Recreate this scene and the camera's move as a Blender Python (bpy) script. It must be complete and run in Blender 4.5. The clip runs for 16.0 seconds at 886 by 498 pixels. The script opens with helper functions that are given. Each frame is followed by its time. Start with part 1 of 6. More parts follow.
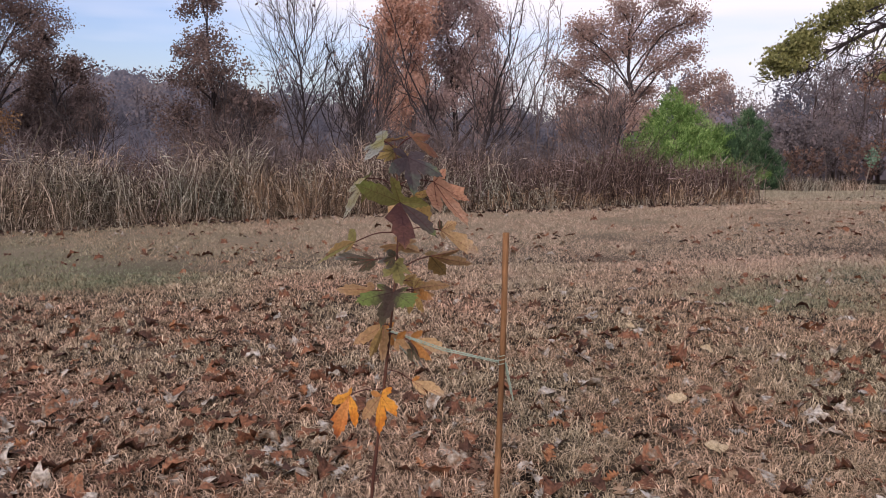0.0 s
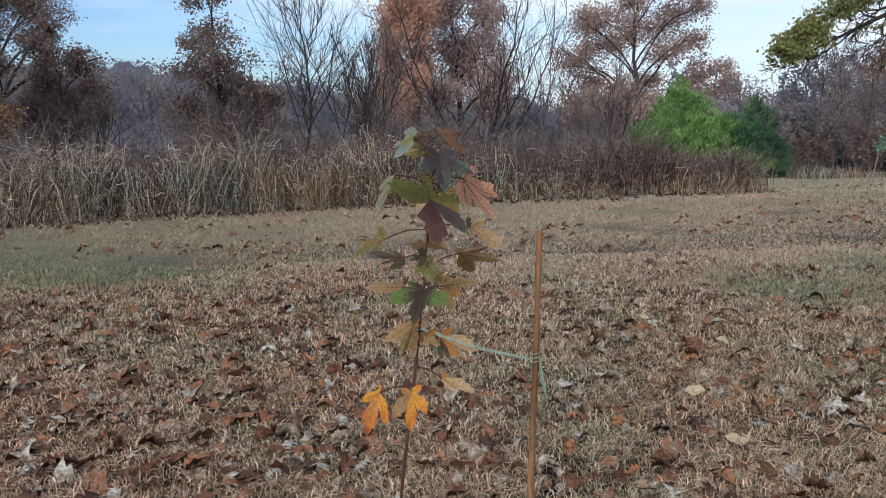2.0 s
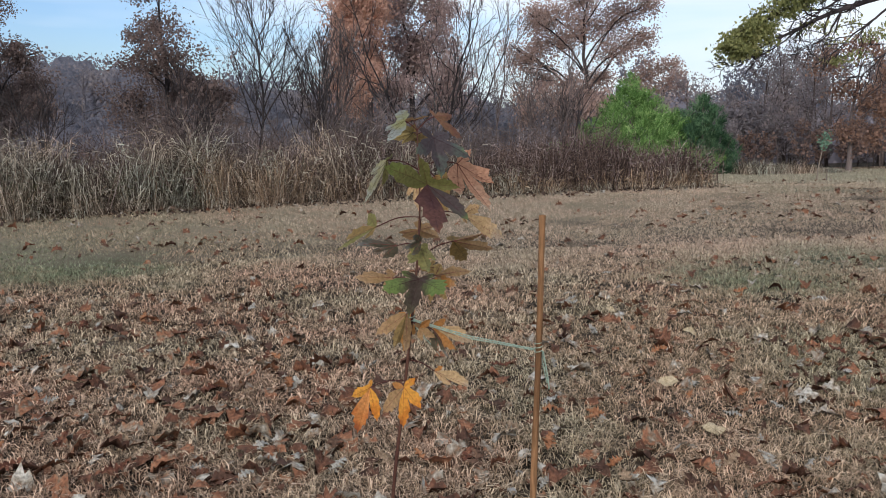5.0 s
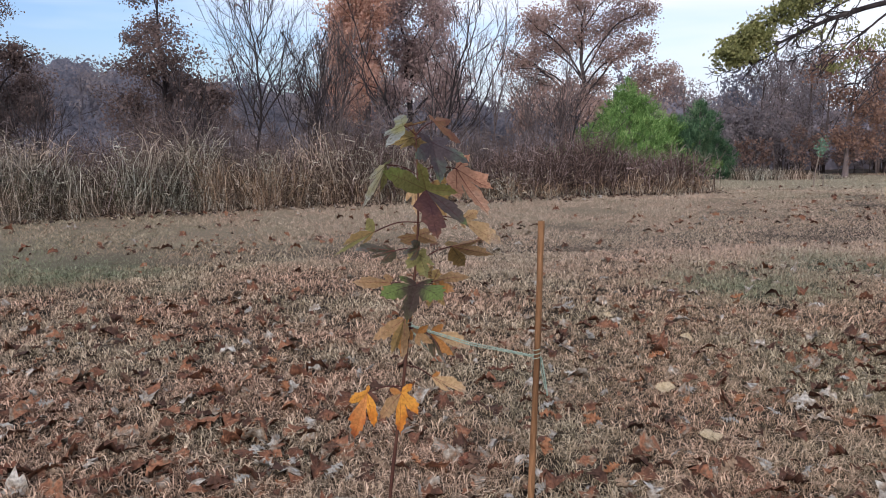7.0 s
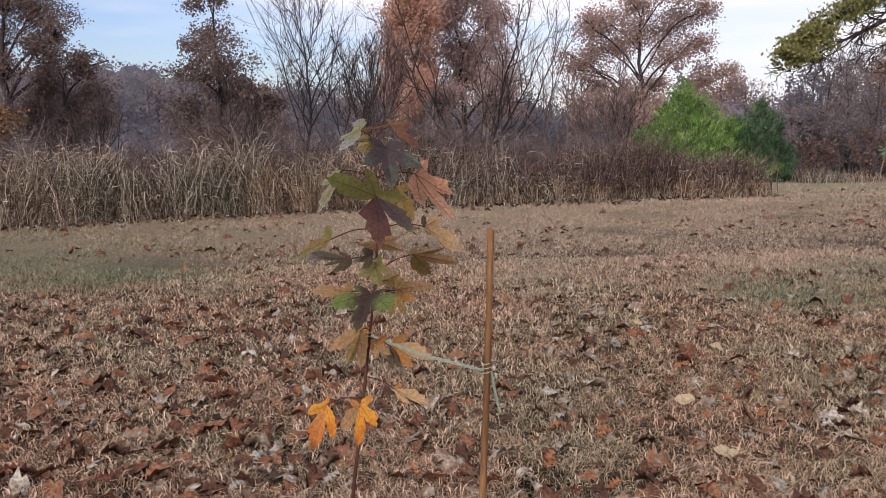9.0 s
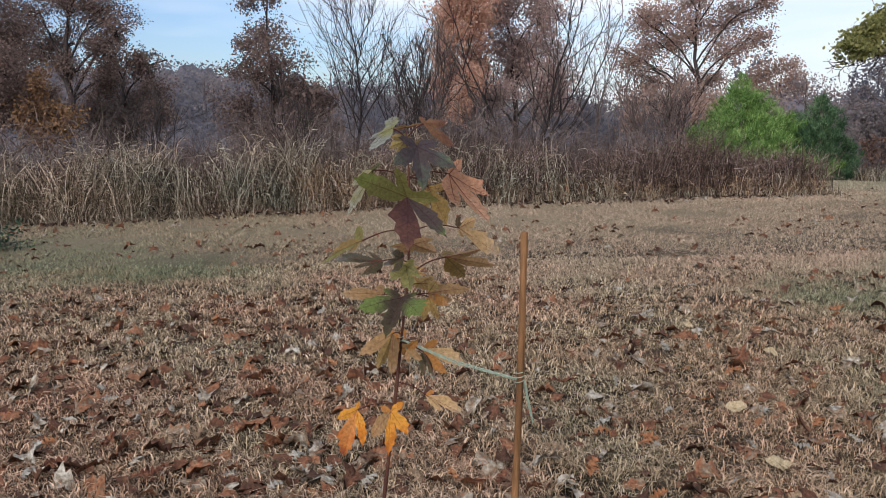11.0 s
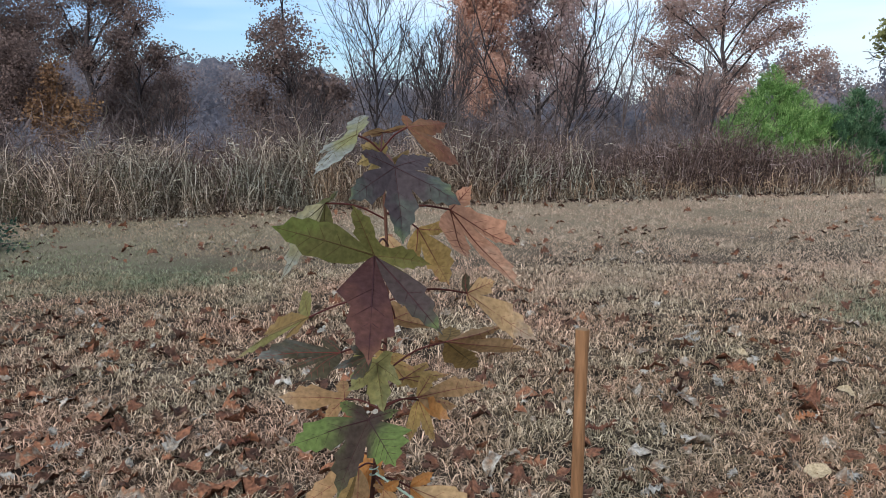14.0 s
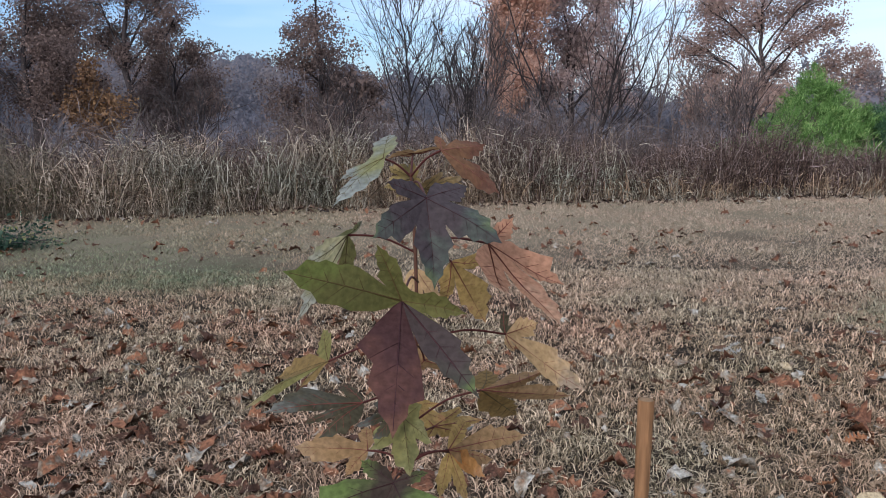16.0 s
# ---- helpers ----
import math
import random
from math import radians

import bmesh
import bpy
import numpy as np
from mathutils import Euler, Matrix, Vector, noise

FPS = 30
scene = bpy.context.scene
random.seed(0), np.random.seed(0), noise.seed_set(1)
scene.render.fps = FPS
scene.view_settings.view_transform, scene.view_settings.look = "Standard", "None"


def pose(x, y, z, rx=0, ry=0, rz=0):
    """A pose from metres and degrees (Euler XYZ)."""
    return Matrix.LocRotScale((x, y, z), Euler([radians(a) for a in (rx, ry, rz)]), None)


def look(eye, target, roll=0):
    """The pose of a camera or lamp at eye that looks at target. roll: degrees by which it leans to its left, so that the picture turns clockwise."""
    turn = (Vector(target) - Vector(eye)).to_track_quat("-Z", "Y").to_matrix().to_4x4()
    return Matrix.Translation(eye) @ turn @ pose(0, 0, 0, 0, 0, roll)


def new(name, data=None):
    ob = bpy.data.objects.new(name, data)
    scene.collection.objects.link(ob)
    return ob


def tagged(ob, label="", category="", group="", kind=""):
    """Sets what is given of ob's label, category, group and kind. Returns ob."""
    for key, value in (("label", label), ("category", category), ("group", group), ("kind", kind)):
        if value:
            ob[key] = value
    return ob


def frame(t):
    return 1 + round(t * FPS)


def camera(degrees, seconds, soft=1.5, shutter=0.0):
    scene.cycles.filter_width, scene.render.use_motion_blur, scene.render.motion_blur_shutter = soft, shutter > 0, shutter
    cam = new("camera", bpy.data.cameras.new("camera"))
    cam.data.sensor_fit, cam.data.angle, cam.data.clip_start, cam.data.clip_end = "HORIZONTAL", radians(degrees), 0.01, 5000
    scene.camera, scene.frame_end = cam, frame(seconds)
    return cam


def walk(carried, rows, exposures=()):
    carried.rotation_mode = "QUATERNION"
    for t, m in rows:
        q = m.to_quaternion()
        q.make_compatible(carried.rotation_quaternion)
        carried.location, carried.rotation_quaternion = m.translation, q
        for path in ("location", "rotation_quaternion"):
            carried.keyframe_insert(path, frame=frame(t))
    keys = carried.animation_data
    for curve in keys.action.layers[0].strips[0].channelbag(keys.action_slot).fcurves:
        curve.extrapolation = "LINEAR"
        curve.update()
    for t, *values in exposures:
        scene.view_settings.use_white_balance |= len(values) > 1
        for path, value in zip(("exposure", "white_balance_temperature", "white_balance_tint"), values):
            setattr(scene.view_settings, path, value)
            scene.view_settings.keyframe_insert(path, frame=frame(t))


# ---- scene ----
cam = camera(58.3, 16.0, 0.6)
PATH = [
    (0, (-0.003, -0.008, 1.495), (0.186, 1.966, 1.233), -0.6),
    (0.5, (-0.008, 0.027, 1.49), (0.174, 2.0, 1.22), -0.6),
    (1, (-0.008, 0.043, 1.5), (0.168, 2.015, 1.221), -0.7),
    (1.5, (-0.038, 0.024, 1.509), (0.14, 1.995, 1.226), -0.9),
    (2, (-0.071, 0.009, 1.515), (0.106, 1.98, 1.228), -1.0),
    (2.5, (-0.111, 0.018, 1.502), (0.074, 1.989, 1.219), -1.0),
    (3, (-0.146, 0.043, 1.498), (0.069, 2.011, 1.216), -1.1),
    (3.5, (-0.17, 0.07, 1.5), (0.081, 2.033, 1.211), -1.3),
    (4, (-0.171, 0.098, 1.484), (0.106, 2.056, 1.188), -1.2),
    (6.5, (-0.182, 0.105, 1.478), (0.124, 2.06, 1.184), -0.8),
    (7, (-0.178, 0.11, 1.482), (0.128, 2.066, 1.196), -0.6),
    (7.5, (-0.181, 0.095, 1.489), (0.122, 2.052, 1.209), -0.5),
    (8, (-0.14, 0.088, 1.494), (0.165, 2.044, 1.212), -0.5),
    (8.5, (-0.019, 0.122, 1.492), (0.235, 2.086, 1.215), -0.6),
    (9, (0.084, 0.153, 1.482), (0.246, 2.128, 1.205), -0.9),
    (9.5, (0.135, 0.17, 1.479), (0.243, 2.147, 1.196), -1.1),
    (11.8, (0.12, 0.339, 1.487), (0.146, 2.319, 1.205), -0.9),
    (12, (0.102, 0.402, 1.476), (0.133, 2.382, 1.193), -0.9),
    (12.5, (0.058, 0.627, 1.494), (0.117, 2.607, 1.213), -1.0),
    (13, (0.114, 0.778, 1.484), (0.188, 2.756, 1.195), -1.2),
    (13.5, (0.177, 0.925, 1.491), (0.205, 2.902, 1.19), -1.2),
    (14, (0.182, 0.997, 1.511), (0.164, 2.975, 1.213), -1.0),
    (14.5, (0.186, 1.028, 1.512), (0.132, 3.004, 1.202), -0.7),
    (15, (0.176, 1.043, 1.518), (0.103, 3.017, 1.204), -0.5),
    (15.5, (0.168, 1.062, 1.53), (0.074, 3.036, 1.221), -0.4),
    (16, (0.173, 1.141, 1.545), (0.078, 3.115, 1.241), -0.7),
]
EXPOSURES = [(0.0, 0.17, 7050, 25), (0.6, 0.17, 7100, 22), (1.0, 0.17, 6650, 11), (2.0, 0.17, 6200, 5), (3.0, 0.17, 6450, 12), (4.0, 0.17, 6550, 9), (6.5, 0.21, 6150, 7), (6.8, 0.22, 6300, 13), (7.4, 0.23, 6450, 16), (8.0, 0.23, 6950, 18), (9.1, 0.23, 7100, 20), (9.4, 0.21, 6750, 5), (11.8, 0.23, 6700, 12), (12.5, 0.33, 6170, 11), (13.5, 0.31, 6170, 5), (14.5, 0.32, 6120, 8), (16.0, 0.28, 6070, 9)]
walk(cam, [(t, look(eye, target, roll)) for t, eye, target, roll in PATH], EXPOSURES)

# ---- world and sun ----
SUN_EL, SUN_AZ = radians(24), radians(205)
world = bpy.data.worlds.new("sky_world")
scene.world = world
world.use_nodes = True
wn, wl = world.node_tree.nodes, world.node_tree.links
wn.clear()
w_out, w_bg = wn.new("ShaderNodeOutputWorld"), wn.new("ShaderNodeBackground")
w_sky = wn.new("ShaderNodeTexSky")
w_sky.sky_type, w_sky.sun_disc = "NISHITA", False
w_sky.sun_elevation, w_sky.sun_rotation = SUN_EL, SUN_AZ
w_sky.air_density, w_sky.dust_density, w_sky.ozone_density = 1.2, 1.2, 2.0
w_tc, w_map, w_noise = wn.new("ShaderNodeTexCoord"), wn.new("ShaderNodeMapping"), wn.new("ShaderNodeTexNoise")
w_map.inputs["Scale"].default_value = (1.0, 1.0, 7.0)
w_map.inputs["Location"].default_value = (0.35, 0.1, 0.0)
w_noise.inputs["Scale"].default_value, w_noise.inputs["Detail"].default_value = 1.7, 4.0
w_sep = wn.new("ShaderNodeSeparateXYZ")
w_up, w_sum, w_ramp, w_mix = wn.new("ShaderNodeMath"), wn.new("ShaderNodeMath"), wn.new("ShaderNodeValToRGB"), wn.new("ShaderNodeMix")
w_side, w_sum2 = wn.new("ShaderNodeMath"), wn.new("ShaderNodeMath")
w_up.operation, w_sum.operation, w_side.operation, w_sum2.operation = "MULTIPLY", "ADD", "MULTIPLY", "ADD"
w_up.inputs[1].default_value, w_side.inputs[1].default_value = 2.5, 0.62
w_ramp.color_ramp.elements[0].position, w_ramp.color_ramp.elements[1].position = 0.66, 1.0
w_mix.data_type = "RGBA"
w_mix.inputs["B"].default_value = (8.4, 9.0, 10.0, 1)
wl.new(w_tc.outputs["Generated"], w_map.inputs["Vector"])
wl.new(w_map.outputs["Vector"], w_noise.inputs["Vector"])
wl.new(w_tc.outputs["Generated"], w_sep.inputs["Vector"])
wl.new(w_sep.outputs["Z"], w_up.inputs[0])
wl.new(w_sep.outputs["X"], w_side.inputs[0])
wl.new(w_up.outputs[0], w_sum.inputs[0])
wl.new(w_noise.outputs["Fac"], w_sum.inputs[1])
wl.new(w_sum.outputs[0], w_sum2.inputs[0])
wl.new(w_side.outputs[0], w_sum2.inputs[1])
wl.new(w_sum2.outputs[0], w_ramp.inputs["Fac"])
wl.new(w_ramp.outputs["Color"], w_mix.inputs["Factor"])
w_lift = wn.new("ShaderNodeVectorMath")
w_lift.operation = "MULTIPLY"
w_lift.inputs[1].default_value = (0.98, 1.12, 1.5)
wl.new(w_sky.outputs["Color"], w_lift.inputs[0])
wl.new(w_lift.outputs["Vector"], w_mix.inputs["A"])
wl.new(w_mix.outputs["Result"], w_bg.inputs["Color"])
w_bg.inputs["Strength"].default_value = 0.1
wl.new(w_bg.outputs[0], w_out.inputs["Surface"])

sun = new("sun", bpy.data.lights.new("sun", "SUN"))
sun.data.energy, sun.data.angle, sun.data.color = 2.5, radians(14), (1.0, 0.92, 0.83)
sun.matrix_world = look((0, 0, 40), Vector((0, 0, 40)) - Vector((math.sin(SUN_AZ) * math.cos(SUN_EL), math.cos(SUN_AZ) * math.cos(SUN_EL), math.sin(SUN_EL))))

# ---- materials ----


def ramp_node(nt, stops):
    n = nt.nodes.new("ShaderNodeValToRGB")
    el = n.color_ramp.elements
    while len(el) < len(stops):
        el.new(0.5)
    for e, (p, c) in zip(el, stops):
        e.position, e.color = p, (*c, 1)
    return n


def surface(name, stops, rough=0.8, grain=60.0, patch=3.0, bump=0.3, island=0.6, through_light=0.0, dark=0.75, spec=0.08, stretch=(1, 1, 1)):
    """A material whose tone varies from piece to piece, and with two sizes of noise."""
    m = bpy.data.materials.new(name)
    m.use_nodes = True
    nt = m.node_tree
    nt.nodes.clear()
    n, l = nt.nodes, nt.links
    out, bsdf = n.new("ShaderNodeOutputMaterial"), n.new("ShaderNodeBsdfPrincipled")
    geo, tc, mp = n.new("ShaderNodeNewGeometry"), n.new("ShaderNodeTexCoord"), n.new("ShaderNodeMapping")
    mp.inputs["Scale"].default_value = stretch
    big, fine = n.new("ShaderNodeTexNoise"), n.new("ShaderNodeTexNoise")
    big.inputs["Scale"].default_value, fine.inputs["Scale"].default_value = patch, grain
    big.inputs["Detail"].default_value, fine.inputs["Detail"].default_value = 3, 3
    l.new(tc.outputs["Object"], mp.inputs["Vector"])
    l.new(mp.outputs["Vector"], big.inputs["Vector"])
    l.new(mp.outputs["Vector"], fine.inputs["Vector"])
    spread = n.new("ShaderNodeMapRange")
    spread.inputs["From Min"].default_value, spread.inputs["From Max"].default_value = 0.3, 0.7
    l.new(big.outputs["Fac"], spread.inputs["Value"])
    mix = n.new("ShaderNodeMix")
    mix.inputs["Factor"].default_value = island
    l.new(spread.outputs["Result"], mix.inputs["A"])
    l.new(geo.outputs["Random Per Island"], mix.inputs["B"])
    ramp = ramp_node(nt, stops)
    l.new(mix.outputs["Result"], ramp.inputs["Fac"])
    shade = n.new("ShaderNodeMix")
    shade.data_type, shade.blend_type = "RGBA", "MULTIPLY"
    shade.inputs["Factor"].default_value = 1.0
    tone = ramp_node(nt, [(0.3, (dark,) * 3), (0.7, (1.0,) * 3)])
    l.new(fine.outputs["Fac"], tone.inputs["Fac"])
    l.new(ramp.outputs["Color"], shade.inputs["A"])
    l.new(tone.outputs["Color"], shade.inputs["B"])
    l.new(shade.outputs["Result"], bsdf.inputs["Base Color"])
    bsdf.inputs["Roughness"].default_value = rough
    bsdf.inputs["Specular IOR Level"].default_value = spec
    if bump:
        b = n.new("ShaderNodeBump")
        b.inputs["Strength"].default_value, b.inputs["Distance"].default_value = bump, 0.01
        l.new(fine.outputs["Fac"], b.inputs["Height"])
        l.new(b.outputs["Normal"], bsdf.inputs["Normal"])
    if through_light:
        tr, ms = n.new("ShaderNodeBsdfTranslucent"), n.new("ShaderNodeMixShader")
        l.new(shade.outputs["Result"], tr.inputs["Color"])
        ms.inputs["Fac"].default_value = through_light
        l.new(bsdf.outputs[0], ms.inputs[1])
        l.new(tr.outputs[0], ms.inputs[2])
        l.new(ms.outputs[0], out.inputs["Surface"])
    else:
        l.new(bsdf.outputs[0], out.inputs["Surface"])
    return m


def lawn_surface(name, dry, green, centres, rough=0.9, island=0.88):
    """Dormant turf with greener spots round some centres; dry and green are ramps."""
    m = surface(name, dry, rough=rough, grain=90, patch=2.3, bump=0, island=island, through_light=0.08)
    nt = m.node_tree
    n, l = nt.nodes, nt.links
    geo = [k for k in n if k.type == "NEW_GEOMETRY"][0]
    shade = [k for k in n if k.type == "MIX" and k.blend_type == "MULTIPLY"][0]
    old = [k for k in n if k.type == "VALTORGB" and k.outputs["Color"].links and k.outputs["Color"].links[0].to_socket == shade.inputs["A"]][0]
    total = None
    for (x, y, r) in centres:
        d, mr = n.new("ShaderNodeVectorMath"), n.new("ShaderNodeMapRange")
        d.operation = "DISTANCE"
        d.inputs[1].default_value = (x, y, 0)
        l.new(geo.outputs["Position"], d.inputs[0])
        mr.interpolation_type = "SMOOTHSTEP"
        mr.inputs["From Min"].default_value, mr.inputs["From Max"].default_value = r, 0.1 * r
        l.new(d.outputs["Value"], mr.inputs["Value"])
        if total is None:
            total = mr.outputs["Result"]
        else:
            mx = n.new("ShaderNodeMath")
            mx.operation = "MAXIMUM"
            l.new(total, mx.inputs[0])
            l.new(mr.outputs["Result"], mx.inputs[1])
            total = mx.outputs[0]
    nz = n.new("ShaderNodeTexNoise")
    nz.inputs["Scale"].default_value, nz.inputs["Detail"].default_value = 5.5, 6
    l.new(geo.outputs["Position"], nz.inputs["Vector"])
    mul = n.new("ShaderNodeMath")
    mul.operation = "MULTIPLY"
    l.new(total, mul.inputs[0])
    l.new(nz.outputs["Fac"], mul.inputs[1])
    add = n.new("ShaderNodeMath")
    add.operation = "MULTIPLY_ADD"
    l.new(geo.outputs["Random Per Island"], add.inputs[0])
    add.inputs[1].default_value = 0.35
    l.new(mul.outputs[0], add.inputs[2])
    cut = n.new("ShaderNodeMapRange")
    cut.inputs["From Min"].default_value, cut.inputs["From Max"].default_value = 0.46, 0.70
    l.new(add.outputs[0], cut.inputs["Value"])
    gr = ramp_node(nt, green)
    l.new(geo.outputs["Random Per Island"], gr.inputs["Fac"])
    mixc = n.new("ShaderNodeMix")
    mixc.data_type = "RGBA"
    l.new(cut.outputs["Result"], mixc.inputs["Factor"])
    l.new(old.outputs["Color"], mixc.inputs["A"])
    l.new(gr.outputs["Color"], mixc.inputs["B"])
    l.new(mixc.outputs["Result"], shade.inputs["A"])
    return m


def two_tone_leaf(name, inner, outer, edge, rough=0.7, through_light=0.35, inner_r=0.45, flank=None, both=False):
    """A maple blade: one colour round the veins' meeting point, another out in the lobes, blotched."""
    m = bpy.data.materials.new(name)
    m.use_nodes = True
    nt = m.node_tree
    nt.nodes.clear()
    n, l = nt.nodes, nt.links
    out, bsdf, uv = n.new("ShaderNodeOutputMaterial"), n.new("ShaderNodeBsdfPrincipled"), n.new("ShaderNodeUVMap")
    ln, nz, add = n.new("ShaderNodeVectorMath"), n.new("ShaderNodeTexNoise"), n.new("ShaderNodeMath")
    ln.operation = "LENGTH"
    l.new(uv.outputs["UV"], ln.inputs[0])
    tc = n.new("ShaderNodeTexCoord")
    nz.inputs["Scale"].default_value, nz.inputs["Detail"].default_value = 26, 5
    l.new(tc.outputs["Object"], nz.inputs["Vector"])
    add.operation = "MULTIPLY_ADD"
    l.new(nz.outputs["Fac"], add.inputs[0])
    add.inputs[1].default_value = 1.5
    l.new(ln.outputs["Value"], add.inputs[2])
    sub = n.new("ShaderNodeMath")
    sub.operation = "SUBTRACT"
    l.new(add.outputs[0], sub.inputs[0])
    sub.inputs[1].default_value = 0.75
    r = ramp_node(nt, [(0.0, inner), (inner_r, inner), (min(inner_r + 0.35, 0.93), outer), (1.0, edge)])
    l.new(sub.outputs[0], r.inputs["Fac"])
    fine, tone, mul = n.new("ShaderNodeTexNoise"), None, n.new("ShaderNodeMix")
    fine.inputs["Scale"].default_value, fine.inputs["Detail"].default_value = 130, 3
    l.new(tc.outputs["Object"], fine.inputs["Vector"])
    tone = ramp_node(nt, [(0.3, (0.66,) * 3), (0.7, (1.12,) * 3)])
    l.new(fine.outputs["Fac"], tone.inputs["Fac"])
    mul.data_type, mul.blend_type = "RGBA", "MULTIPLY"
    mul.inputs["Factor"].default_value = 1.0
    tint = r.outputs["Color"]
    if flank:
        # one side of the blade has turned another colour
        sp, mr, mf = n.new("ShaderNodeSeparateXYZ"), n.new("ShaderNodeMapRange"), n.new("ShaderNodeMix")
        l.new(uv.outputs["UV"], sp.inputs[0])
        wave = n.new("ShaderNodeMath")
        wave.operation = "MULTIPLY_ADD"
        l.new(nz.outputs["Fac"], wave.inputs[0])
        wave.inputs[1].default_value = 0.5
        size = n.new("ShaderNodeMath")
        size.operation = "ABSOLUTE" if both else "ADD"
        l.new(sp.outputs["X"], size.inputs[0])
        size.inputs[1].default_value = 0.0
        l.new(size.outputs[0], wave.inputs[2])
        mr.inputs["From Min"].default_value, mr.inputs["From Max"].default_value = 0.38, 0.72
        l.new(wave.outputs[0], mr.inputs["Value"])
        mf.data_type = "RGBA"
        l.new(mr.outputs["Result"], mf.inputs["Factor"])
        l.new(tint, mf.inputs["A"])
        mf.inputs["B"].default_value = (*flank, 1)
        tint = mf.outputs["Result"]
    l.new(tint, mul.inputs["A"])
    l.new(tone.outputs["Color"], mul.inputs["B"])
    l.new(mul.outputs["Result"], bsdf.inputs["Base Color"])
    bsdf.inputs["Roughness"].default_value = rough
    bsdf.inputs["Specular IOR Level"].default_value = 0.12
    b = n.new("ShaderNodeBump")
    b.inputs["Strength"].default_value, b.inputs["Distance"].default_value = 0.35, 0.003
    l.new(fine.outputs["Fac"], b.inputs["Height"])
    l.new(b.outputs["Normal"], bsdf.inputs["Normal"])
    tr, ms = n.new("ShaderNodeBsdfTranslucent"), n.new("ShaderNodeMixShader")
    l.new(mul.outputs["Result"], tr.inputs["Color"])
    ms.inputs["Fac"].default_value = through_light
    l.new(bsdf.outputs[0], ms.inputs[1])
    l.new(tr.outputs[0], ms.inputs[2])
    l.new(ms.outputs[0], out.inputs["Surface"])
    return m


def hue_drift(m, scale, cool, warm):
    """Let a growth's tint drift from place to place."""
    nt = m.node_tree
    n, l = nt.nodes, nt.links
    shade = [k for k in n if k.type == "MIX" and k.blend_type == "MULTIPLY"][0]
    source = shade.inputs["A"].links[0].from_socket
    geo, nz, mul = n.new("ShaderNodeNewGeometry"), n.new("ShaderNodeTexNoise"), n.new("ShaderNodeMix")
    nz.inputs["Scale"].default_value, nz.inputs["Detail"].default_value = scale, 4
    l.new(geo.outputs["Position"], nz.inputs["Vector"])
    tint = ramp_node(nt, [(0.38, cool), (0.62, warm)])
    l.new(nz.outputs["Fac"], tint.inputs["Fac"])
    mul.data_type, mul.blend_type = "RGBA", "MULTIPLY"
    mul.inputs["Factor"].default_value = 1.0
    l.new(source, mul.inputs["A"])
    l.new(tint.outputs["Color"], mul.inputs["B"])
    l.new(mul.outputs["Result"], shade.inputs["A"])


def patched(m, x, y, r, tint, much=0.45):
    """A ragged patch of another tint round one place of the growth or ground."""
    nt = m.node_tree
    n, l = nt.nodes, nt.links
    shade = [k for k in n if k.type == "MIX" and k.blend_type == "MULTIPLY"][0]
    source = shade.inputs["A"].links[0].from_socket
    geo, d, mr, nz, add, mix = n.new("ShaderNodeNewGeometry"), n.new("ShaderNodeVectorMath"), n.new("ShaderNodeMapRange"), n.new("ShaderNodeTexNoise"), n.new("ShaderNodeMath"), n.new("ShaderNodeMix")
    d.operation = "DISTANCE"
    d.inputs[1].default_value = (x, y, 0)
    l.new(geo.outputs["Position"], d.inputs[0])
    nz.inputs["Scale"].default_value, nz.inputs["Detail"].default_value = 0.9, 4
    l.new(geo.outputs["Position"], nz.inputs["Vector"])
    add.operation = "MULTIPLY_ADD"
    l.new(nz.outputs["Fac"], add.inputs[0])
    add.inputs[1].default_value = 5.0
    l.new(d.outputs["Value"], add.inputs[2])
    mr.interpolation_type = "SMOOTHSTEP"
    mr.inputs["From Min"].default_value, mr.inputs["From Max"].default_value = r + 2.5, 0.5 * r + 2.5
    mr.inputs["To Max"].default_value = much
    l.new(add.outputs[0], mr.inputs["Value"])
    mix.data_type = "RGBA"
    l.new(mr.outputs["Result"], mix.inputs["Factor"])
    l.new(source, mix.inputs["A"])
    mix.inputs["B"].default_value = (*tint, 1)
    l.new(mix.outputs["Result"], shade.inputs["A"])


GREEN_SPOTS = [(-3.0, 9.4, 2.2), (-4.4, 10.3, 2.6), (-5.6, 11.3, 2.8), (-6.6, 10.4, 2.4), (4.0, 7.3, 2.0), (5.6, 8.0, 2.0), (10.5, 17.0, 3.0)]
DRY = [(0.0, (0.025, 0.018, 0.014)), (0.28, (0.19, 0.135, 0.101)), (0.60, (0.48, 0.352, 0.266)), (1.0, (0.83, 0.66, 0.52))]
LUSH = [(0.0, (0.03, 0.036, 0.022)), (0.5, (0.14, 0.158, 0.098)), (1.0, (0.38, 0.395, 0.285))]
M_TURF = lawn_surface("dormant_turf_blades", DRY, LUSH, GREEN_SPOTS)
# soil and thatch kept near black: the shade between blades is in this colour
M_GROUND = lawn_surface("gap_shaded_thatch", [(0.0, (0.012, 0.009, 0.007)), (0.5, (0.034, 0.025, 0.019)), (1.0, (0.10, 0.075, 0.057))], [(f, tuple(0.35 * c for c in rgb)) for f, rgb in LUSH], GREEN_SPOTS, island=0.0)
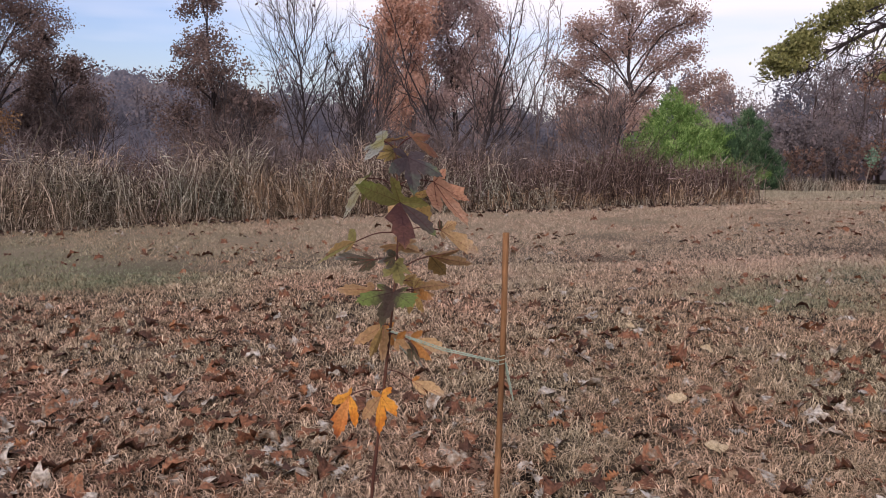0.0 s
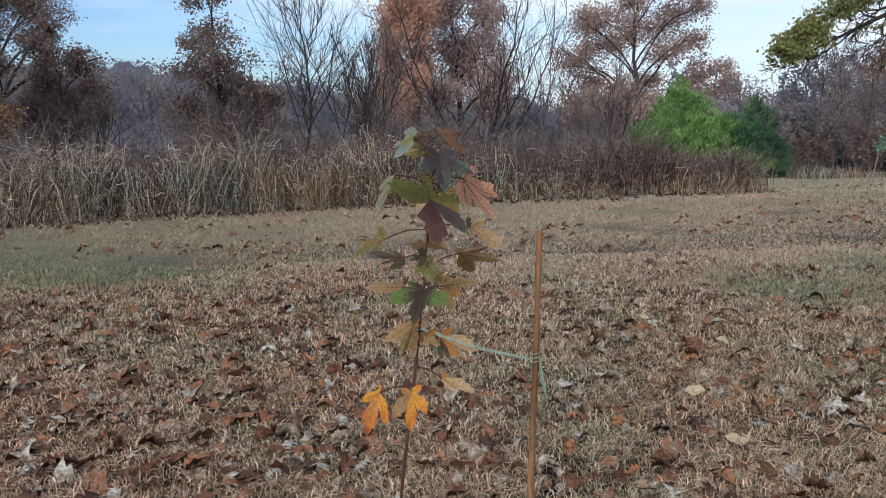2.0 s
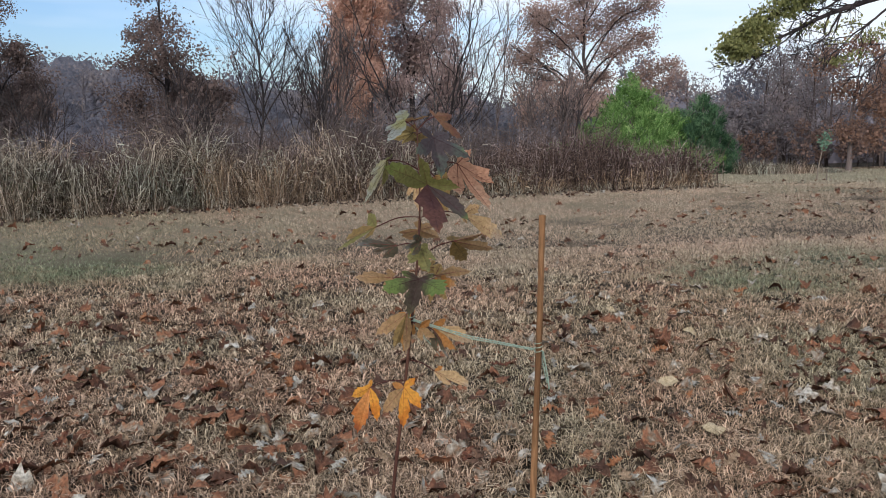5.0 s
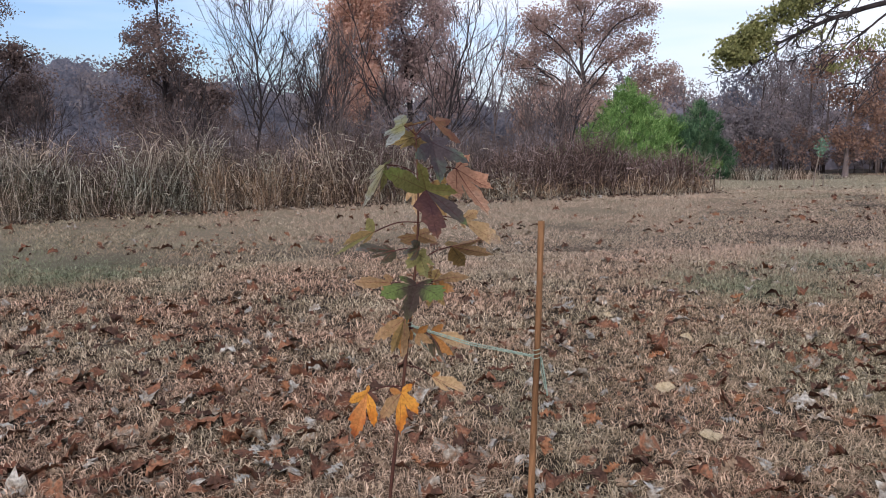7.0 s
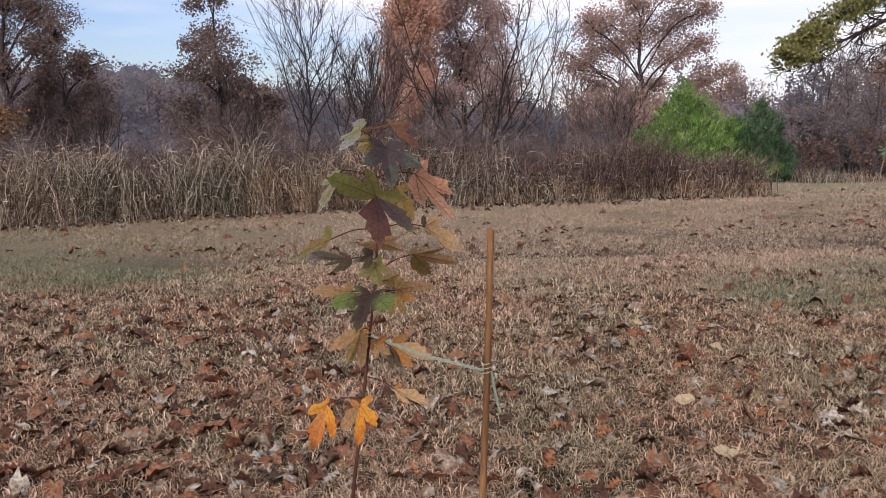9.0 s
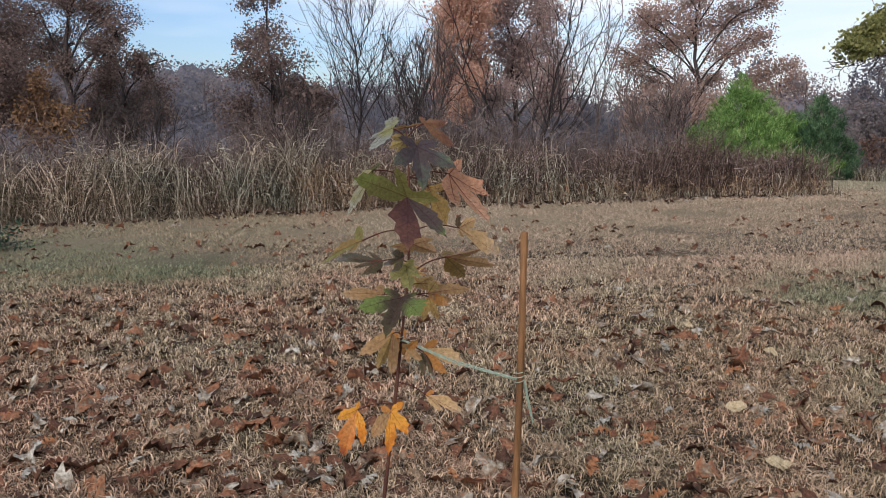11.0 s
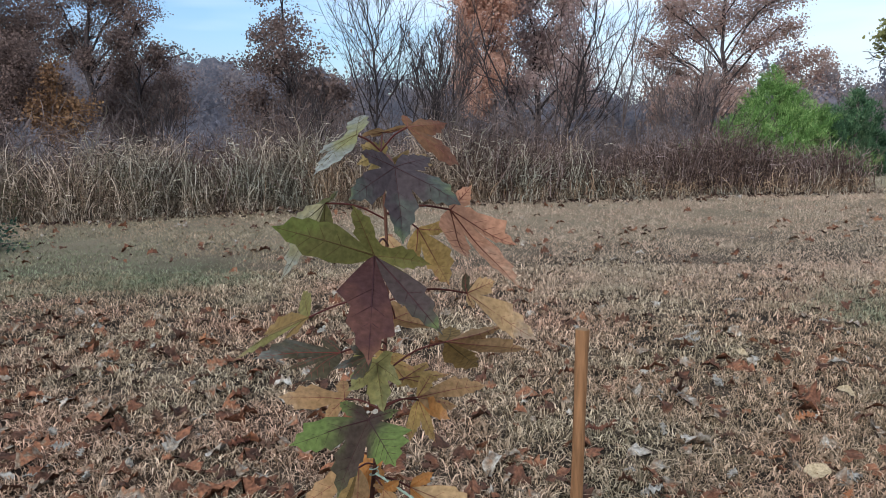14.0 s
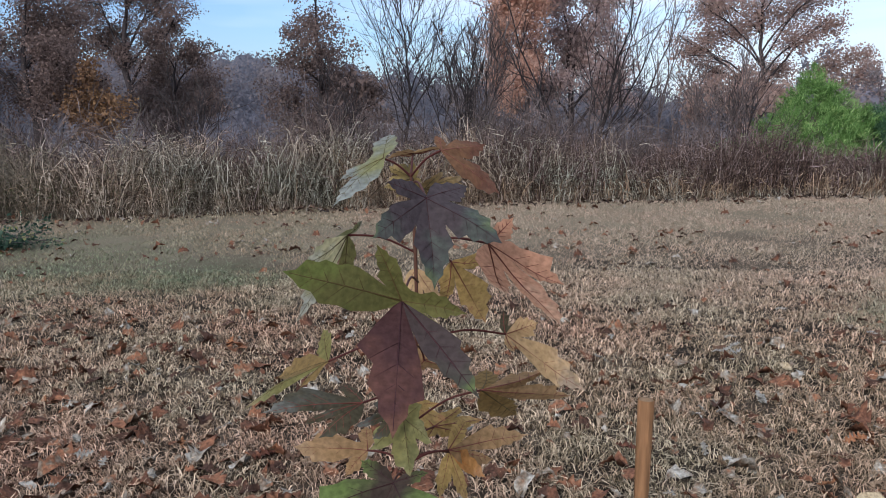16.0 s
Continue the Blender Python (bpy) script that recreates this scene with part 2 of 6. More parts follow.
M_TALLGRASS = surface("tall_dry_grass", [(0.0, (0.02, 0.015, 0.012)), (0.34, (0.10, 0.079, 0.063)), (0.62, (0.30, 0.25, 0.207)), (1.0, (0.78, 0.715, 0.63))], rough=0.85, grain=30, patch=0.55, bump=0, through_light=0.2, island=0.92)
hue_drift(M_TURF, 0.8, (0.92, 1.0, 0.95), (1.09, 0.95, 0.92))
# tufts, lighter and darker
hue_drift(M_TURF, 13.0, (0.78, 0.77, 0.76), (1.15, 1.15, 1.15))
# more even tan towards the wood, olive growth near the stake
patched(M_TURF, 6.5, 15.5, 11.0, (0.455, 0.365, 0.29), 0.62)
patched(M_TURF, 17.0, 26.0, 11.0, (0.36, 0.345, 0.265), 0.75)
patched(M_TURF, -5.5, 11.5, 6.0, (0.215, 0.235, 0.16), 0.42)
# paler thatch, without the gap shade, round the path and out in the field
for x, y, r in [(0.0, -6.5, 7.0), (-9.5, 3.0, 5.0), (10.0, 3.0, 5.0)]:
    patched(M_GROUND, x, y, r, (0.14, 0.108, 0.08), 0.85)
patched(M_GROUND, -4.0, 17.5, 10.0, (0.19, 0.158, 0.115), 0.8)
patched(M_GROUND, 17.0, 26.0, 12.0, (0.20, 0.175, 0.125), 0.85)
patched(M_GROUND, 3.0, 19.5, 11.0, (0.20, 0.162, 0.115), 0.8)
patched(M_TURF, 3.6, 4.4, 4.0, (0.27, 0.265, 0.165), 0.2)
hue_drift(M_TALLGRASS, 0.55, (0.86, 0.97, 0.96), (1.06, 0.94, 0.88))
# darker green growth where the verge meets the shrub
patched(M_TALLGRASS, -9.5, 15.0, 3.0, (0.07, 0.072, 0.052), 0.5)
M_SEDGE = surface("rust_tan_broomsedge", [(0.0, (0.05, 0.03, 0.02)), (0.4, (0.18, 0.122, 0.085)), (0.7, (0.35, 0.245, 0.175)), (1.0, (0.60, 0.46, 0.33))], rough=0.85, grain=30, patch=0.6, bump=0, through_light=0.2, island=0.85)
M_GREENGRASS = surface("green_undergrowth", [(0.0, (0.06, 0.07, 0.03)), (0.5, (0.12, 0.14, 0.06)), (1.0, (0.24, 0.24, 0.12))], rough=0.8, grain=30, patch=1.0, bump=0, through_light=0.25)
M_BRUSH = surface("dry_brush_twigs", [(0.0, (0.020, 0.014, 0.014)), (0.45, (0.078, 0.053, 0.049)), (0.78, (0.20, 0.14, 0.12)), (1.0, (0.52, 0.43, 0.44))], rough=0.9, grain=30, patch=0.7, bump=0, island=0.85)
M_BARK = surface("dark_bark", [(0.0, (0.05, 0.04, 0.04)), (0.5, (0.115, 0.092, 0.092)), (1.0, (0.25, 0.205, 0.20))], rough=0.95, grain=25, patch=2, bump=0.5, stretch=(1, 1, 0.25))
M_BARK_DARK = surface("blackish_bark", [(0.0, (0.018, 0.016, 0.018)), (0.5, (0.04, 0.034, 0.037)), (1.0, (0.085, 0.072, 0.075))], rough=0.95, grain=25, patch=2, bump=0.4, stretch=(1, 1, 0.25))
M_BARK_PALE = surface("pale_bark", [(0.0, (0.10, 0.08, 0.07)), (0.5, (0.19, 0.155, 0.135)), (1.0, (0.30, 0.25, 0.22))], rough=0.95, grain=25, patch=2, bump=0.4, stretch=(1, 1, 0.25))
M_LEAF_DARKOAK = surface("dark_russet_oak_leaves", [(0.0, (0.085, 0.063, 0.062)), (0.5, (0.165, 0.120, 0.112)), (1.0, (0.30, 0.22, 0.20))], rough=0.7, grain=12, patch=0.5, bump=0, through_light=0.3)
# lightened past leaf colour to stand in for haze over this far oak
M_LEAF_REDOAK = surface("rust_red_oak_leaves", [(0.0, (0.46, 0.275, 0.215)), (0.5, (0.63, 0.395, 0.31)), (1.0, (0.75, 0.52, 0.43))], rough=0.7, grain=12, patch=0.35, bump=0, through_light=0.5)
M_LEAF_PLUM = surface("plum_brown_oak_leaves", [(0.0, (0.34, 0.26, 0.255)), (0.5, (0.45, 0.34, 0.33)), (1.0, (0.58, 0.45, 0.43))], rough=0.7, grain=12, patch=0.35, bump=0, through_light=0.5)
M_LEAF_BIGOAK = surface("pink_brown_oak_leaves", [(0.0, (0.26, 0.18, 0.165)), (0.5, (0.40, 0.28, 0.245)), (1.0, (0.56, 0.41, 0.36))], rough=0.7, grain=12, patch=0.35, bump=0, through_light=0.5)
M_LEAF_ORANGE = surface("orange_brown_oak_leaves", [(0.0, (0.09, 0.052, 0.036)), (0.5, (0.20, 0.115, 0.066)), (1.0, (0.34, 0.21, 0.11))], rough=0.7, grain=12, patch=0.35, bump=0, through_light=0.15)
M_LEAF_GREENOAK = surface("yellow_green_oak_leaves", [(0.0, (0.10, 0.11, 0.045)), (0.5, (0.27, 0.28, 0.115)), (1.0, (0.56, 0.53, 0.27))], rough=0.6, grain=12, patch=0.6, bump=0, through_light=0.5)
M_CEDAR_BRIGHT = surface("bright_cedar_sprays", [(0.0, (0.025, 0.06, 0.016)), (0.5, (0.15, 0.285, 0.085)), (1.0, (0.48, 0.66, 0.28))], rough=0.7, grain=20, patch=1.2, bump=0, through_light=0.3)
M_CEDAR_DARK = surface("dark_cedar_sprays", [(0.0, (0.022, 0.055, 0.036)), (0.5, (0.07, 0.145, 0.08)), (1.0, (0.24, 0.36, 0.20))], rough=0.7, grain=20, patch=1.2, bump=0, through_light=0.2)
# the next three are paled and blued: distance haze put into the colour
M_FAR = surface("haze_tinted_far_woods", [(0.0, (0.145, 0.152, 0.195)), (0.5, (0.195, 0.192, 0.235)), (1.0, (0.31, 0.265, 0.265))], rough=0.9, grain=2, patch=0.12, bump=0, island=0.1, through_light=0.5, dark=0.9)
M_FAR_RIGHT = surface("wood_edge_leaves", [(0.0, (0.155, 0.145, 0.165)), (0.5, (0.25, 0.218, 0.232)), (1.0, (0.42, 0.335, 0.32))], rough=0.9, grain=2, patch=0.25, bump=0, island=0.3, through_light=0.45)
M_EDGE_DEEP = surface("haze_blue_wood_interior", [(0.0, (0.11, 0.105, 0.135)), (0.5, (0.175, 0.16, 0.19)), (1.0, (0.27, 0.23, 0.24))], rough=0.9, grain=2, patch=0.25, bump=0, island=0.5)
M_LEAF_TAWNY = surface("tawny_oak_leaves", [(0.0, (0.13, 0.088, 0.078)), (0.5, (0.29, 0.175, 0.135)), (1.0, (0.46, 0.29, 0.22))], rough=0.7, grain=12, patch=0.4, bump=0, through_light=0.4)
M_RED_SHRUB = surface("red_understory_leaves", [(0.0, (0.13, 0.095, 0.095)), (0.5, (0.24, 0.16, 0.14)), (1.0, (0.40, 0.26, 0.21))], rough=0.8, grain=10, patch=0.5, bump=0, through_light=0.25)
M_STEM = surface("red_brown_sapling_bark", [(0.0, (0.04, 0.018, 0.016)), (0.5, (0.075, 0.034, 0.027)), (1.0, (0.13, 0.07, 0.05))], rough=0.6, grain=140, patch=18, bump=0.3, stretch=(1, 1, 0.4))
M_PETIOLE = surface("dark_red_petiole", [(0.0, (0.035, 0.012, 0.012)), (1.0, (0.10, 0.032, 0.028))], rough=0.5, grain=200, patch=20, bump=0)
M_SHRUB = surface("dark_blue_green_shrub_leaves", [(0.0, (0.012, 0.028, 0.022)), (0.5, (0.035, 0.068, 0.05)), (1.0, (0.11, 0.165, 0.11))], rough=0.7, grain=20, patch=3, bump=0, through_light=0.2)
M_SAGE = surface("pale_sage_leaves", [(0.0, (0.09, 0.17, 0.12)), (1.0, (0.24, 0.36, 0.27))], rough=0.7, grain=20, patch=3, bump=0, through_light=0.3)
M_STAKE = surface("weathered_tan_wood", [(0.0, (0.12, 0.062, 0.032)), (0.5, (0.27, 0.145, 0.075)), (1.0, (0.45, 0.275, 0.155))], rough=0.75, grain=160, patch=11, bump=0.4, island=0.0, stretch=(1, 1, 0.12), dark=0.55)
M_STAKE_END = surface("cut_wood_end", [(0.0, (0.13, 0.085, 0.055)), (1.0, (0.25, 0.17, 0.11))], rough=0.9, grain=300, patch=40, bump=0.3)
M_STRING = surface("pale_green_twine", [(0.0, (0.19, 0.27, 0.22)), (1.0, (0.40, 0.49, 0.425))], rough=0.9, grain=400, patch=60, bump=0.3)

L_MOSS = two_tone_leaf("moss_yellow_maple_blade", (0.17, 0.155, 0.06), (0.185, 0.18, 0.08), (0.23, 0.195, 0.10))
L_PEACH = two_tone_leaf("curled_peach_maple_blade", (0.44, 0.30, 0.165), (0.48, 0.335, 0.20), (0.36, 0.28, 0.21))
L_AMBER = two_tone_leaf("amber_maple_blade", (0.38, 0.26, 0.10), (0.42, 0.28, 0.12), (0.46, 0.25, 0.12))
L_STRAW = two_tone_leaf("straw_maple_blade", (0.50, 0.45, 0.26), (0.58, 0.56, 0.46), (0.58, 0.54, 0.38), through_light=0.5)
L_PURPLE = two_tone_leaf("purple_grey_maple_blade", (0.056, 0.044, 0.050), (0.066, 0.076, 0.068), (0.11, 0.135, 0.075), inner_r=0.45, through_light=0.2)
L_GREEN = two_tone_leaf("green_maple_blade", (0.12, 0.115, 0.04), (0.135, 0.165, 0.045), (0.12, 0.18, 0.04))
L_MAROON = two_tone_leaf("maroon_maple_blade", (0.056, 0.026, 0.027), (0.088, 0.040, 0.034), (0.12, 0.058, 0.042), through_light=0.2, inner_r=0.42)
L_DARKGREEN = two_tone_leaf("dark_centred_green_maple_blade", (0.062, 0.046, 0.038), (0.075, 0.068, 0.042), (0.10, 0.105, 0.05), through_light=0.3, flank=(0.135, 0.185, 0.058), both=True)
L_DUSK = two_tone_leaf("dusky_purple_green_maple_blade", (0.054, 0.040, 0.040), (0.064, 0.062, 0.048), (0.10, 0.13, 0.05), through_light=0.2, inner_r=0.5)
L_PALE = two_tone_leaf("pale_grey_green_maple_blade", (0.21, 0.21, 0.10), (0.205, 0.22, 0.205), (0.26, 0.28, 0.27), inner_r=0.14)
L_RED = two_tone_leaf("brick_red_maple_blade", (0.15, 0.075, 0.04), (0.115, 0.052, 0.034), (0.13, 0.065, 0.045), through_light=0.2)
L_PINK = two_tone_leaf("salmon_maple_blade", (0.50, 0.27, 0.18), (0.56, 0.34, 0.24), (0.58, 0.40, 0.29), through_light=0.45)
L_YELLOW = two_tone_leaf("yellow_maple_blade", (0.27, 0.205, 0.085), (0.30, 0.225, 0.105), (0.32, 0.20, 0.10))
L_OLIVE = two_tone_leaf("olive_brown_maple_blade", (0.20, 0.135, 0.055), (0.25, 0.17, 0.08), (0.29, 0.205, 0.11))
L_TAN = two_tone_leaf("tan_maple_blade", (0.31, 0.195, 0.10), (0.355, 0.225, 0.12), (0.40, 0.27, 0.16))
L_ORANGE = two_tone_leaf("bright_orange_maple_blade", (0.68, 0.32, 0.06), (0.60, 0.215, 0.035), (0.34, 0.11, 0.035), through_light=0.45, inner_r=0.3)
L_FLAME = two_tone_leaf("red_orange_maple_blade", (0.60, 0.26, 0.09), (0.50, 0.17, 0.05), (0.30, 0.09, 0.04), through_light=0.4, inner_r=0.3)
L_ORANGE2 = two_tone_leaf("peach_maple_blade", (0.42, 0.20, 0.07), (0.43, 0.22, 0.08), (0.40, 0.22, 0.11), through_light=0.4)
L_GREY = two_tone_leaf("grey_brown_maple_blade", (0.08, 0.07, 0.045), (0.11, 0.11, 0.095), (0.18, 0.18, 0.165))
L_VEIN = surface("dark_red_veins", [(0.0, (0.13, 0.04, 0.038)), (1.0, (0.23, 0.085, 0.065))], rough=0.6, grain=200, patch=20, bump=0)
L_VEIN_DARK = surface("purple_black_veins", [(0.0, (0.03, 0.014, 0.018)), (1.0, (0.06, 0.026, 0.03))], rough=0.6, grain=200, patch=20, bump=0)
L_VEIN_ORANGE = surface("burnt_orange_veins", [(0.0, (0.33, 0.11, 0.03)), (1.0, (0.45, 0.17, 0.04))], rough=0.6, grain=200, patch=20, bump=0)
L_VEIN_GREEN = surface("dark_olive_veins", [(0.0, (0.06, 0.045, 0.02)), (1.0, (0.12, 0.085, 0.035))], rough=0.6, grain=200, patch=20, bump=0)

F_RED = surface("fallen_red_brown", [(0.0, (0.05, 0.022, 0.018)), (0.6, (0.15, 0.062, 0.042)), (1.0, (0.26, 0.125, 0.082))], rough=0.7, grain=16, patch=3.5, bump=0.5, island=0.12, dark=0.5)
F_ORANGE = surface("fallen_orange", [(0.0, (0.11, 0.05, 0.03)), (0.5, (0.28, 0.125, 0.066)), (1.0, (0.42, 0.23, 0.13))], rough=0.7, grain=16, patch=5, bump=0.4, island=0.5)
F_TAN = surface("fallen_tan", [(0.0, (0.19, 0.125, 0.085)), (1.0, (0.38, 0.275, 0.195))], rough=0.75, grain=16, patch=3.5, bump=0.5, island=0.12, dark=0.5)
F_PALE = surface("fallen_frosted_pale", [(0.0, (0.22, 0.205, 0.185)), (1.0, (0.45, 0.435, 0.41))], rough=0.8, grain=16, patch=3.5, bump=0.5, island=0.12, dark=0.5)
F_YELLOW = surface("fallen_pale_yellow", [(0.0, (0.34, 0.265, 0.165)), (1.0, (0.50, 0.41, 0.285))], rough=0.75, grain=16, patch=3.5, bump=0.5, island=0.12, dark=0.5)
F_DARK = surface("fallen_dark_brown", [(0.0, (0.08, 0.046, 0.036)), (1.0, (0.20, 0.12, 0.085))], rough=0.75, grain=16, patch=3.5, bump=0.5, island=0.12, dark=0.5)
F_MIX = surface("leaf_litter", [(0.0, (0.035, 0.02, 0.016)), (0.24, (0.10, 0.053, 0.039)), (0.42, (0.17, 0.078, 0.05)), (0.60, (0.29, 0.135, 0.08)), (0.66, (0.22, 0.145, 0.10)), (0.78, (0.31, 0.265, 0.22)), (1.0, (0.60, 0.585, 0.55))], rough=0.8, grain=70, patch=22, bump=0.4, island=0.7, dark=0.4)
F_EDGE = surface("edge_litter", [(0.0, (0.03, 0.022, 0.02)), (0.5, (0.08, 0.052, 0.042)), (0.8, (0.15, 0.10, 0.075)), (0.95, (0.30, 0.27, 0.24)), (1.0, (0.45, 0.43, 0.40))], rough=0.85, grain=60, patch=5, bump=0.2, island=0.95)
M_STONE = surface("grey_pebble", [(0.0, (0.16, 0.155, 0.15)), (1.0, (0.34, 0.33, 0.32))], rough=0.85, grain=120, patch=20, bump=0.4)

# ---- mesh tools ----


def raw_mesh(name, verts, tris=None, quads=None, smooth=False):
    me = bpy.data.meshes.new(name)
    verts = np.asarray(verts, np.float32).reshape(-1, 3)
    loops, starts, at = [], [], 0
    for faces, k in ((quads, 4), (tris, 3)):
        if faces is not None and len(faces):
            faces = np.asarray(faces, np.int32).reshape(-1, k)
            loops.append(faces.ravel())
            starts.append(at + k * np.arange(len(faces), dtype=np.int32))
            at += faces.size
    loops, starts = np.concatenate(loops), np.concatenate(starts)
    me.vertices.add(len(verts))
    me.vertices.foreach_set("co", verts.ravel())
    me.loops.add(len(loops))
    me.loops.foreach_set("vertex_index", loops)
    me.polygons.add(len(starts))
    me.polygons.foreach_set("loop_start", starts)
    if smooth:
        me.polygons.foreach_set("use_smooth", np.ones(len(starts), bool))
    me.update(calc_edges=True)
    return me


def piece(name, geo, material, parent=None, label="", smooth=False):
    """One mesh object from (verts, tris, quads), under a thing or a part."""
    me = raw_mesh(name, geo[0], geo[1], geo[2], smooth)
    me.materials.append(material)
    ob = new(name, me)
    if parent is not None:
        ob.parent = parent
        ob.matrix_parent_inverse = parent.matrix_world.inverted() if parent.type != "EMPTY" else Matrix.Translation(-parent.location)
    return tagged(ob, label)


def holder(name, place, label, category, group=""):
    ob = new(name)
    ob.empty_display_size = 0.1
    ob.location = place
    return tagged(ob, label, category, group)


def join_geo(parts):
    v, t, q, at = [], [], [], 0
    for verts, tris, quads in parts:
        verts = np.asarray(verts, float).reshape(-1, 3)
        v.append(verts)
        if tris is not None and len(tris):
            t.append(np.asarray(tris) + at)
        if quads is not None and len(quads):
            q.append(np.asarray(quads) + at)
        at += len(verts)
    return np.concatenate(v), (np.concatenate(t) if t else None), (np.concatenate(q) if q else None)


def unit(a):
    return a / np.maximum(np.linalg.norm(a, axis=-1, keepdims=True), 1e-9)


def tubes(P, R, sides=4):
    """Tapered tubes along N polylines of K points."""
    P, R = np.asarray(P, float), np.asarray(R, float)
    N, K = R.shape
    T = unit(np.gradient(P, axis=1))
    ref = np.where(np.abs(T[:, :1, 2:3]) > 0.8, np.array([1.0, 0, 0]), np.array([0, 0, 1.0]))
    U = unit(np.cross(T, np.broadcast_to(ref, T.shape)))
    W = np.cross(T, U)
    a = np.arange(sides) * 2 * np.pi / sides
    V = P[:, :, None] + R[:, :, None, None] * (np.cos(a)[:, None] * U[:, :, None] + np.sin(a)[:, None] * W[:, :, None])
    base = (np.arange(N) * K * sides)[:, None, None] + (np.arange(K - 1) * sides)[None, :, None]
    s = np.arange(sides)[None, None]
    s2 = (s + 1) % sides
    q = np.stack([base + s, base + s2, base + sides + s2, base + sides + s], -1).reshape(-1, 4)
    caps = []
    if sides == 4:
        e = (np.arange(N) * K * sides)[:, None]
        caps = [e + np.array([[3, 2, 1, 0]]), e + (K - 1) * sides + np.array([[0, 1, 2, 3]])]
        q = np.concatenate([q] + caps)
    return V.reshape(-1, 3), None, q


def ribbons(P, W, side):
    """Flat tapering blades along N polylines of K points; side: N x 3, the way of their width."""
    P, W = np.asarray(P, float), np.asarray(W, float)
    N, K = W.shape
    S = unit(side)[:, None]
    L, R = P[:, :-1] - S * W[:, :-1, None] / 2, P[:, :-1] + S * W[:, :-1, None] / 2
    V = np.concatenate([np.stack([L, R], 2).reshape(N, -1, 3), P[:, -1:]], 1)
    n = 2 * (K - 1) + 1
    b = (np.arange(N) * n)[:, None]
    k = 2 * np.arange(K - 2)[None]
    q = np.stack([b + k, b + k + 1, b + k + 3, b + k + 2], -1).reshape(-1, 4)
    t = np.stack([b[:, 0] + n - 3, b[:, 0] + n - 2, b[:, 0] + n - 1], -1)
    return V.reshape(-1, 3), t, q


def leaf_cards(C, D, size, rng, fold=0.35, wide=0.55, simple=False):
    """N small folded leaves at C pointing along D: two triangles on each side of the midrib."""
    N = len(C)
    D = unit(D)
    S = unit(np.cross(D, rng.normal(size=(N, 3))))
    U = np.cross(D, S)
    size = np.broadcast_to(size, N)[:, None]
    a, z = C, C + D * size
    if simple:
        m = C + D * size * 0.5 + U * size * 0.1
        V = np.stack([a, m - S * size * wide * 0.5, z, m + S * size * wide * 0.5], 1)
        return V.reshape(-1, 3), None, (np.arange(N) * 4)[:, None] + np.array([[0, 1, 2, 3]])
    m1, m2 = C + D * size * 0.38, C + D * size * 0.72
    lift = U * size * fold * wide * 0.6
    V = np.stack([a, m1 - S * size * wide * 0.42 + lift, m2 - S * size * wide * 0.5 + lift, z + U * size * 0.1, m2 + S * size * wide * 0.5 + lift, m1 + S * size * wide * 0.42 + lift], 1)
    b = (np.arange(N) * 6)[:, None]
    q = np.concatenate([b + np.array([[0, 1, 2, 3]]), b + np.array([[0, 3, 4, 5]])])
    return V.reshape(-1, 3), None, q


def point_on(P, f):
    K = P.shape[1]
    i = np.minimum((f * (K - 1)).astype(int), K - 2)
    a = f * (K - 1) - i
    n = np.arange(len(P))
    return P[n, i] + (P[n, i + 1] - P[n, i]) * a[:, None], unit(P[n, i + 1] - P[n, i])


def gz(x, y):
    """The ground's height: level lawn, falling gently away past it."""
    x, y = np.asarray(x, float), np.asarray(y, float)
    d = np.clip(y - 17.0, 0, 50)
    return -0.035 * d * d / (d + 1.2)


# ---- ground ----
def ground_sheet():
    ys = np.concatenate([[-400, -120, -40, -12, -4], np.arange(-1, 26, 0.25), np.arange(26, 70, 2.0), [80, 110, 160, 260, 420, 800]])
    xs = np.concatenate([[-800, -300, -120, -60, -35, -22], np.arange(-15, 24, 0.25), [26, 32, 40, 60, 120, 300, 800]])
    X, Y = np.meshgrid(xs, ys)
    Z = gz(X, Y)
    near = (np.abs(Y - 10) < 16) & (np.abs(X - 4) < 20)
    Z = Z + near * (0.012 * np.sin(X * 1.7 + 0.6 * Y) * np.sin(Y * 1.3 - 0.4 * X) + 0.006 * np.sin(5.1 * X + 2.0) * np.sin(4.3 * Y))
    ny, nx = X.shape
    i = (np.arange(ny - 1) * nx)[:, None] + np.arange(nx - 1)[None]
    q = np.stack([i, i + 1, i + nx + 1, i + nx], -1).reshape(-1, 4)
    return np.stack([X, Y, Z], -1).reshape(-1, 3), None, q


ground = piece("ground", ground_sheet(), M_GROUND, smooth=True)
tagged(ground, "frosted dormant lawn ground, thatch and soil darkened as shade between blades", "ground", kind="structure")


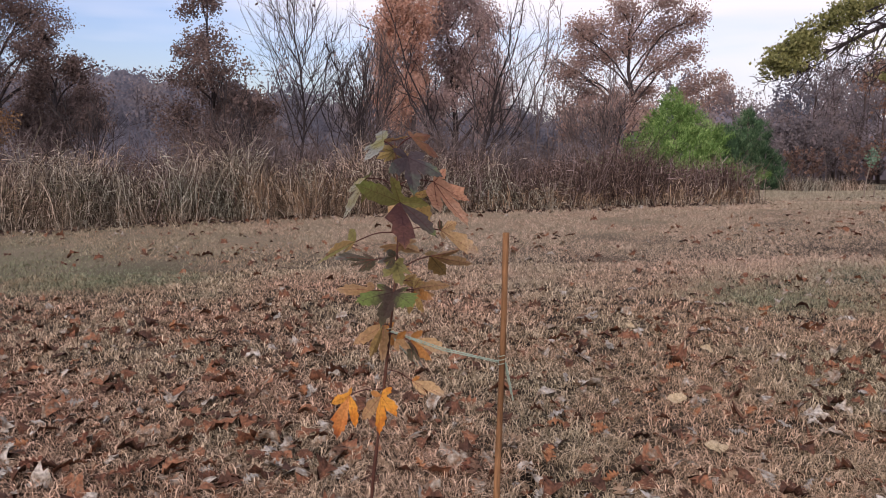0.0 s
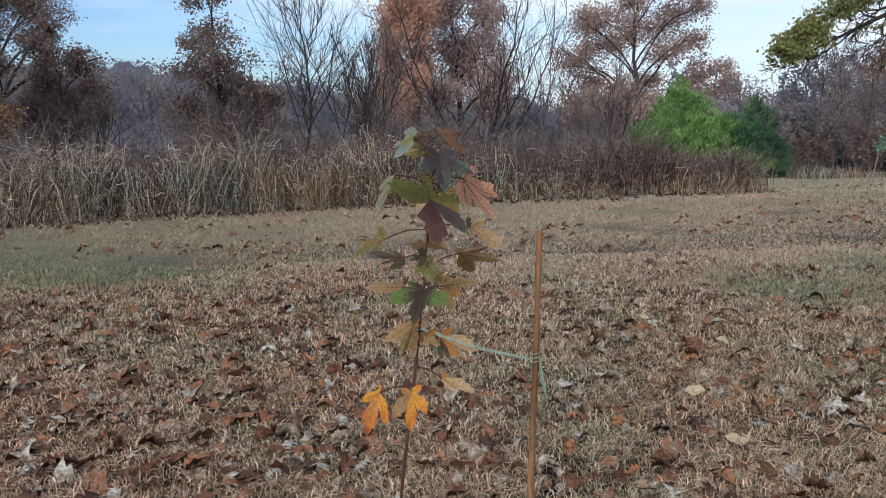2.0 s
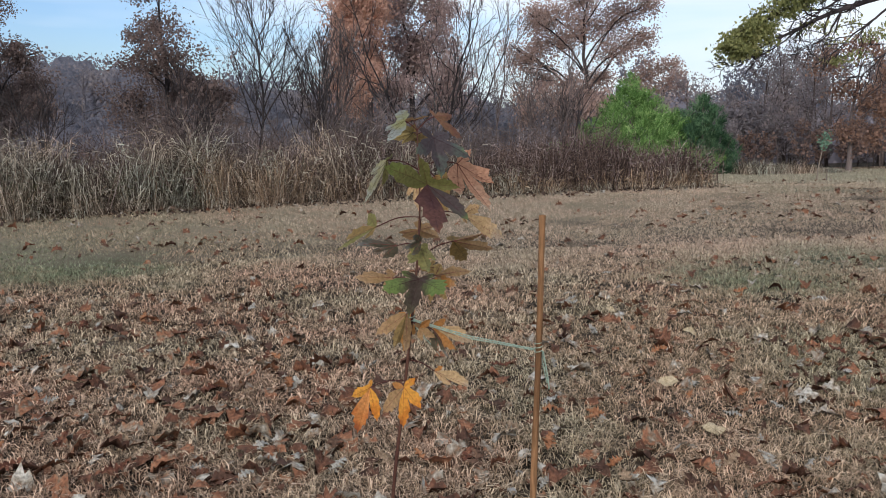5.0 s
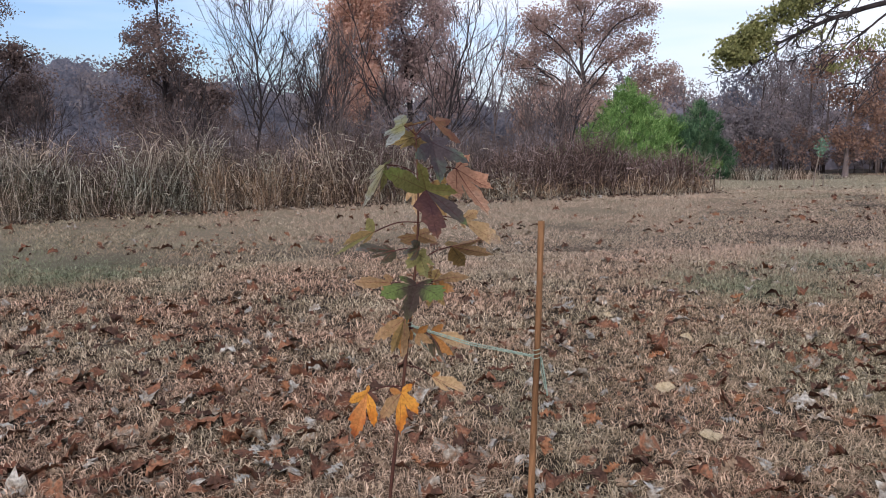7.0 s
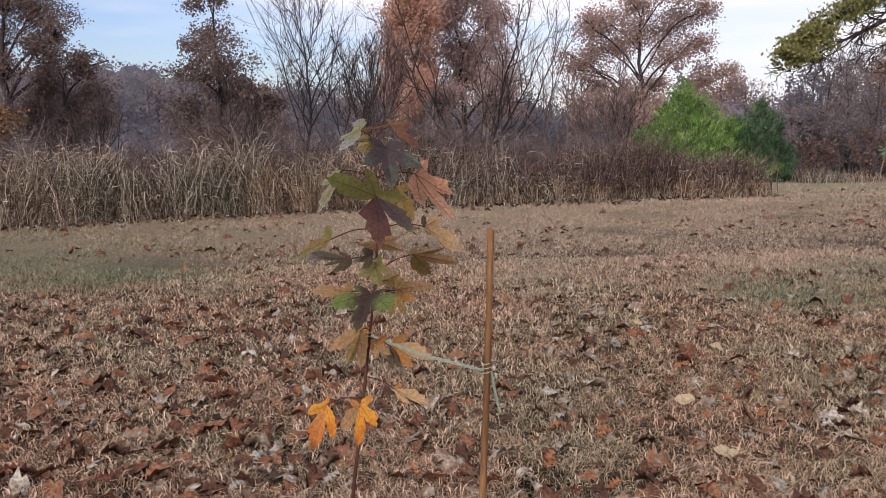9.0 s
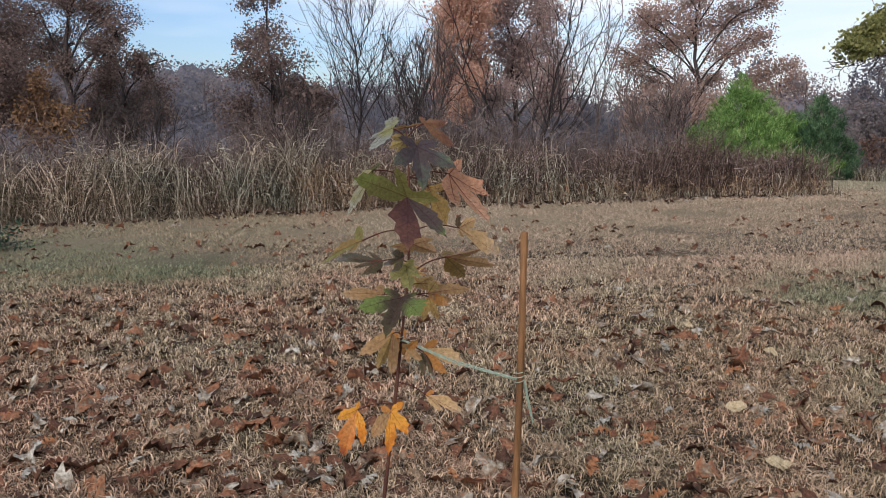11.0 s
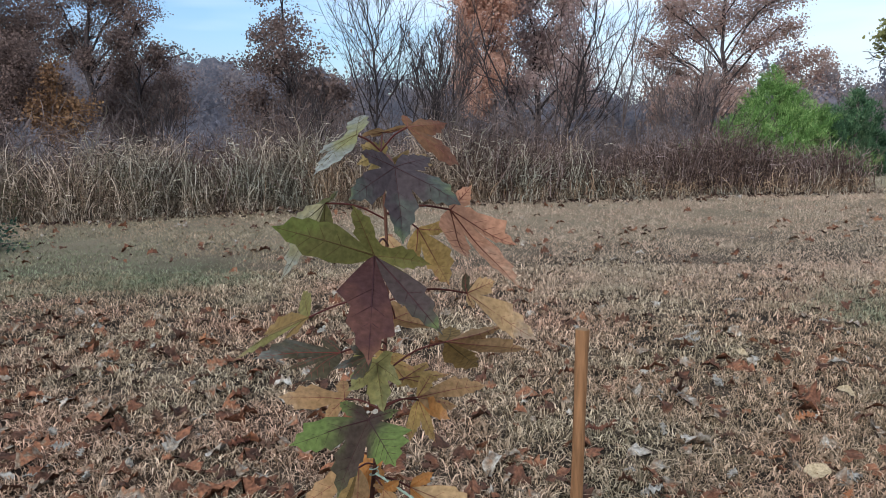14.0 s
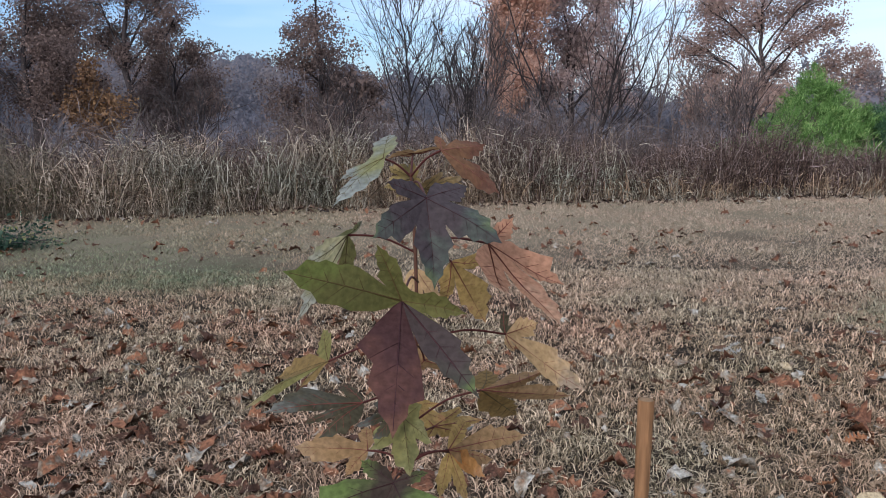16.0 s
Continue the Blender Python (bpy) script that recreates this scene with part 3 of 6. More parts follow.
def lawn(rng, tufts, each):
    """Tufts of bent blades that lean outwards from their crowns."""
    y = (math.sqrt(1.9) + rng.random(tufts) * (math.sqrt(9.5) - math.sqrt(1.9))) ** 2
    lo, hi = -0.66 * y + 0.2, 0.80 * y + 0.1
    x = lo + rng.random(tufts) * (hi - lo)
    # worn thin by the stake's foot
    keep = rng.random(tufts) < 0.4 + 0.6 * np.clip(((x - 0.9) / 0.4) ** 2 + ((y - 3.25) / 0.22) ** 2 - 0.2, 0, 1)
    x, y = x[keep], y[keep]
    k = np.repeat(np.arange(len(x)), each)
    n = len(k)
    vigour = (0.65 + 0.6 * rng.random(len(x)))[k]
    off = rng.normal(size=(n, 2)) * (0.017 + 0.0016 * y[k])[:, None]
    x, y = x[k] + off[:, 0], y[k] + off[:, 1]
    h = (0.026 + 0.036 * rng.random(n)) * vigour
    az = np.arctan2(off[:, 1], off[:, 0]) + 1.0 * rng.normal(size=n)
    lean = 0.3 + 1.5 * rng.random(n)
    d = np.stack([np.cos(az), np.sin(az), np.zeros(n)], -1)
    z = np.array([0, 0, 1.0])
    base = np.stack([x, y, gz(x, y) - 0.002], -1)
    mid = base + d * (h * lean * 0.4)[:, None] + z * (h * 0.7)[:, None]
    tip = base + d * (h * lean * 1.3)[:, None] + z * (h * (1.15 - 0.40 * lean))[:, None]
    w = ((0.0012 + 0.00033 * y) * (0.5 + 0.9 * rng.random(n)))[:, None]
    face = az + 1.57 + 0.9 * rng.normal(size=n)
    side = np.stack([np.cos(face), np.sin(face), np.zeros(n)], -1)
    V = np.stack([base - side * w * 0.8, base + side * w * 0.8, mid + side * w, mid - side * w, tip], 1)
    b = (np.arange(n) * 5)[:, None]
    return V.reshape(-1, 3), b + np.array([[3, 2, 4]]), b + np.array([[0, 1, 2, 3]])


def far_lawn(rng, n):
    x, y = 5.5 + 27 * rng.random(n), 16.5 + 18 * rng.random(n) ** 1.2
    h = 0.025 + 0.03 * rng.random(n)
    az = rng.random(n) * 6.283
    d = np.stack([np.cos(az), np.sin(az), 0 * az], -1)
    s = np.stack([-d[:, 1], d[:, 0], d[:, 2]], -1) * (0.009 + 0.006 * rng.random(n))[:, None]
    base = np.stack([x, y, gz(x, y)], -1)
    tip = base + d * (h * (0.4 + rng.random(n)))[:, None] + np.array([0, 0, 0.9]) * h[:, None]
    return np.stack([base - s, base + s, tip], 1).reshape(-1, 3), np.arange(3 * n).reshape(-1, 3), None


def mid_lawn(rng, n):
    """Plain pointed blades for the lawn farther off."""
    y = (math.sqrt(8.3) + rng.random(n) * (math.sqrt(19.0) - math.sqrt(8.3))) ** 2
    x = -0.66 * y + 0.2 + rng.random(n) * 1.46 * y
    h = (0.018 + 0.030 * rng.random(n)) * (1 + 0.25 * np.sin(2.3 * x) * np.sin(1.9 * y))
    az = rng.random(n) * 6.283
    d = np.stack([np.cos(az), np.sin(az), 0 * az], -1)
    s = np.stack([-np.sin(az), np.cos(az), 0 * az], -1)
    w = ((0.0012 + 0.00032 * y) * (0.6 + 0.8 * rng.random(n)))[:, None]
    base = np.stack([x, y, gz(x, y)], -1)
    tip = base + d * (h * (0.4 + 1.5 * rng.random(n)))[:, None] + np.array([0, 0, 0.85]) * h[:, None]
    return np.stack([base - s * w, base + s * w, tip], 1).reshape(-1, 3), np.arange(3 * n).reshape(-1, 3), None



def outer_lawn(rng, n):
    """The lawn round and behind the path."""
    x, y = -15 + 32 * rng.random(n), -7 + 24 * rng.random(n)
    # closest about the path
    m = n // 2
    x[:m], y[:m] = 0.3 + 3.2 * rng.normal(size=m), 1.0 + 2.4 * rng.normal(size=m)
    ok = (y < 1.95) | (x < -0.66 * y + 0.25) | (x > 0.80 * y)
    x, y = x[ok], y[ok]
    n = len(x)
    h = 0.03 + 0.04 * rng.random(n)
    az = rng.random(n) * 6.283
    d = np.stack([np.cos(az), np.sin(az), 0 * az], -1)
    s = np.stack([-np.sin(az), np.cos(az), 0 * az], -1) * (0.003 + 0.006 * rng.random(n))[:, None]
    base = np.stack([x, y, gz(x, y)], -1)
    tip = base + d * (h * (0.8 + 0.9 * rng.random(n)))[:, None] + np.array([0, 0, 1.0]) * (0.7 * h)[:, None]
    return np.stack([base - s, base + s, tip], 1).reshape(-1, 3), np.arange(3 * n).reshape(-1, 3), None


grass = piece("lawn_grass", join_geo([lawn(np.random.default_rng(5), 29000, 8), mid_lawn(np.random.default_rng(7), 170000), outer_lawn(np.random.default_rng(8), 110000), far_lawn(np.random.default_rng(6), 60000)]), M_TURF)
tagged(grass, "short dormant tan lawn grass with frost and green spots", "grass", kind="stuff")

# ---- the verge of tall grass and brush ----
VERGE = [(-16.0, 13.4), (-9.5, 14.4), (-5.8, 15.3), (-3.6, 16.2), (-0.3, 17.2), (4.1, 17.9), (6.9, 18.3), (9.6, 18.7)]


def along_verge(s):
    p = np.array(VERGE)
    k = np.linspace(0, 1, len(p))
    cum = np.concatenate([[0], np.cumsum(np.linalg.norm(np.diff(p, axis=0), axis=1))])
    cum /= cum[-1]
    return np.stack([np.interp(s, cum, p[:, 0]), np.interp(s, cum, p[:, 1])], -1)


def tall_grass(rng, count, s0, s1, depth, hmin, hmax, width, droop=0.5, start=0.0, slant=0.2, blades=2):
    s = s0 + (s1 - s0) * rng.random(count)
    p = along_verge(s)
    # clumps
    clump = np.round(p[:, 0] * 2.2) + 0.0
    d = start + depth * rng.random(count) ** 1.2
    d = d + 0.22 * np.sin(clump * 2.7) + 0.12 * np.sin(p[:, 0] * 1.3) + 0.1 * rng.normal(size=count)
    x = p[:, 0] - 0.22 * d + 0.08 * rng.normal(size=count)
    y = p[:, 1] + d
    wave = 0.80 + 0.12 * np.sin(1.9 * x + 0.7) + 0.10 * np.sin(4.3 * x + 1.1 * y)
    h = (hmin + (hmax - hmin) * rng.random(count) ** 0.8) * wave
    az = rng.random(count) * 2 * np.pi
    dirn = np.stack([np.cos(az), np.sin(az), np.zeros(count)], -1)
    lean = np.abs(rng.normal(size=count)) * slant + 0.03
    bend = droop * (0.10 + 0.9 * rng.random(count) ** 1.2)
    f = np.linspace(0, 1, 6)[None, :, None]
    base = np.stack([x, y, gz(x, y)], -1)[:, None]
    hh, le, be = h[:, None, None], lean[:, None, None], bend[:, None, None]
    # neighbours lean alike
    tilt = np.stack([np.sin(2.1 * x + 0.9 * y), np.cos(1.7 * x - 1.3 * y), 0 * x], -1)[:, None] * 0.14
    # upright below, hooking over towards the tip
    th = be * 2.3 * np.clip((f - 0.5) / 0.5, 0, 1) ** 1.2
    step = (np.sin(th) * dirn[:, None] + np.cos(th) * np.array([0, 0, 1.0])) / 5.0
    P = base + hh * (np.cumsum(step, axis=1) - step[:, :1] + (dirn[:, None] * le + tilt) * f)
    shake = np.cumsum(rng.normal(size=P.shape) * 0.034, axis=1) * hh * np.array([1, 1, 0.35])
    P = P + shake - shake[:, :1]
    w = width * (0.45 + 0.9 * rng.random(count))[:, None] * np.array([[0.6, 0.7, 0.9, 1.0, 0.9, 0.0]])
    face = rng.random(count) * 6.283
    side = np.stack([np.cos(face), np.sin(face), 0.5 * rng.normal(size=count)], -1)
    stalks = ribbons(P, w, side)
    if not blades:
        return stalks
    # withered blades that break away from the stalks and hang
    k = np.repeat(np.arange(count), blades)
    m = len(k)
    a, t = point_on(P[k], 0.15 + 0.8 * rng.random(m))
    az = rng.random(m) * 6.283
    out = np.stack([np.cos(az), np.sin(az), 0 * az], -1)
    ln = (0.10 + 0.26 * rng.random(m)) * (0.5 + 0.5 * np.minimum(h[k], 1.4))
    rise, fall = 0.25 + 0.55 * rng.random(m), 0.5 + 1.1 * rng.random(m)
    q = np.linspace(0, 1, 3)[None, :, None]
    Q = a[:, None] + ln[:, None, None] * (out[:, None] * (q - 0.3 * q ** 2) + np.array([0, 0, 1.0]) * (rise[:, None, None] * q - fall[:, None, None] * q ** 2))
    Q[:, 1:] += rng.normal(size=(m, 2, 3)) * 0.08 * ln[:, None, None]
    Q[:, :, 2] = np.maximum(Q[:, :, 2], gz(Q[:, :, 0], Q[:, :, 1]) + 0.01)
    wq = 1.15 * width * (0.4 + 0.9 * rng.random(m))[:, None] * np.array([[0.8, 1.0, 0.0]])
    return join_geo([stalks, ribbons(Q, wq, np.cross(out, rng.normal(size=(m, 3))))])


rg = np.random.default_rng(11)
tg = piece("tall_grass", join_geo([
    tall_grass(rg, 5200, 0.0, 0.76, 2.4, 0.8, 1.85, 0.0105, 0.45, slant=0.14, blades=3),
    tall_grass(rg, 3000, 0.0, 0.80, 1.1, 0.3, 1.0, 0.010, 1.0, -0.15, 0.25, blades=3),
    tall_grass(rg, 800, 0.0, 0.66, 1.6, 1.5, 2.35, 0.0105, 1.2, blades=4),
    tall_grass(rg, 1500, 0.0, 0.70, 1.7, 0.5, 1.5, 0.010, 0.9, 0.0, 0.7),
    tall_grass(rg, 3400, 0.0, 1.0, 0.55, 0.10, 0.42, 0.008, 1.6, -0.42, blades=0),
    tall_grass(rg, 900, 0.66, 1.0, 1.6, 0.4, 1.1, 0.009, 0.5),
    tall_grass(rg, 450, 0.38, 0.58, 1.2, 1.0, 2.0, 0.0105, 0.6, -0.1, 0.12, blades=3),
]), M_TALLGRASS)
tagged(tg, "tall dry tan grass with bent stalks along the lawn's edge", "tall grass", kind="stuff")
bs = piece("broomsedge", join_geo([
    tall_grass(rg, 900, 0.53, 0.61, 0.9, 0.5, 1.4, 0.010, 0.4, -0.1, 0.12, blades=1),
    tall_grass(rg, 1100, 0.62, 0.99, 0.5, 0.25, 0.75, 0.012, 0.7, -0.12, 0.25),
    tall_grass(rg, 500, 0.0, 0.5, 0.8, 0.4, 1.1, 0.008, 0.6, -0.1, 0.2),
]), M_SEDGE)
tagged(bs, "upright rust-tan broomsedge in front of the brush", "tall grass", kind="stuff")
gg = piece("green_undergrowth", tall_grass(rg, 1900, 0.20, 0.60, 1.8, 0.5, 1.15, 0.011, 1.1, 0.5), M_GREENGRASS)
tagged(gg, "dull green grass growing among the dry stalks", "undergrowth", kind="stuff")


def twig_brush(rng, count, s0, s1, start, depth, hmin, hmax, r=0.006, spread=0.35):
    s = s0 + (s1 - s0) * rng.random(count)
    p = along_verge(s)
    d = start + depth * rng.random(count)
    x, y = p[:, 0] - 0.22 * d + 0.15 * rng.normal(size=count), p[:, 1] + d
    h = (hmin + (hmax - hmin) * rng.random(count)) * (0.85 + 0.15 * np.sin(1.3 * x) + 0.1 * np.sin(3.1 * x + y))
    az = rng.random(count) * 2 * np.pi
    dirn = np.stack([np.cos(az), np.sin(az), np.zeros(count)], -1)
    le = (np.abs(rng.normal(size=count)) * spread)[:, None, None]
    f = np.linspace(0, 1, 3)[None, :, None]
    P = np.stack([x, y, gz(x, y)], -1)[:, None] + h[:, None, None] * (dirn[:, None] * le * f ** 1.4 + np.array([0, 0, 1.0]) * f * (1 - 0.25 * le))
    P[:, 1:] += rng.normal(size=P[:, 1:].shape) * 0.06 * h[:, None, None]
    R = r * (0.6 + 0.8 * rng.random(count))[:, None] * np.array([[1.0, 0.75, 0.25]])
    # side twigs
    k = np.repeat(np.arange(count), 5)
    f0 = 0.25 + 0.7 * rng.random(len(k))
    i0 = np.minimum((f0 * 2).astype(int), 1)
    a = P[k, i0] + (P[k, i0 + 1] - P[k, i0]) * (f0 * 2 - i0)[:, None]
    dd = unit(rng.normal(size=(len(k), 3)) * np.array([1, 1, 0.5]) + np.array([0, 0, 0.45]))
    ln = (h[k] * (0.10 + 0.24 * rng.random(len(k))))[:, None]
    Q = np.stack([a, a + dd * ln * 0.5 + rng.normal(size=a.shape) * 0.08 * ln, a + dd * ln + rng.normal(size=a.shape) * 0.12 * ln], 1)
    RQ = R[k, i0][:, None] * np.array([[0.8, 0.65, 0.2]])
    return join_geo([tubes(P, R, 3), ribbons(Q, 2.4 * RQ, np.cross(dd, rng.normal(size=dd.shape)))])


br = piece("brush", join_geo([
    twig_brush(rg, 3000, 0.58, 1.0, 0.0, 1.9, 0.7, 1.7, 0.0062, 0.42),
    twig_brush(rg, 1500, 0.76, 1.0, 0.0, 1.5, 0.95, 1.5, 0.0062, 0.3),
    twig_brush(rg, 1200, 0.35, 0.72, 0.3, 2.4, 0.9, 2.0, 0.0072, 0.55),
    twig_brush(rg, 700, 0.0, 0.4, 0.6, 2.5, 0.9, 1.9, 0.007),
]), M_BRUSH)
tagged(br, "leafless red-brown brush and brambles along the lawn's edge", "brush", kind="stuff")
bb = piece("thicket", join_geo([
    twig_brush(rg, 1400, 0.1, 0.95, 2.0, 6.5, 1.1, 2.8, 0.011, 0.45),
    twig_brush(rg, 1100, 0.5, 0.85, 1.2, 4.5, 1.4, 2.9, 0.010, 0.5),
]), M_BARK)
tagged(bb, "dark leafless thicket of saplings behind the tall grass", "thicket", kind="stuff")

# ---- trees ----


def sprout(rng, P, R, n, f0, f1, ang0, ang1, length, up=0.25, K=5, wob=0.08, thick=0.6):
    """n branches on each of the polylines P; length: metres for each child, as a function of (parent row, f)."""
    k = np.repeat(np.arange(len(P)), n)
    f = f0 + (f1 - f0) * ((np.tile(np.arange(n), len(P)) + rng.random(len(k))) / n)
    a, t = point_on(P[k], f)
    az = np.tile(np.arange(n) * 2.4, len(P)) + rng.random(len(k)) * 1.2 + k * 1.3
    ref = np.where(np.abs(t[:, 2:3]) > 0.9, np.array([1.0, 0, 0]), np.array([0, 0, 1.0]))
    u = unit(np.cross(t, ref))
    v = np.cross(t, u)
    perp = np.cos(az)[:, None] * u + np.sin(az)[:, None] * v
    ang = np.radians(ang0 + (ang1 - ang0) * rng.random(len(k)))
    d = unit(np.cos(ang)[:, None] * t + np.sin(ang)[:, None] * perp)
    ln = length(k, f) * (0.75 + 0.5 * rng.random(len(k)))
    s = np.linspace(0, 1, K)[None, :, None]
    Q = a[:, None] + ln[:, None, None] * (d[:, None] * s + np.array([0, 0, up]) * s ** 2)
    wobble = np.cumsum(rng.normal(size=Q.shape) * wob / K ** 0.5, axis=1) * ln[:, None, None]
    wobble -= wobble[:, :1]
    Q = Q + wobble
    KR = R.shape[1]
    r0 = R[k, np.minimum((f * (KR - 1)).astype(int), KR - 1)] * thick
    RR = r0[:, None] * np.linspace(1, 0.3, K)[None]
    return Q, RR, k


def stem_lines(rng, base, tops, r0, K=8, wob=0.03, r1=0.25):
    s = np.linspace(0, 1, K)[None, :, None]
    base, tops = np.asarray(base, float).reshape(-1, 3), np.asarray(tops, float).reshape(-1, 3)
    P = base[:, None] + (tops - base)[:, None] * s
    h = np.linalg.norm(tops - base, axis=1)[:, None, None]
    wv = np.cumsum(rng.normal(size=P.shape) * wob, axis=1) * h * np.array([1, 1, 0.2])
    wv -= wv[:, :1]
    return P + wv * 0.6, np.asarray(r0, float).reshape(-1, 1) * np.linspace(1, r1, K)[None]


def bare_tree(name, label, x, y, height, spread, stems, r, bark, seed, lean=0.25, limbs=9, subs=5, twigs=4, remnants=0, up=0.35, ang=(25, 50), first=0.22, leaf=None, fine=1.0):
    rng = np.random.default_rng(seed)
    z = float(gz(x, y)) - 0.03
    az = np.arange(stems) * 2.4 + rng.random(stems)
    ln = lean * (0.35 + 0.65 * rng.random(stems)) * (stems > 1) * height
    hs = height * (0.78 + 0.22 * rng.random(stems)) if stems > 1 else np.array([height])
    tops = np.stack([x + np.cos(az) * ln, y + np.sin(az) * ln, z + hs], -1)
    base = np.stack([x + np.cos(az) * 0.08 * (stems > 1), y + np.sin(az) * 0.08 * (stems > 1), np.full(stems, z)], -1)
    P0, R0 = stem_lines(rng, base, tops, np.full(stems, r), 9, 0.03, 0.18)
    P1, R1, k1 = sprout(rng, P0, R0, limbs, first, 0.97, ang[0], ang[1], lambda k, f: spread * (1.2 - 0.85 * f), up, 6, 0.09, 0.6)
    P2, R2, k2 = sprout(rng, P1, R1, subs, 0.2, 1.0, 20, 50, lambda k, f: 0.45 * np.linalg.norm(P1[k, -1] - P1[k, 0], axis=1) * (1.2 - 0.6 * f), up * 0.6, 5, 0.1, 0.65)
    P3, R3, k3 = sprout(rng, P2, R2, twigs, 0.2, 1.0, 20, 50, lambda k, f: 0.5 * np.linalg.norm(P2[k, -1] - P2[k, 0], axis=1), 0.15, 4, 0.1, 0.65)
    R1, R2, R3 = np.maximum(R1, 0.016 * fine), np.maximum(R2, 0.009 * fine), np.maximum(R3, 0.0055 * fine)
    tree = holder(name, (x, y, z), label, "tree")
    for i in range(stems):
        piece("trunk", tubes(P0[i:i + 1], R0[i:i + 1], 6), bark, tree, smooth=True)
    top = k2[k3]
    for i in range(len(P1)):
        piece("limb", join_geo([tubes(P1[i:i + 1], R1[i:i + 1], 4), tubes(P2[k2 == i], R2[k2 == i], 3), tubes(P3[top == i], R3[top == i], 3)]), bark, tree, smooth=True)
    if remnants:
        c, t = point_on(P3[rng.integers(0, len(P3), remnants)], 0.4 + 0.6 * rng.random(remnants))
        piece("crown", leaf_cards(c, rng.normal(size=c.shape) + np.array([0, 0, -1.0]), 0.10 * (0.6 + 0.8 * rng.random(remnants)), rng), leaf or M_LEAF_DARKOAK, tree, "a few clinging dead leaves")
    return tree


def smooth_line(points, n):
    p = np.asarray(points, float)
    k = np.linspace(0, 1, len(p))
    s = np.linspace(0, 1, n)
    out = np.stack([np.interp(s, k, p[:, i]) for i in range(3)], -1)
    for _ in range(3):
        out[1:-1] = 0.25 * out[:-2] + 0.5 * out[1:-1] + 0.25 * out[2:]
    return out


def lobed_oak(label, x, y, r, lobes, bark, leaf, cover, size, seed, boughs=9, deep=1.0, low=0.16, gather=0.16):
    """An oak whose limbs each carry one lobe of the crown; lobes: sideways offset, height, half width, half height, in metres."""
    rng = np.random.default_rng(seed)
    z = float(gz(x, y)) - 0.03
    L = np.array(lobes, float)
    n, top = len(L), L[:, 1].max()
    half = 0.5 * (L[:, 2] + L[:, 3])
    C = np.stack([x + L[:, 0], y + deep * half * rng.normal(size=n), z + L[:, 1]], -1)
    s = np.linspace(0, 1, 10)
    P0 = np.stack([x + 0.5 * L[L[:, 1] > 0.6 * top, 0].mean() * s ** 2, y + 0 * s, z + 0.92 * top * s], -1)
    sway = np.cumsum(rng.normal(size=(10, 3)) * 0.012 * top, axis=0) * np.array([1, 1, 0])
    P0 = P0 + sway - sway[:1]
    R0 = r * (1 - 0.8 * s) * (1 + 0.5 * np.exp(-9 * s))
    tree = holder("oak_tree", (x, y, z), label, "tree")
    piece("trunk", tubes(P0[None], R0[None], 8), bark, tree, smooth=True)
    cards = []
    for i in range(n):
        out = abs(L[i, 0]) + 0.3 * half[i]
        h0 = min(max(L[i, 1] - 0.75 * out - 0.4 * L[i, 3], low * top), 0.86 * top)
        f0 = h0 / (0.92 * top)
        a = np.array([np.interp(f0, s, P0[:, k]) for k in range(3)])
        q = np.linspace(0, 1, 7)[:, None]
        ln = np.linalg.norm(C[i] - a)
        P1 = a + (C[i] - a) * q + np.array([0, 0, 0.10 * ln]) * np.sin(np.pi * q)
        wob = np.cumsum(rng.normal(size=(7, 3)) * 0.035 * ln, axis=0) * q
        P1 = P1 + wob
        r1 = max(r * 0.5 * (1 - 0.7 * f0), 0.02)
        R1 = r1 * np.linspace(1, 0.4, 7)
        d = unit(rng.normal(size=(boughs, 3))) * (0.45 + 0.55 * rng.random((boughs, 1))) * np.array([L[i, 2], half[i], L[i, 3]])
        f = 0.45 + 0.55 * rng.random(boughs)
        b, _ = point_on(np.repeat(P1[None], boughs, 0), f)
        e = C[i] + d
        q = np.linspace(0, 1, 5)[None, :, None]
        P2 = b[:, None] + (e - b)[:, None] * q + np.array([0, 0, 0.12]) * half[i] * np.sin(np.pi * q)
        P2[:, 1:] += np.cumsum(rng.normal(size=P2[:, 1:].shape) * 0.05 * half[i], axis=1)
        R2 = np.maximum(r1 * 0.32, 0.008) * np.linspace(1, 0.35, 5)[None].repeat(boughs, 0)
        P3, R3, k3 = sprout(rng, P2, R2, 6, 0.25, 1.0, 25, 65, lambda k, f: 0.42 * half[i] + 0 * f, 0.1, 4, 0.14, 0.5)
        R3 = np.maximum(R3, 0.00016 * y)
        piece("limb", join_geo([tubes(P1[None], R1[None], 5), tubes(P2, R2, 3), ribbons(P3, 2.2 * R3, rng.normal(size=P3[:, 0].shape))]), bark, tree, smooth=True)
        m = int(cover * math.pi * L[i, 2] * L[i, 3] / (0.17 * size * size))
        # leaves gather at the ends of twigs, more on some than on others
        pick = (len(P3) * rng.random(m) ** 1.35).astype(int)
        c, t = point_on(P3[rng.permutation(len(P3))[pick]], 0.35 + 0.75 * rng.random(m))
        c = c + rng.normal(size=c.shape) * gather * half[i]
        d = unit(t * 0.4 + rng.normal(size=c.shape) * 0.7 + np.array([0, 0, -0.35]))
        cards.append(leaf_cards(c, d, size * (0.6 + 0.8 * rng.random(m)), rng, wide=0.72, simple=True))
    piece("crown", join_geo(cards), leaf, tree)
    return tree


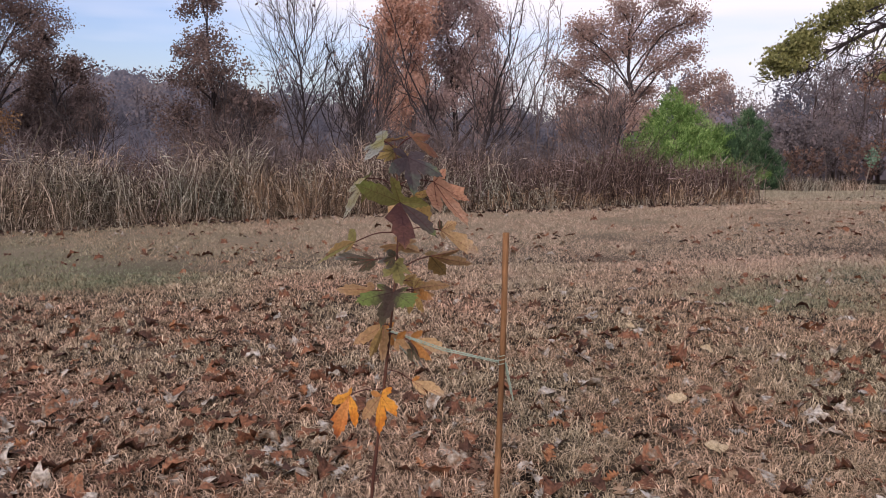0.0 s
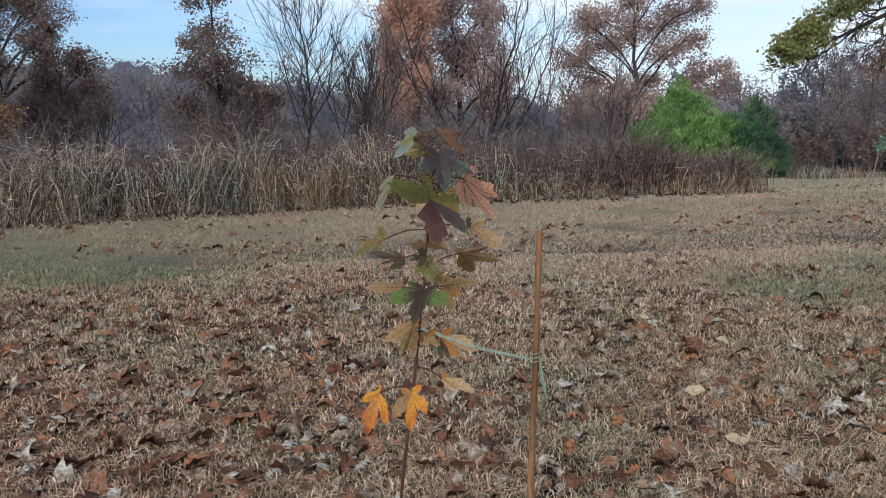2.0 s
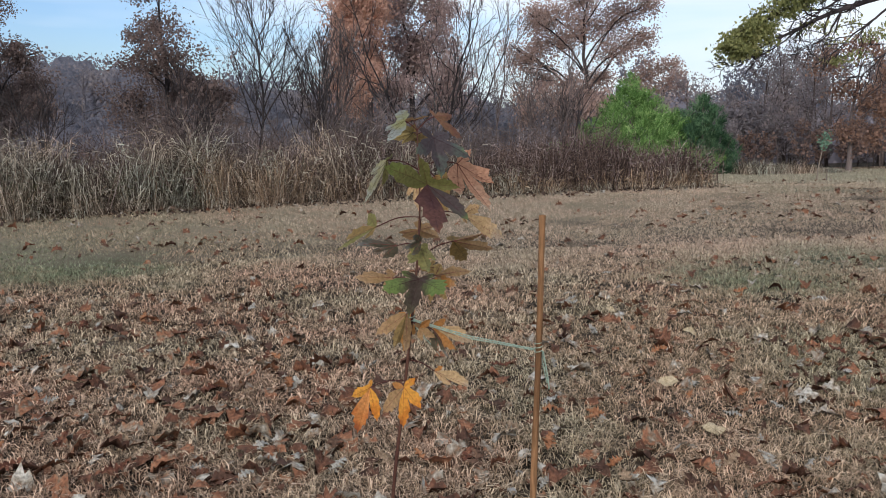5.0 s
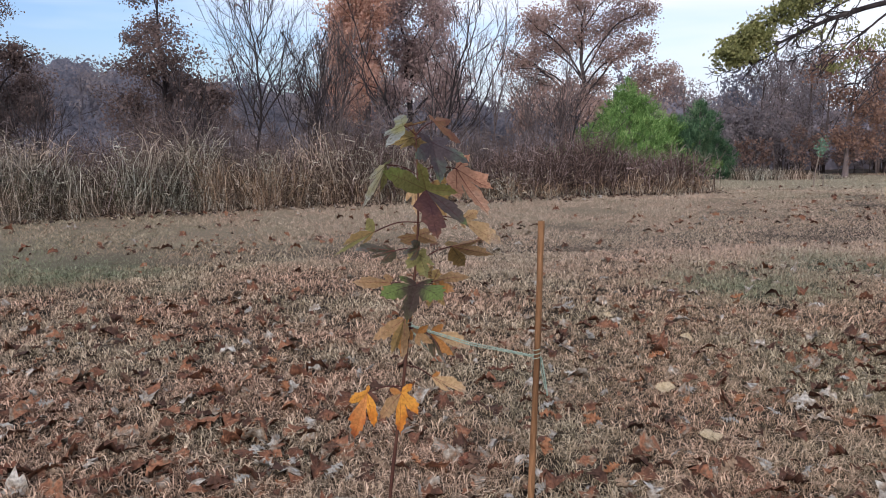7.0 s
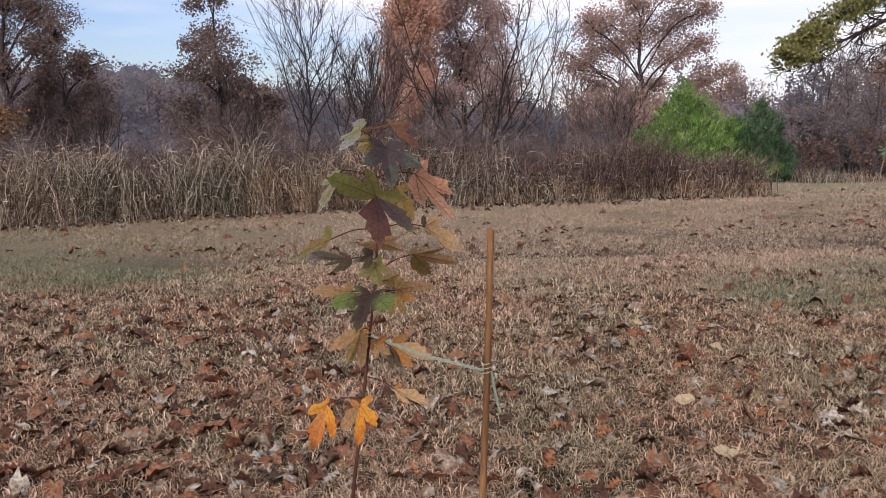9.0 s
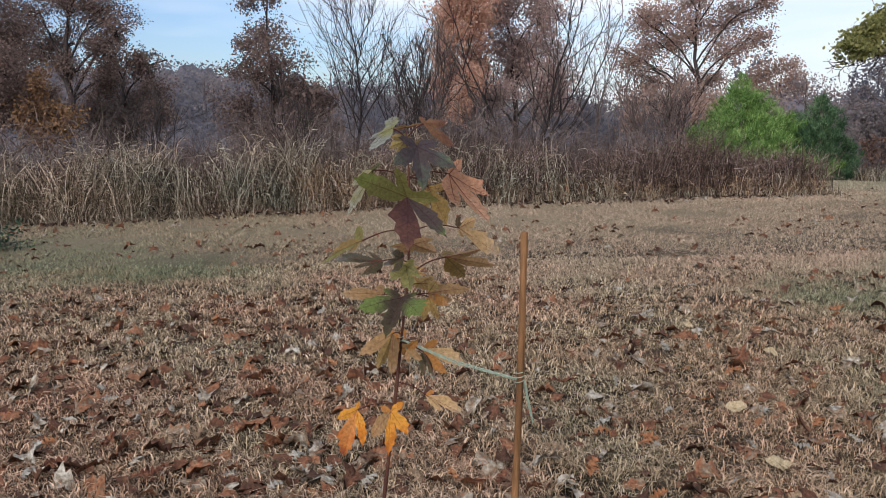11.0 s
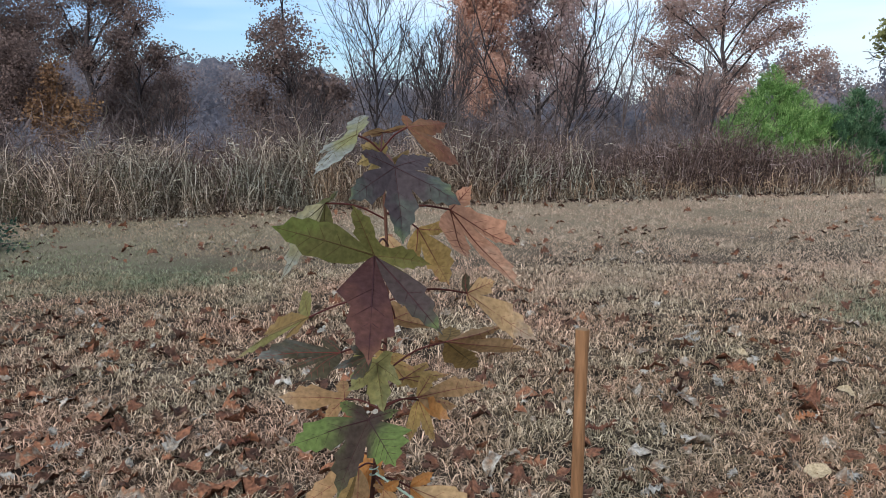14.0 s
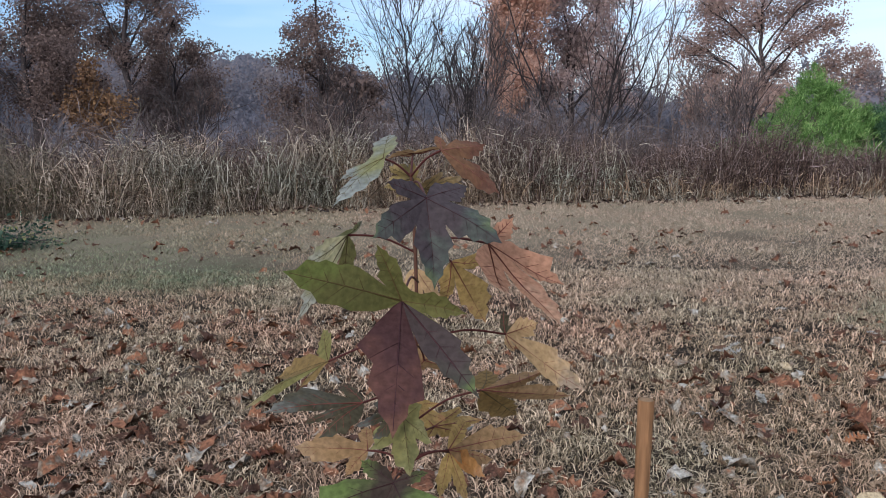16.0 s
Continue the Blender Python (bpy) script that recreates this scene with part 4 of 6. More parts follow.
lobed_oak("pyramidal young oak with dark russet clinging leaves", -4.93, 26.0, 0.10,
          [(0.14, 6.9, 0.28, 0.5), (0.1, 6.45, 0.45, 0.5), (0.06, 5.94, 0.62, 0.5), (-0.18, 5.26, 0.72, 0.5), (-0.8, 4.85, 0.4, 0.22), (0.22, 4.57, 0.85, 0.6), (-0.42, 3.88, 0.68, 0.55), (0.62, 3.87, 0.94, 0.6), (1.2, 3.17, 0.79, 0.6), (0.06, 3.09, 1.04, 0.7), (-1.17, 2.66, 0.91, 0.49), (-0.33, 2.1, 1.13, 0.6), (1.72, 2.82, 0.63, 0.52), (0.9, 2.0, 0.8, 0.5)],
          M_BARK_DARK, M_LEAF_DARKOAK, 1.1, 0.075, 21, boughs=9, low=0.06, gather=0.2)
lobed_oak("tall oak with rust-orange autumn leaves behind the thicket", 2.91, 47.0, 0.19,
          [(-1.01, 9.62, 1.42, 1.15), (0.24, 10.73, 1.63, 1.22), (-1.2, 8.04, 1.28, 1.21), (0.12, 8.83, 1.35, 1.35), (-1.33, 6.28, 1.1, 1.41), (-0.37, 5.15, 1.27, 1.21), (0.42, 6.92, 1.35, 1.21), (-0.9, 4.0, 1.3, 1.0), (-1.9, 7.2, 0.9, 1.1), (-1.7, 8.9, 0.9, 1.0)],
          M_BARK, M_LEAF_REDOAK, 1.9, 0.15, 22, low=0.1, gather=0.24)
lobed_oak("tall oak with dull purple-brown leaves behind bare stems", 5.83, 49.0, 0.24,
          [(-0.95, 11.16, 1.71, 1.28), (0.76, 10.84, 1.5, 1.28), (-0.79, 9.68, 1.63, 1.42), (1.1, 9.18, 1.49, 1.42), (-0.47, 7.84, 1.76, 1.41), (1.44, 7.51, 1.56, 1.28), (2.3, 6.0, 1.42, 1.1), (0.04, 5.82, 1.83, 1.34), (-1.53, 4.81, 1.61, 1.12), (1.95, 4.3, 1.63, 1.06)],
          M_BARK_DARK, M_LEAF_PLUM, 1.6, 0.15, 52, low=0.1, gather=0.22)
lobed_oak("broad oak with pink-brown leaves in loose clumps and dark limbs", 19.02, 57.0, 0.27,
          [(-4.17, 10.48, 1.52, 1.1), (-4.65, 8.67, 1.68, 0.95), (-2.12, 11.27, 1.79, 1.3), (-2.25, 8.98, 1.78, 1.15), (0.05, 12.54, 1.91, 1.4), (0.1, 10.17, 1.98, 1.4), (2.42, 12.94, 2.02, 1.4), (2.73, 10.58, 1.93, 1.4), (4.74, 11.38, 1.24, 1.2), (2.24, 8.5, 2.0, 0.9), (4.38, 9.3, 1.5, 0.95), (-5.67, 7.48, 1.34, 0.75), (-3.38, 6.6, 1.77, 0.9), (-1.06, 5.5, 1.96, 0.9), (1.66, 6.4, 1.73, 0.85)],
          M_BARK_DARK, M_LEAF_BIGOAK, 1.15, 0.15, 123, boughs=11, low=0.34, gather=0.22)
lobed_oak("small pink-brown oak at the edge of the wood", 24.92, 57.0, 0.16,
          [(-0.59, 6.97, 1.4, 0.95), (0.64, 7.37, 0.98, 0.8), (0.98, 6.07, 0.98, 1.0), (-1.01, 5.34, 1.58, 1.1), (0.5, 4.4, 1.6, 1.0)],
          M_BARK, M_LEAF_BIGOAK, 1.3, 0.16, 24, low=0.2, gather=0.22)
lobed_oak("large spreading oak with thinning brown leaves", -33.09, 76.0, 0.5,
          [(-3.57, 14.25, 3.4, 1.9), (1.03, 15.45, 3.1, 1.9), (5.0, 15.14, 2.5, 1.8), (6.31, 12.86, 1.6, 1.2), (3.73, 12.38, 2.4, 1.4), (-0.5, 12.69, 2.4, 1.4), (-3.25, 11.71, 2.9, 1.6), (1.2, 10.0, 2.6, 1.1), (6.86, 11.2, 0.9, 0.6), (-2.0, 17.2, 2.8, 1.6), (2.8, 17.6, 2.6, 1.5)],
          M_BARK_DARK, M_LEAF_DARKOAK, 1.15, 0.18, 25, boughs=10, low=0.4, gather=0.2)
lobed_oak("dense low oak with dark russet leaves", -13.25, 36.0, 0.18,
          [(1.44, 5.2, 0.74, 0.63), (0.34, 5.57, 0.91, 0.59), (-0.7, 4.87, 1.18, 0.81), (1.0, 4.13, 0.95, 0.9), (-0.28, 3.66, 1.23, 0.96), (1.46, 3.2, 0.85, 0.85), (-1.42, 3.55, 0.97, 0.87), (0.41, 2.5, 1.4, 0.9), (-1.2, 2.3, 1.1, 0.8)],
          M_BARK_DARK, M_LEAF_DARKOAK, 1.8, 0.095, 26, low=0.08, gather=0.22)
lobed_oak("dense oak with dark brown leaves at the field's edge", -16.03, 30.0, 0.2,
          [(-0.29, 6.22, 1.2, 1.05), (1.0, 5.62, 1.08, 0.94), (-0.01, 4.84, 1.33, 1.04), (1.42, 4.52, 1.07, 0.93), (-0.56, 3.44, 1.43, 1.05), (0.89, 3.23, 1.31, 0.93), (1.99, 3.82, 0.8, 0.7), (1.9, 2.5, 1.0, 0.69), (-2.0, 5.0, 1.3, 1.1), (-2.2, 3.2, 1.3, 1.1), (0.3, 7.1, 1.0, 0.8)],
          M_BARK_DARK, M_LEAF_DARKOAK, 1.7, 0.085, 27, low=0.08, gather=0.22)
lobed_oak("low oak with orange-brown leaves among the grass", -12.63, 27.0, 0.07,
          [(0.17, 3.7, 0.54, 0.45), (0.39, 2.98, 0.7, 0.5), (-0.19, 2.71, 0.62, 0.45), (0.93, 2.61, 0.69, 0.45), (0.2, 2.0, 0.9, 0.5)],
          M_BARK, M_LEAF_ORANGE, 1.2, 0.10, 28, low=0.1, gather=0.22)
lobed_oak("low dark-leaved oak growing up through the thicket", -3.3, 25.0, 0.06,
          [(-0.2, 3.0, 0.7, 0.45), (0.5, 2.7, 0.7, 0.45), (0.1, 2.2, 0.9, 0.5)],
          M_BARK_DARK, M_LEAF_DARKOAK, 0.8, 0.12, 29, low=0.1)
lobed_oak("low pink-brown oak behind the cedars", 14.2, 46.0, 0.14,
          [(-1.4, 4.4, 1.6, 0.8), (0.7, 4.6, 1.6, 0.8), (-0.3, 3.4, 2.2, 0.9), (2.2, 3.6, 1.3, 0.8), (-2.4, 3.2, 1.3, 0.8)],
          M_BARK, M_LEAF_BIGOAK, 1.1, 0.18, 30, low=0.1)
lobed_oak("tawny-leaved oak standing before the wood", 20.3, 28.6, 0.095,
          [(-0.5, 4.3, 0.9, 0.55), (0.7, 4.7, 0.9, 0.55), (1.3, 3.7, 0.9, 0.6), (-0.2, 3.2, 0.8, 0.45), (0.8, 2.5, 0.9, 0.5), (2.0, 2.8, 0.9, 0.6), (-0.6, 1.7, 0.8, 0.4), (1.4, 1.5, 1.0, 0.5), (2.4, 4.4, 0.9, 0.7)],
          M_BARK, M_LEAF_TAWNY, 0.9, 0.11, 30, low=0.18, gather=0.2)

bare_tree("bare_tree", "slim leafless dark tree rising from the thicket", -1.72, 20.0, 4.9, 1.7, 1, 0.046, M_BARK_DARK, 31, limbs=18, subs=7, twigs=5, remnants=26, first=0.26, up=0.5, ang=(30, 52), fine=0.55)
bare_tree("bare_tree", "leafless multi-stemmed young tree in the thicket", -0.35, 20.6, 4.3, 1.1, 5, 0.024, M_BARK_DARK, 32, lean=0.25, limbs=7, subs=5, twigs=4, up=0.5, fine=0.75)
bare_tree("bare_tree", "broad leafless tree with many spreading dark stems", 3.1, 24.5, 6.2, 1.7, 9, 0.042, M_BARK_DARK, 33, lean=0.85, limbs=9, subs=4, twigs=3, up=0.22, ang=(28, 55), fine=0.45)
bare_tree("bare_tree", "thin pale leafless tree reaching to the sky", 4.8, 24.0, 6.2, 1.1, 4, 0.022, M_BARK, 34, lean=0.25, limbs=6, subs=4, twigs=3, up=0.5, ang=(18, 35), fine=0.65)
bare_tree("bare_tree", "leafless dark sapling clump behind the brush", 7.4, 26.0, 4.2, 1.3, 5, 0.026, M_BARK, 35, lean=0.3, limbs=7, subs=5, twigs=4, fine=0.75)
bare_tree("bare_tree", "short leafless sapling in the tall grass", -6.6, 20.0, 2.9, 1.0, 3, 0.028, M_BARK_DARK, 36, lean=0.2, limbs=7, fine=0.6)
bare_tree("bare_tree", "low leafless sapling behind the tall grass", -3.0, 19.5, 3.1, 0.9, 4, 0.024, M_BARK_DARK, 37, lean=0.2, limbs=6, fine=0.6)
bare_tree("bare_tree", "leafless upright sapling with grey stems", 0.1, 21.5, 4.7, 1.1, 4, 0.022, M_BARK, 38, lean=0.22, limbs=9, subs=5, twigs=4, up=0.5, fine=0.75)
bare_tree("bare_tree", "leafless shrub behind the end of the brush", 9.4, 30.0, 3.6, 1.4, 5, 0.03, M_BARK_DARK, 39, lean=0.25, limbs=7, fine=0.7)


def cedar(name, label, x, y, height, radius, leaf, sprays, seed, pointed=0.75):
    rng = np.random.default_rng(seed)
    z = float(gz(x, y)) - 0.03
    thing = holder(name, (x, y, z), label, "tree")
    P0, R0 = stem_lines(rng, [(x, y, z)], [(x, y, z + height * 0.93)], [0.06 * radius], 8, 0.01)
    piece("trunk", tubes(P0, R0, 7), M_BARK, thing, smooth=True)
    tufts = sprays // 22
    f = np.clip(1 - np.sqrt(rng.random(tufts)) * 0.98, 0.02, 1)
    az = rng.random(tufts) * 2 * np.pi
    lump = 0.82 + 0.14 * np.sin(3 * az + 9 * f + seed) + 0.10 * np.sin(7 * az - 16 * f) + 0.13 * rng.normal(size=tufts)
    prof = radius * (1 - f) ** pointed * np.minimum(1, 0.72 + 3.5 * f) * lump
    rr = prof * (0.30 + 0.70 * rng.random(tufts) ** 0.5)
    o0 = np.stack([np.cos(az), np.sin(az), np.zeros(tufts)], -1)
    heart = np.array([x, y, z]) + o0 * rr[:, None] + np.array([0, 0, 1.0]) * (0.05 + f * height * 0.95)[:, None]
    k = rng.integers(0, tufts, sprays)
    out = o0[k]
    along = rng.random(sprays)
    reach = (0.10 + 0.20 * rng.random(tufts))[k] * (0.6 + 0.4 * radius / 1.5)
    c = heart[k] + (out * 0.8 + np.array([0, 0, 0.55])) * (reach * (along - 0.4))[:, None] + rng.normal(size=(sprays, 3)) * (0.075 * (1.15 - along))[:, None]
    c[:, 2] = np.maximum(c[:, 2], z + 0.04)
    geos = []
    for j in range(3):
        d = unit(out * 0.55 + np.array([0, 0, 0.35]) + rng.normal(size=c.shape) * 0.7)
        ln = 0.08 + 0.11 * rng.random(sprays)
        s = np.linspace(0, 1, 2)[None, :, None]
        P = (c + rng.normal(size=c.shape) * 0.05)[:, None] + d[:, None] * ln[:, None, None] * s + np.array([0, 0, 0.05]) * s ** 2
        w = (0.022 + 0.016 * rng.random(sprays))[:, None] * np.array([[1.0, 0.15]])
        geos.append(ribbons(P, w, np.cross(d, rng.normal(size=d.shape))))
    piece("foliage", join_geo(geos), leaf, thing)
    return thing


cedar("cedar_tree", "bright green conical cedar behind the brush", 12.3, 31.0, 4.15, 4.2, M_CEDAR_BRIGHT, 18000, 41, 1.0)
cedar("cedar_tree", "small green cedar between two larger ones", 14.3, 31.4, 2.7, 1.3, M_CEDAR_BRIGHT, 4500, 42, 0.65)
cedar("cedar_tree", "dark green bushy cedar at the brush's end", 14.85, 30.0, 3.25, 1.65, M_CEDAR_DARK, 8500, 43, 0.55)


def reaching_oak():
    """The tree whose low limb hangs over the field."""
    rng = np.random.default_rng(51)
    x, y = 21.0, 22.6
    z = float(gz(x, y)) - 0.03
    tree = holder("oak_tree", (x, y, z), "oak with a long low limb of yellow-green leaves", "tree")
    P0, R0 = stem_lines(rng, [(x, y, z)], [(x + 0.5, y, z + 10)], [0.32], 9, 0.01)
    piece("trunk", tubes(P0, R0, 9), M_BARK, tree, smooth=True)
    # each limb: its line, its girth, the leaf masses it carries (x, z, half width, half height), leaves, sprays
    runs = [
        ([(21.2, 22.8, 6.3), (18.8, 22.9, 5.75), (17.24, 23.0, 5.31), (16.4, 23.0, 5.09), (15.47, 23.0, 4.82), (14.86, 23.0, 4.58), (14.25, 23.0, 4.32), (13.65, 23.0, 4.01), (13.05, 23.0, 3.77)], 0.12,
         [(12.02, 3.9, 0.22, 0.3), (12.45, 4.05, 0.45, 0.42), (13.0, 4.4, 0.5, 0.36), (13.15, 4.0, 0.35, 0.24), (12.3, 3.65, 0.25, 0.2)], 3900, 60),
        ([(21.2, 22.6, 7.2), (18.2, 22.7, 6.2), (16.55, 22.8, 5.57), (15.44, 22.9, 5.21), (14.6, 22.9, 4.69), (14.02, 23.0, 4.12)], 0.06,
         [(13.7, 4.95, 0.45, 0.3), (14.4, 5.2, 0.45, 0.25), (15.2, 5.5, 0.55, 0.22), (16.1, 5.75, 0.5, 0.2)], 1900, 44),
        ([(18.2, 22.7, 6.3), (16.6, 22.8, 5.95), (15.42, 22.8, 5.49), (14.57, 22.9, 5.08), (13.72, 22.9, 4.78), (12.76, 23.0, 4.43)], 0.05,
         [(12.75, 4.35, 0.4, 0.28), (13.2, 4.65, 0.45, 0.28), (13.75, 5.1, 0.4, 0.28), (14.3, 5.5, 0.6, 0.22)], 2400, 50),
        ([(15.73, 23.0, 4.86), (15.45, 23.0, 4.32), (15.16, 23.1, 3.92), (14.55, 23.1, 3.68)], 0.036, [(14.6, 4.4, 0.16, 0.12)], 110, 12),
        ([(18.9, 22.9, 5.75), (17.26, 23.0, 5.08), (16.77, 23.0, 4.51), (16.15, 23.1, 4.21), (15.81, 23.1, 3.76), (15.07, 23.2, 3.41)], 0.045,
         [(16.1, 4.55, 0.22, 0.18), (15.95, 4.1, 0.16, 0.12), (15.9, 3.45, 0.2, 0.14)], 260, 18),
        ([(21.2, 23.0, 5.4), (18.6, 23.1, 4.4), (17.39, 23.2, 3.66), (17.07, 23.2, 3.2), (16.71, 23.2, 2.97)], 0.05,
         [(17.2, 4.3, 0.45, 0.25), (16.5, 3.65, 0.2, 0.15), (17.9, 4.7, 0.5, 0.3)], 420, 24),
        ([(14.49, 23.0, 4.43), (14.08, 23.1, 4.12), (13.85, 23.1, 3.84), (13.24, 23.1, 3.58), (12.46, 23.1, 3.29), (11.8, 23.1, 3.14)], 0.032,
         [(12.35, 3.6, 0.3, 0.2), (13.0, 3.7, 0.2, 0.1)], 480, 20),
        ([(21.3, 22.6, 7.8), (18.5, 22.6, 7.4), (16.5, 22.6, 7.0), (14.8, 22.6, 6.5)], 0.07,
         [(15.0, 6.5, 0.7, 0.4), (16.2, 6.8, 0.8, 0.4), (17.6, 6.2, 0.9, 0.4), (18.0, 7.2, 0.9, 0.4)], 1900, 50),
    ]
    for pts, r, lobes, n, sprays in runs:
        line = smooth_line(pts, 18)
        line[1:] += np.cumsum(rng.normal(size=(17, 3)) * 0.018, axis=0)
        P1, R1 = line[None], (r * np.linspace(1, 0.2, 18))[None]
        boughs = 10 + sprays // 6
        P2, R2, k2 = sprout(rng, P1, R1, boughs, 0.3, 1.0, 25, 60, lambda k, f: 1.0 - 0.55 * f, -0.12, 6, 0.16, 0.55)
        P3, R3, k3 = sprout(rng, P2, R2, 5, 0.25, 1.0, 25, 60, lambda k, f: 0.32 + 0 * f, -0.15, 4, 0.16, 0.6)
        lb = np.array(lobes)
        area = lb[:, 2] * lb[:, 3]
        pick = rng.choice(len(lb), sprays, p=area / area.sum())
        hub = np.stack([lb[pick, 0], np.full(sprays, pts[-1][1]) + 0.35 * rng.normal(size=sprays), lb[pick, 1]], -1)
        hub += unit(rng.normal(size=(sprays, 3))) * rng.random((sprays, 1)) ** 0.5 * np.stack([lb[pick, 2], 0.4 + 0 * pick, lb[pick, 3]], -1)
        # each spray hangs from the nearest twig
        ends = P3[:, -1]
        near = np.argmin(((hub[:, None] - ends[None]) ** 2).sum(-1), axis=1)
        q = np.linspace(0, 1, 4)[None, :, None]
        P4 = ends[near][:, None] + (hub - ends[near])[:, None] * q
        limb = piece("limb", tubes(P1, R1, 6), M_BARK_DARK, tree, smooth=True)
        for i in range(len(P2)):
            mine, own = k3 == i, k3[near] == i
            bits = [tubes(P2[i:i + 1], np.maximum(R2[i:i + 1], 0.013), 4), tubes(P3[mine], np.maximum(R3[mine], 0.007), 3)]
            if own.any():
                bits.append(tubes(P4[own], np.full((int(own.sum()), 4), 0.006), 3))
            bough = piece("bough", join_geo(bits), M_BARK_DARK, None, smooth=True)
            bough.parent = limb
            bough.matrix_parent_inverse = limb.matrix_world.inverted()
        k = rng.integers(0, sprays, n)
        c = point_on(P4[k], 0.6 + 0.4 * rng.random(n))[0] + rng.normal(size=(n, 3)) * np.array([0.10, 0.13, 0.075])
        d = rng.normal(size=c.shape) * 0.6 + np.array([0, 0, -0.8])
        piece("foliage", leaf_cards(c, d, 0.095 * (0.6 + 0.8 * rng.random(n)), rng, wide=0.6), M_LEAF_GREENOAK, tree)


reaching_oak()


def wood(rng, xs, ys, hs, spread, leaves, size):
    """Trunks and leaf masses of many far trees, in two pieces of geometry."""
    n = len(xs)
    z = gz(xs, ys)
    P0, R0 = stem_lines(rng, np.stack([xs, ys, z], -1), np.stack([xs + rng.normal(size=n) * 0.3, ys, z + hs * 0.95], -1), 0.018 * hs, 7, 0.02)
    P1, R1, k1 = sprout(rng, P0, R0, 10, 0.15, 0.98, 35, 70, lambda k, f: spread[k] * np.sin(np.pi * (0.15 + 0.75 * f)), 0.3, 5, 0.1, 0.5)
    P2, R2, k2 = sprout(rng, P1, R1, 4, 0.3, 1.0, 30, 60, lambda k, f: 0.4 * spread[k1[k]], 0.2, 4, 0.12, 0.5)
    pick = rng.integers(0, len(P2), leaves)
    c, t = point_on(P2[pick], rng.random(leaves))
    c = c + rng.normal(size=c.shape) * (0.055 * spread[k1[k2[pick]]])[:, None]
    c[:, 2] = np.maximum(c[:, 2], gz(c[:, 0], c[:, 1]) + 0.1)
    return join_geo([tubes(P0, R0, 4), tubes(P1, R1, 3), tubes(P2, np.maximum(R2, 0.008), 3)]), leaf_cards(c, rng.normal(size=c.shape) + np.array([0, 0, -0.3]), size * (0.6 + 0.8 * rng.random(leaves)), rng, wide=0.7, simple=True)


def woods(name, label, seed, count, x0, x1, y0, y1, h0, h1, leaves, size, leaf, bark, slope=0.0, taller=None):
    rng = np.random.default_rng(seed)
    xs = np.linspace(x0, x1, count) + rng.normal(size=count) * (x1 - x0) / count
    ys = y0 + (y1 - y0) * rng.random(count) + slope * (xs - x0)
    hs = h0 + (h1 - h0) * rng.random(count)
    if taller:
        hs = hs * np.interp(xs, *taller)
    tr, lv = wood(rng, xs, ys, hs, hs * 0.33, leaves, size)
    a = piece(name, tr, bark)
    tagged(a, label + ", their bare trunks and limbs", "woods", kind="stuff")
    b = piece(name + "_leaves", lv, leaf)
    tagged(b, label + ", their thinning leaves", "woods", kind="stuff")


def canopy(name, label, x0, x1, y, height, seed, material, step, depth, cards, card):
    """The lumpy closed mass of a far wood's crowns."""
    rng = np.random.default_rng(seed)
    xs = np.arange(x0, x1, step)
    us = np.linspace(0, 1, 16)
    X, Uu = np.meshgrid(xs, us)
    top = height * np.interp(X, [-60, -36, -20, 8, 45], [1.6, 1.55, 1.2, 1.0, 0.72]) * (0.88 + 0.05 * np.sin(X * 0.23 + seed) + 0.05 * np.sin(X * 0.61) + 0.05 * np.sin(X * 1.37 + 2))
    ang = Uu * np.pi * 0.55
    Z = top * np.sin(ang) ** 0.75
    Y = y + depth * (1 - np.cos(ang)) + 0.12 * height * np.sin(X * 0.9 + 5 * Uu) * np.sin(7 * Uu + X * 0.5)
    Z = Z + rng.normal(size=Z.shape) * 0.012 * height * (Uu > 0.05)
    X = X + rng.normal(size=X.shape) * 0.3 * step
    ny, nx = X.shape
    i = (np.arange(ny - 1) * nx)[:, None] + np.arange(nx - 1)[None]
    q = np.stack([i, i + 1, i + nx + 1, i + nx], -1).reshape(-1, 4)
    ob = piece(name, (np.stack([X, Y, Z + gz(X, Y) - 0.2], -1).reshape(-1, 3), None, q), material)
    tagged(ob, label, "backdrop", kind="structure")
    k = (rng.integers(0, ny, cards), rng.integers(0, nx, cards))
    c = np.stack([X[k], Y[k], (Z + gz(X, Y))[k] - 0.2], -1) + rng.normal(size=(cards, 3)) * np.array([step, 0.6, 0.05 * height])
    lv = piece(name + "_leaves", leaf_cards(c, rng.normal(size=c.shape), card * (0.6 + 0.8 * rng.random(cards)), rng, wide=0.7, simple=True), material)
    tagged(lv, label + ", its outer leaves", "backdrop", kind="stuff")


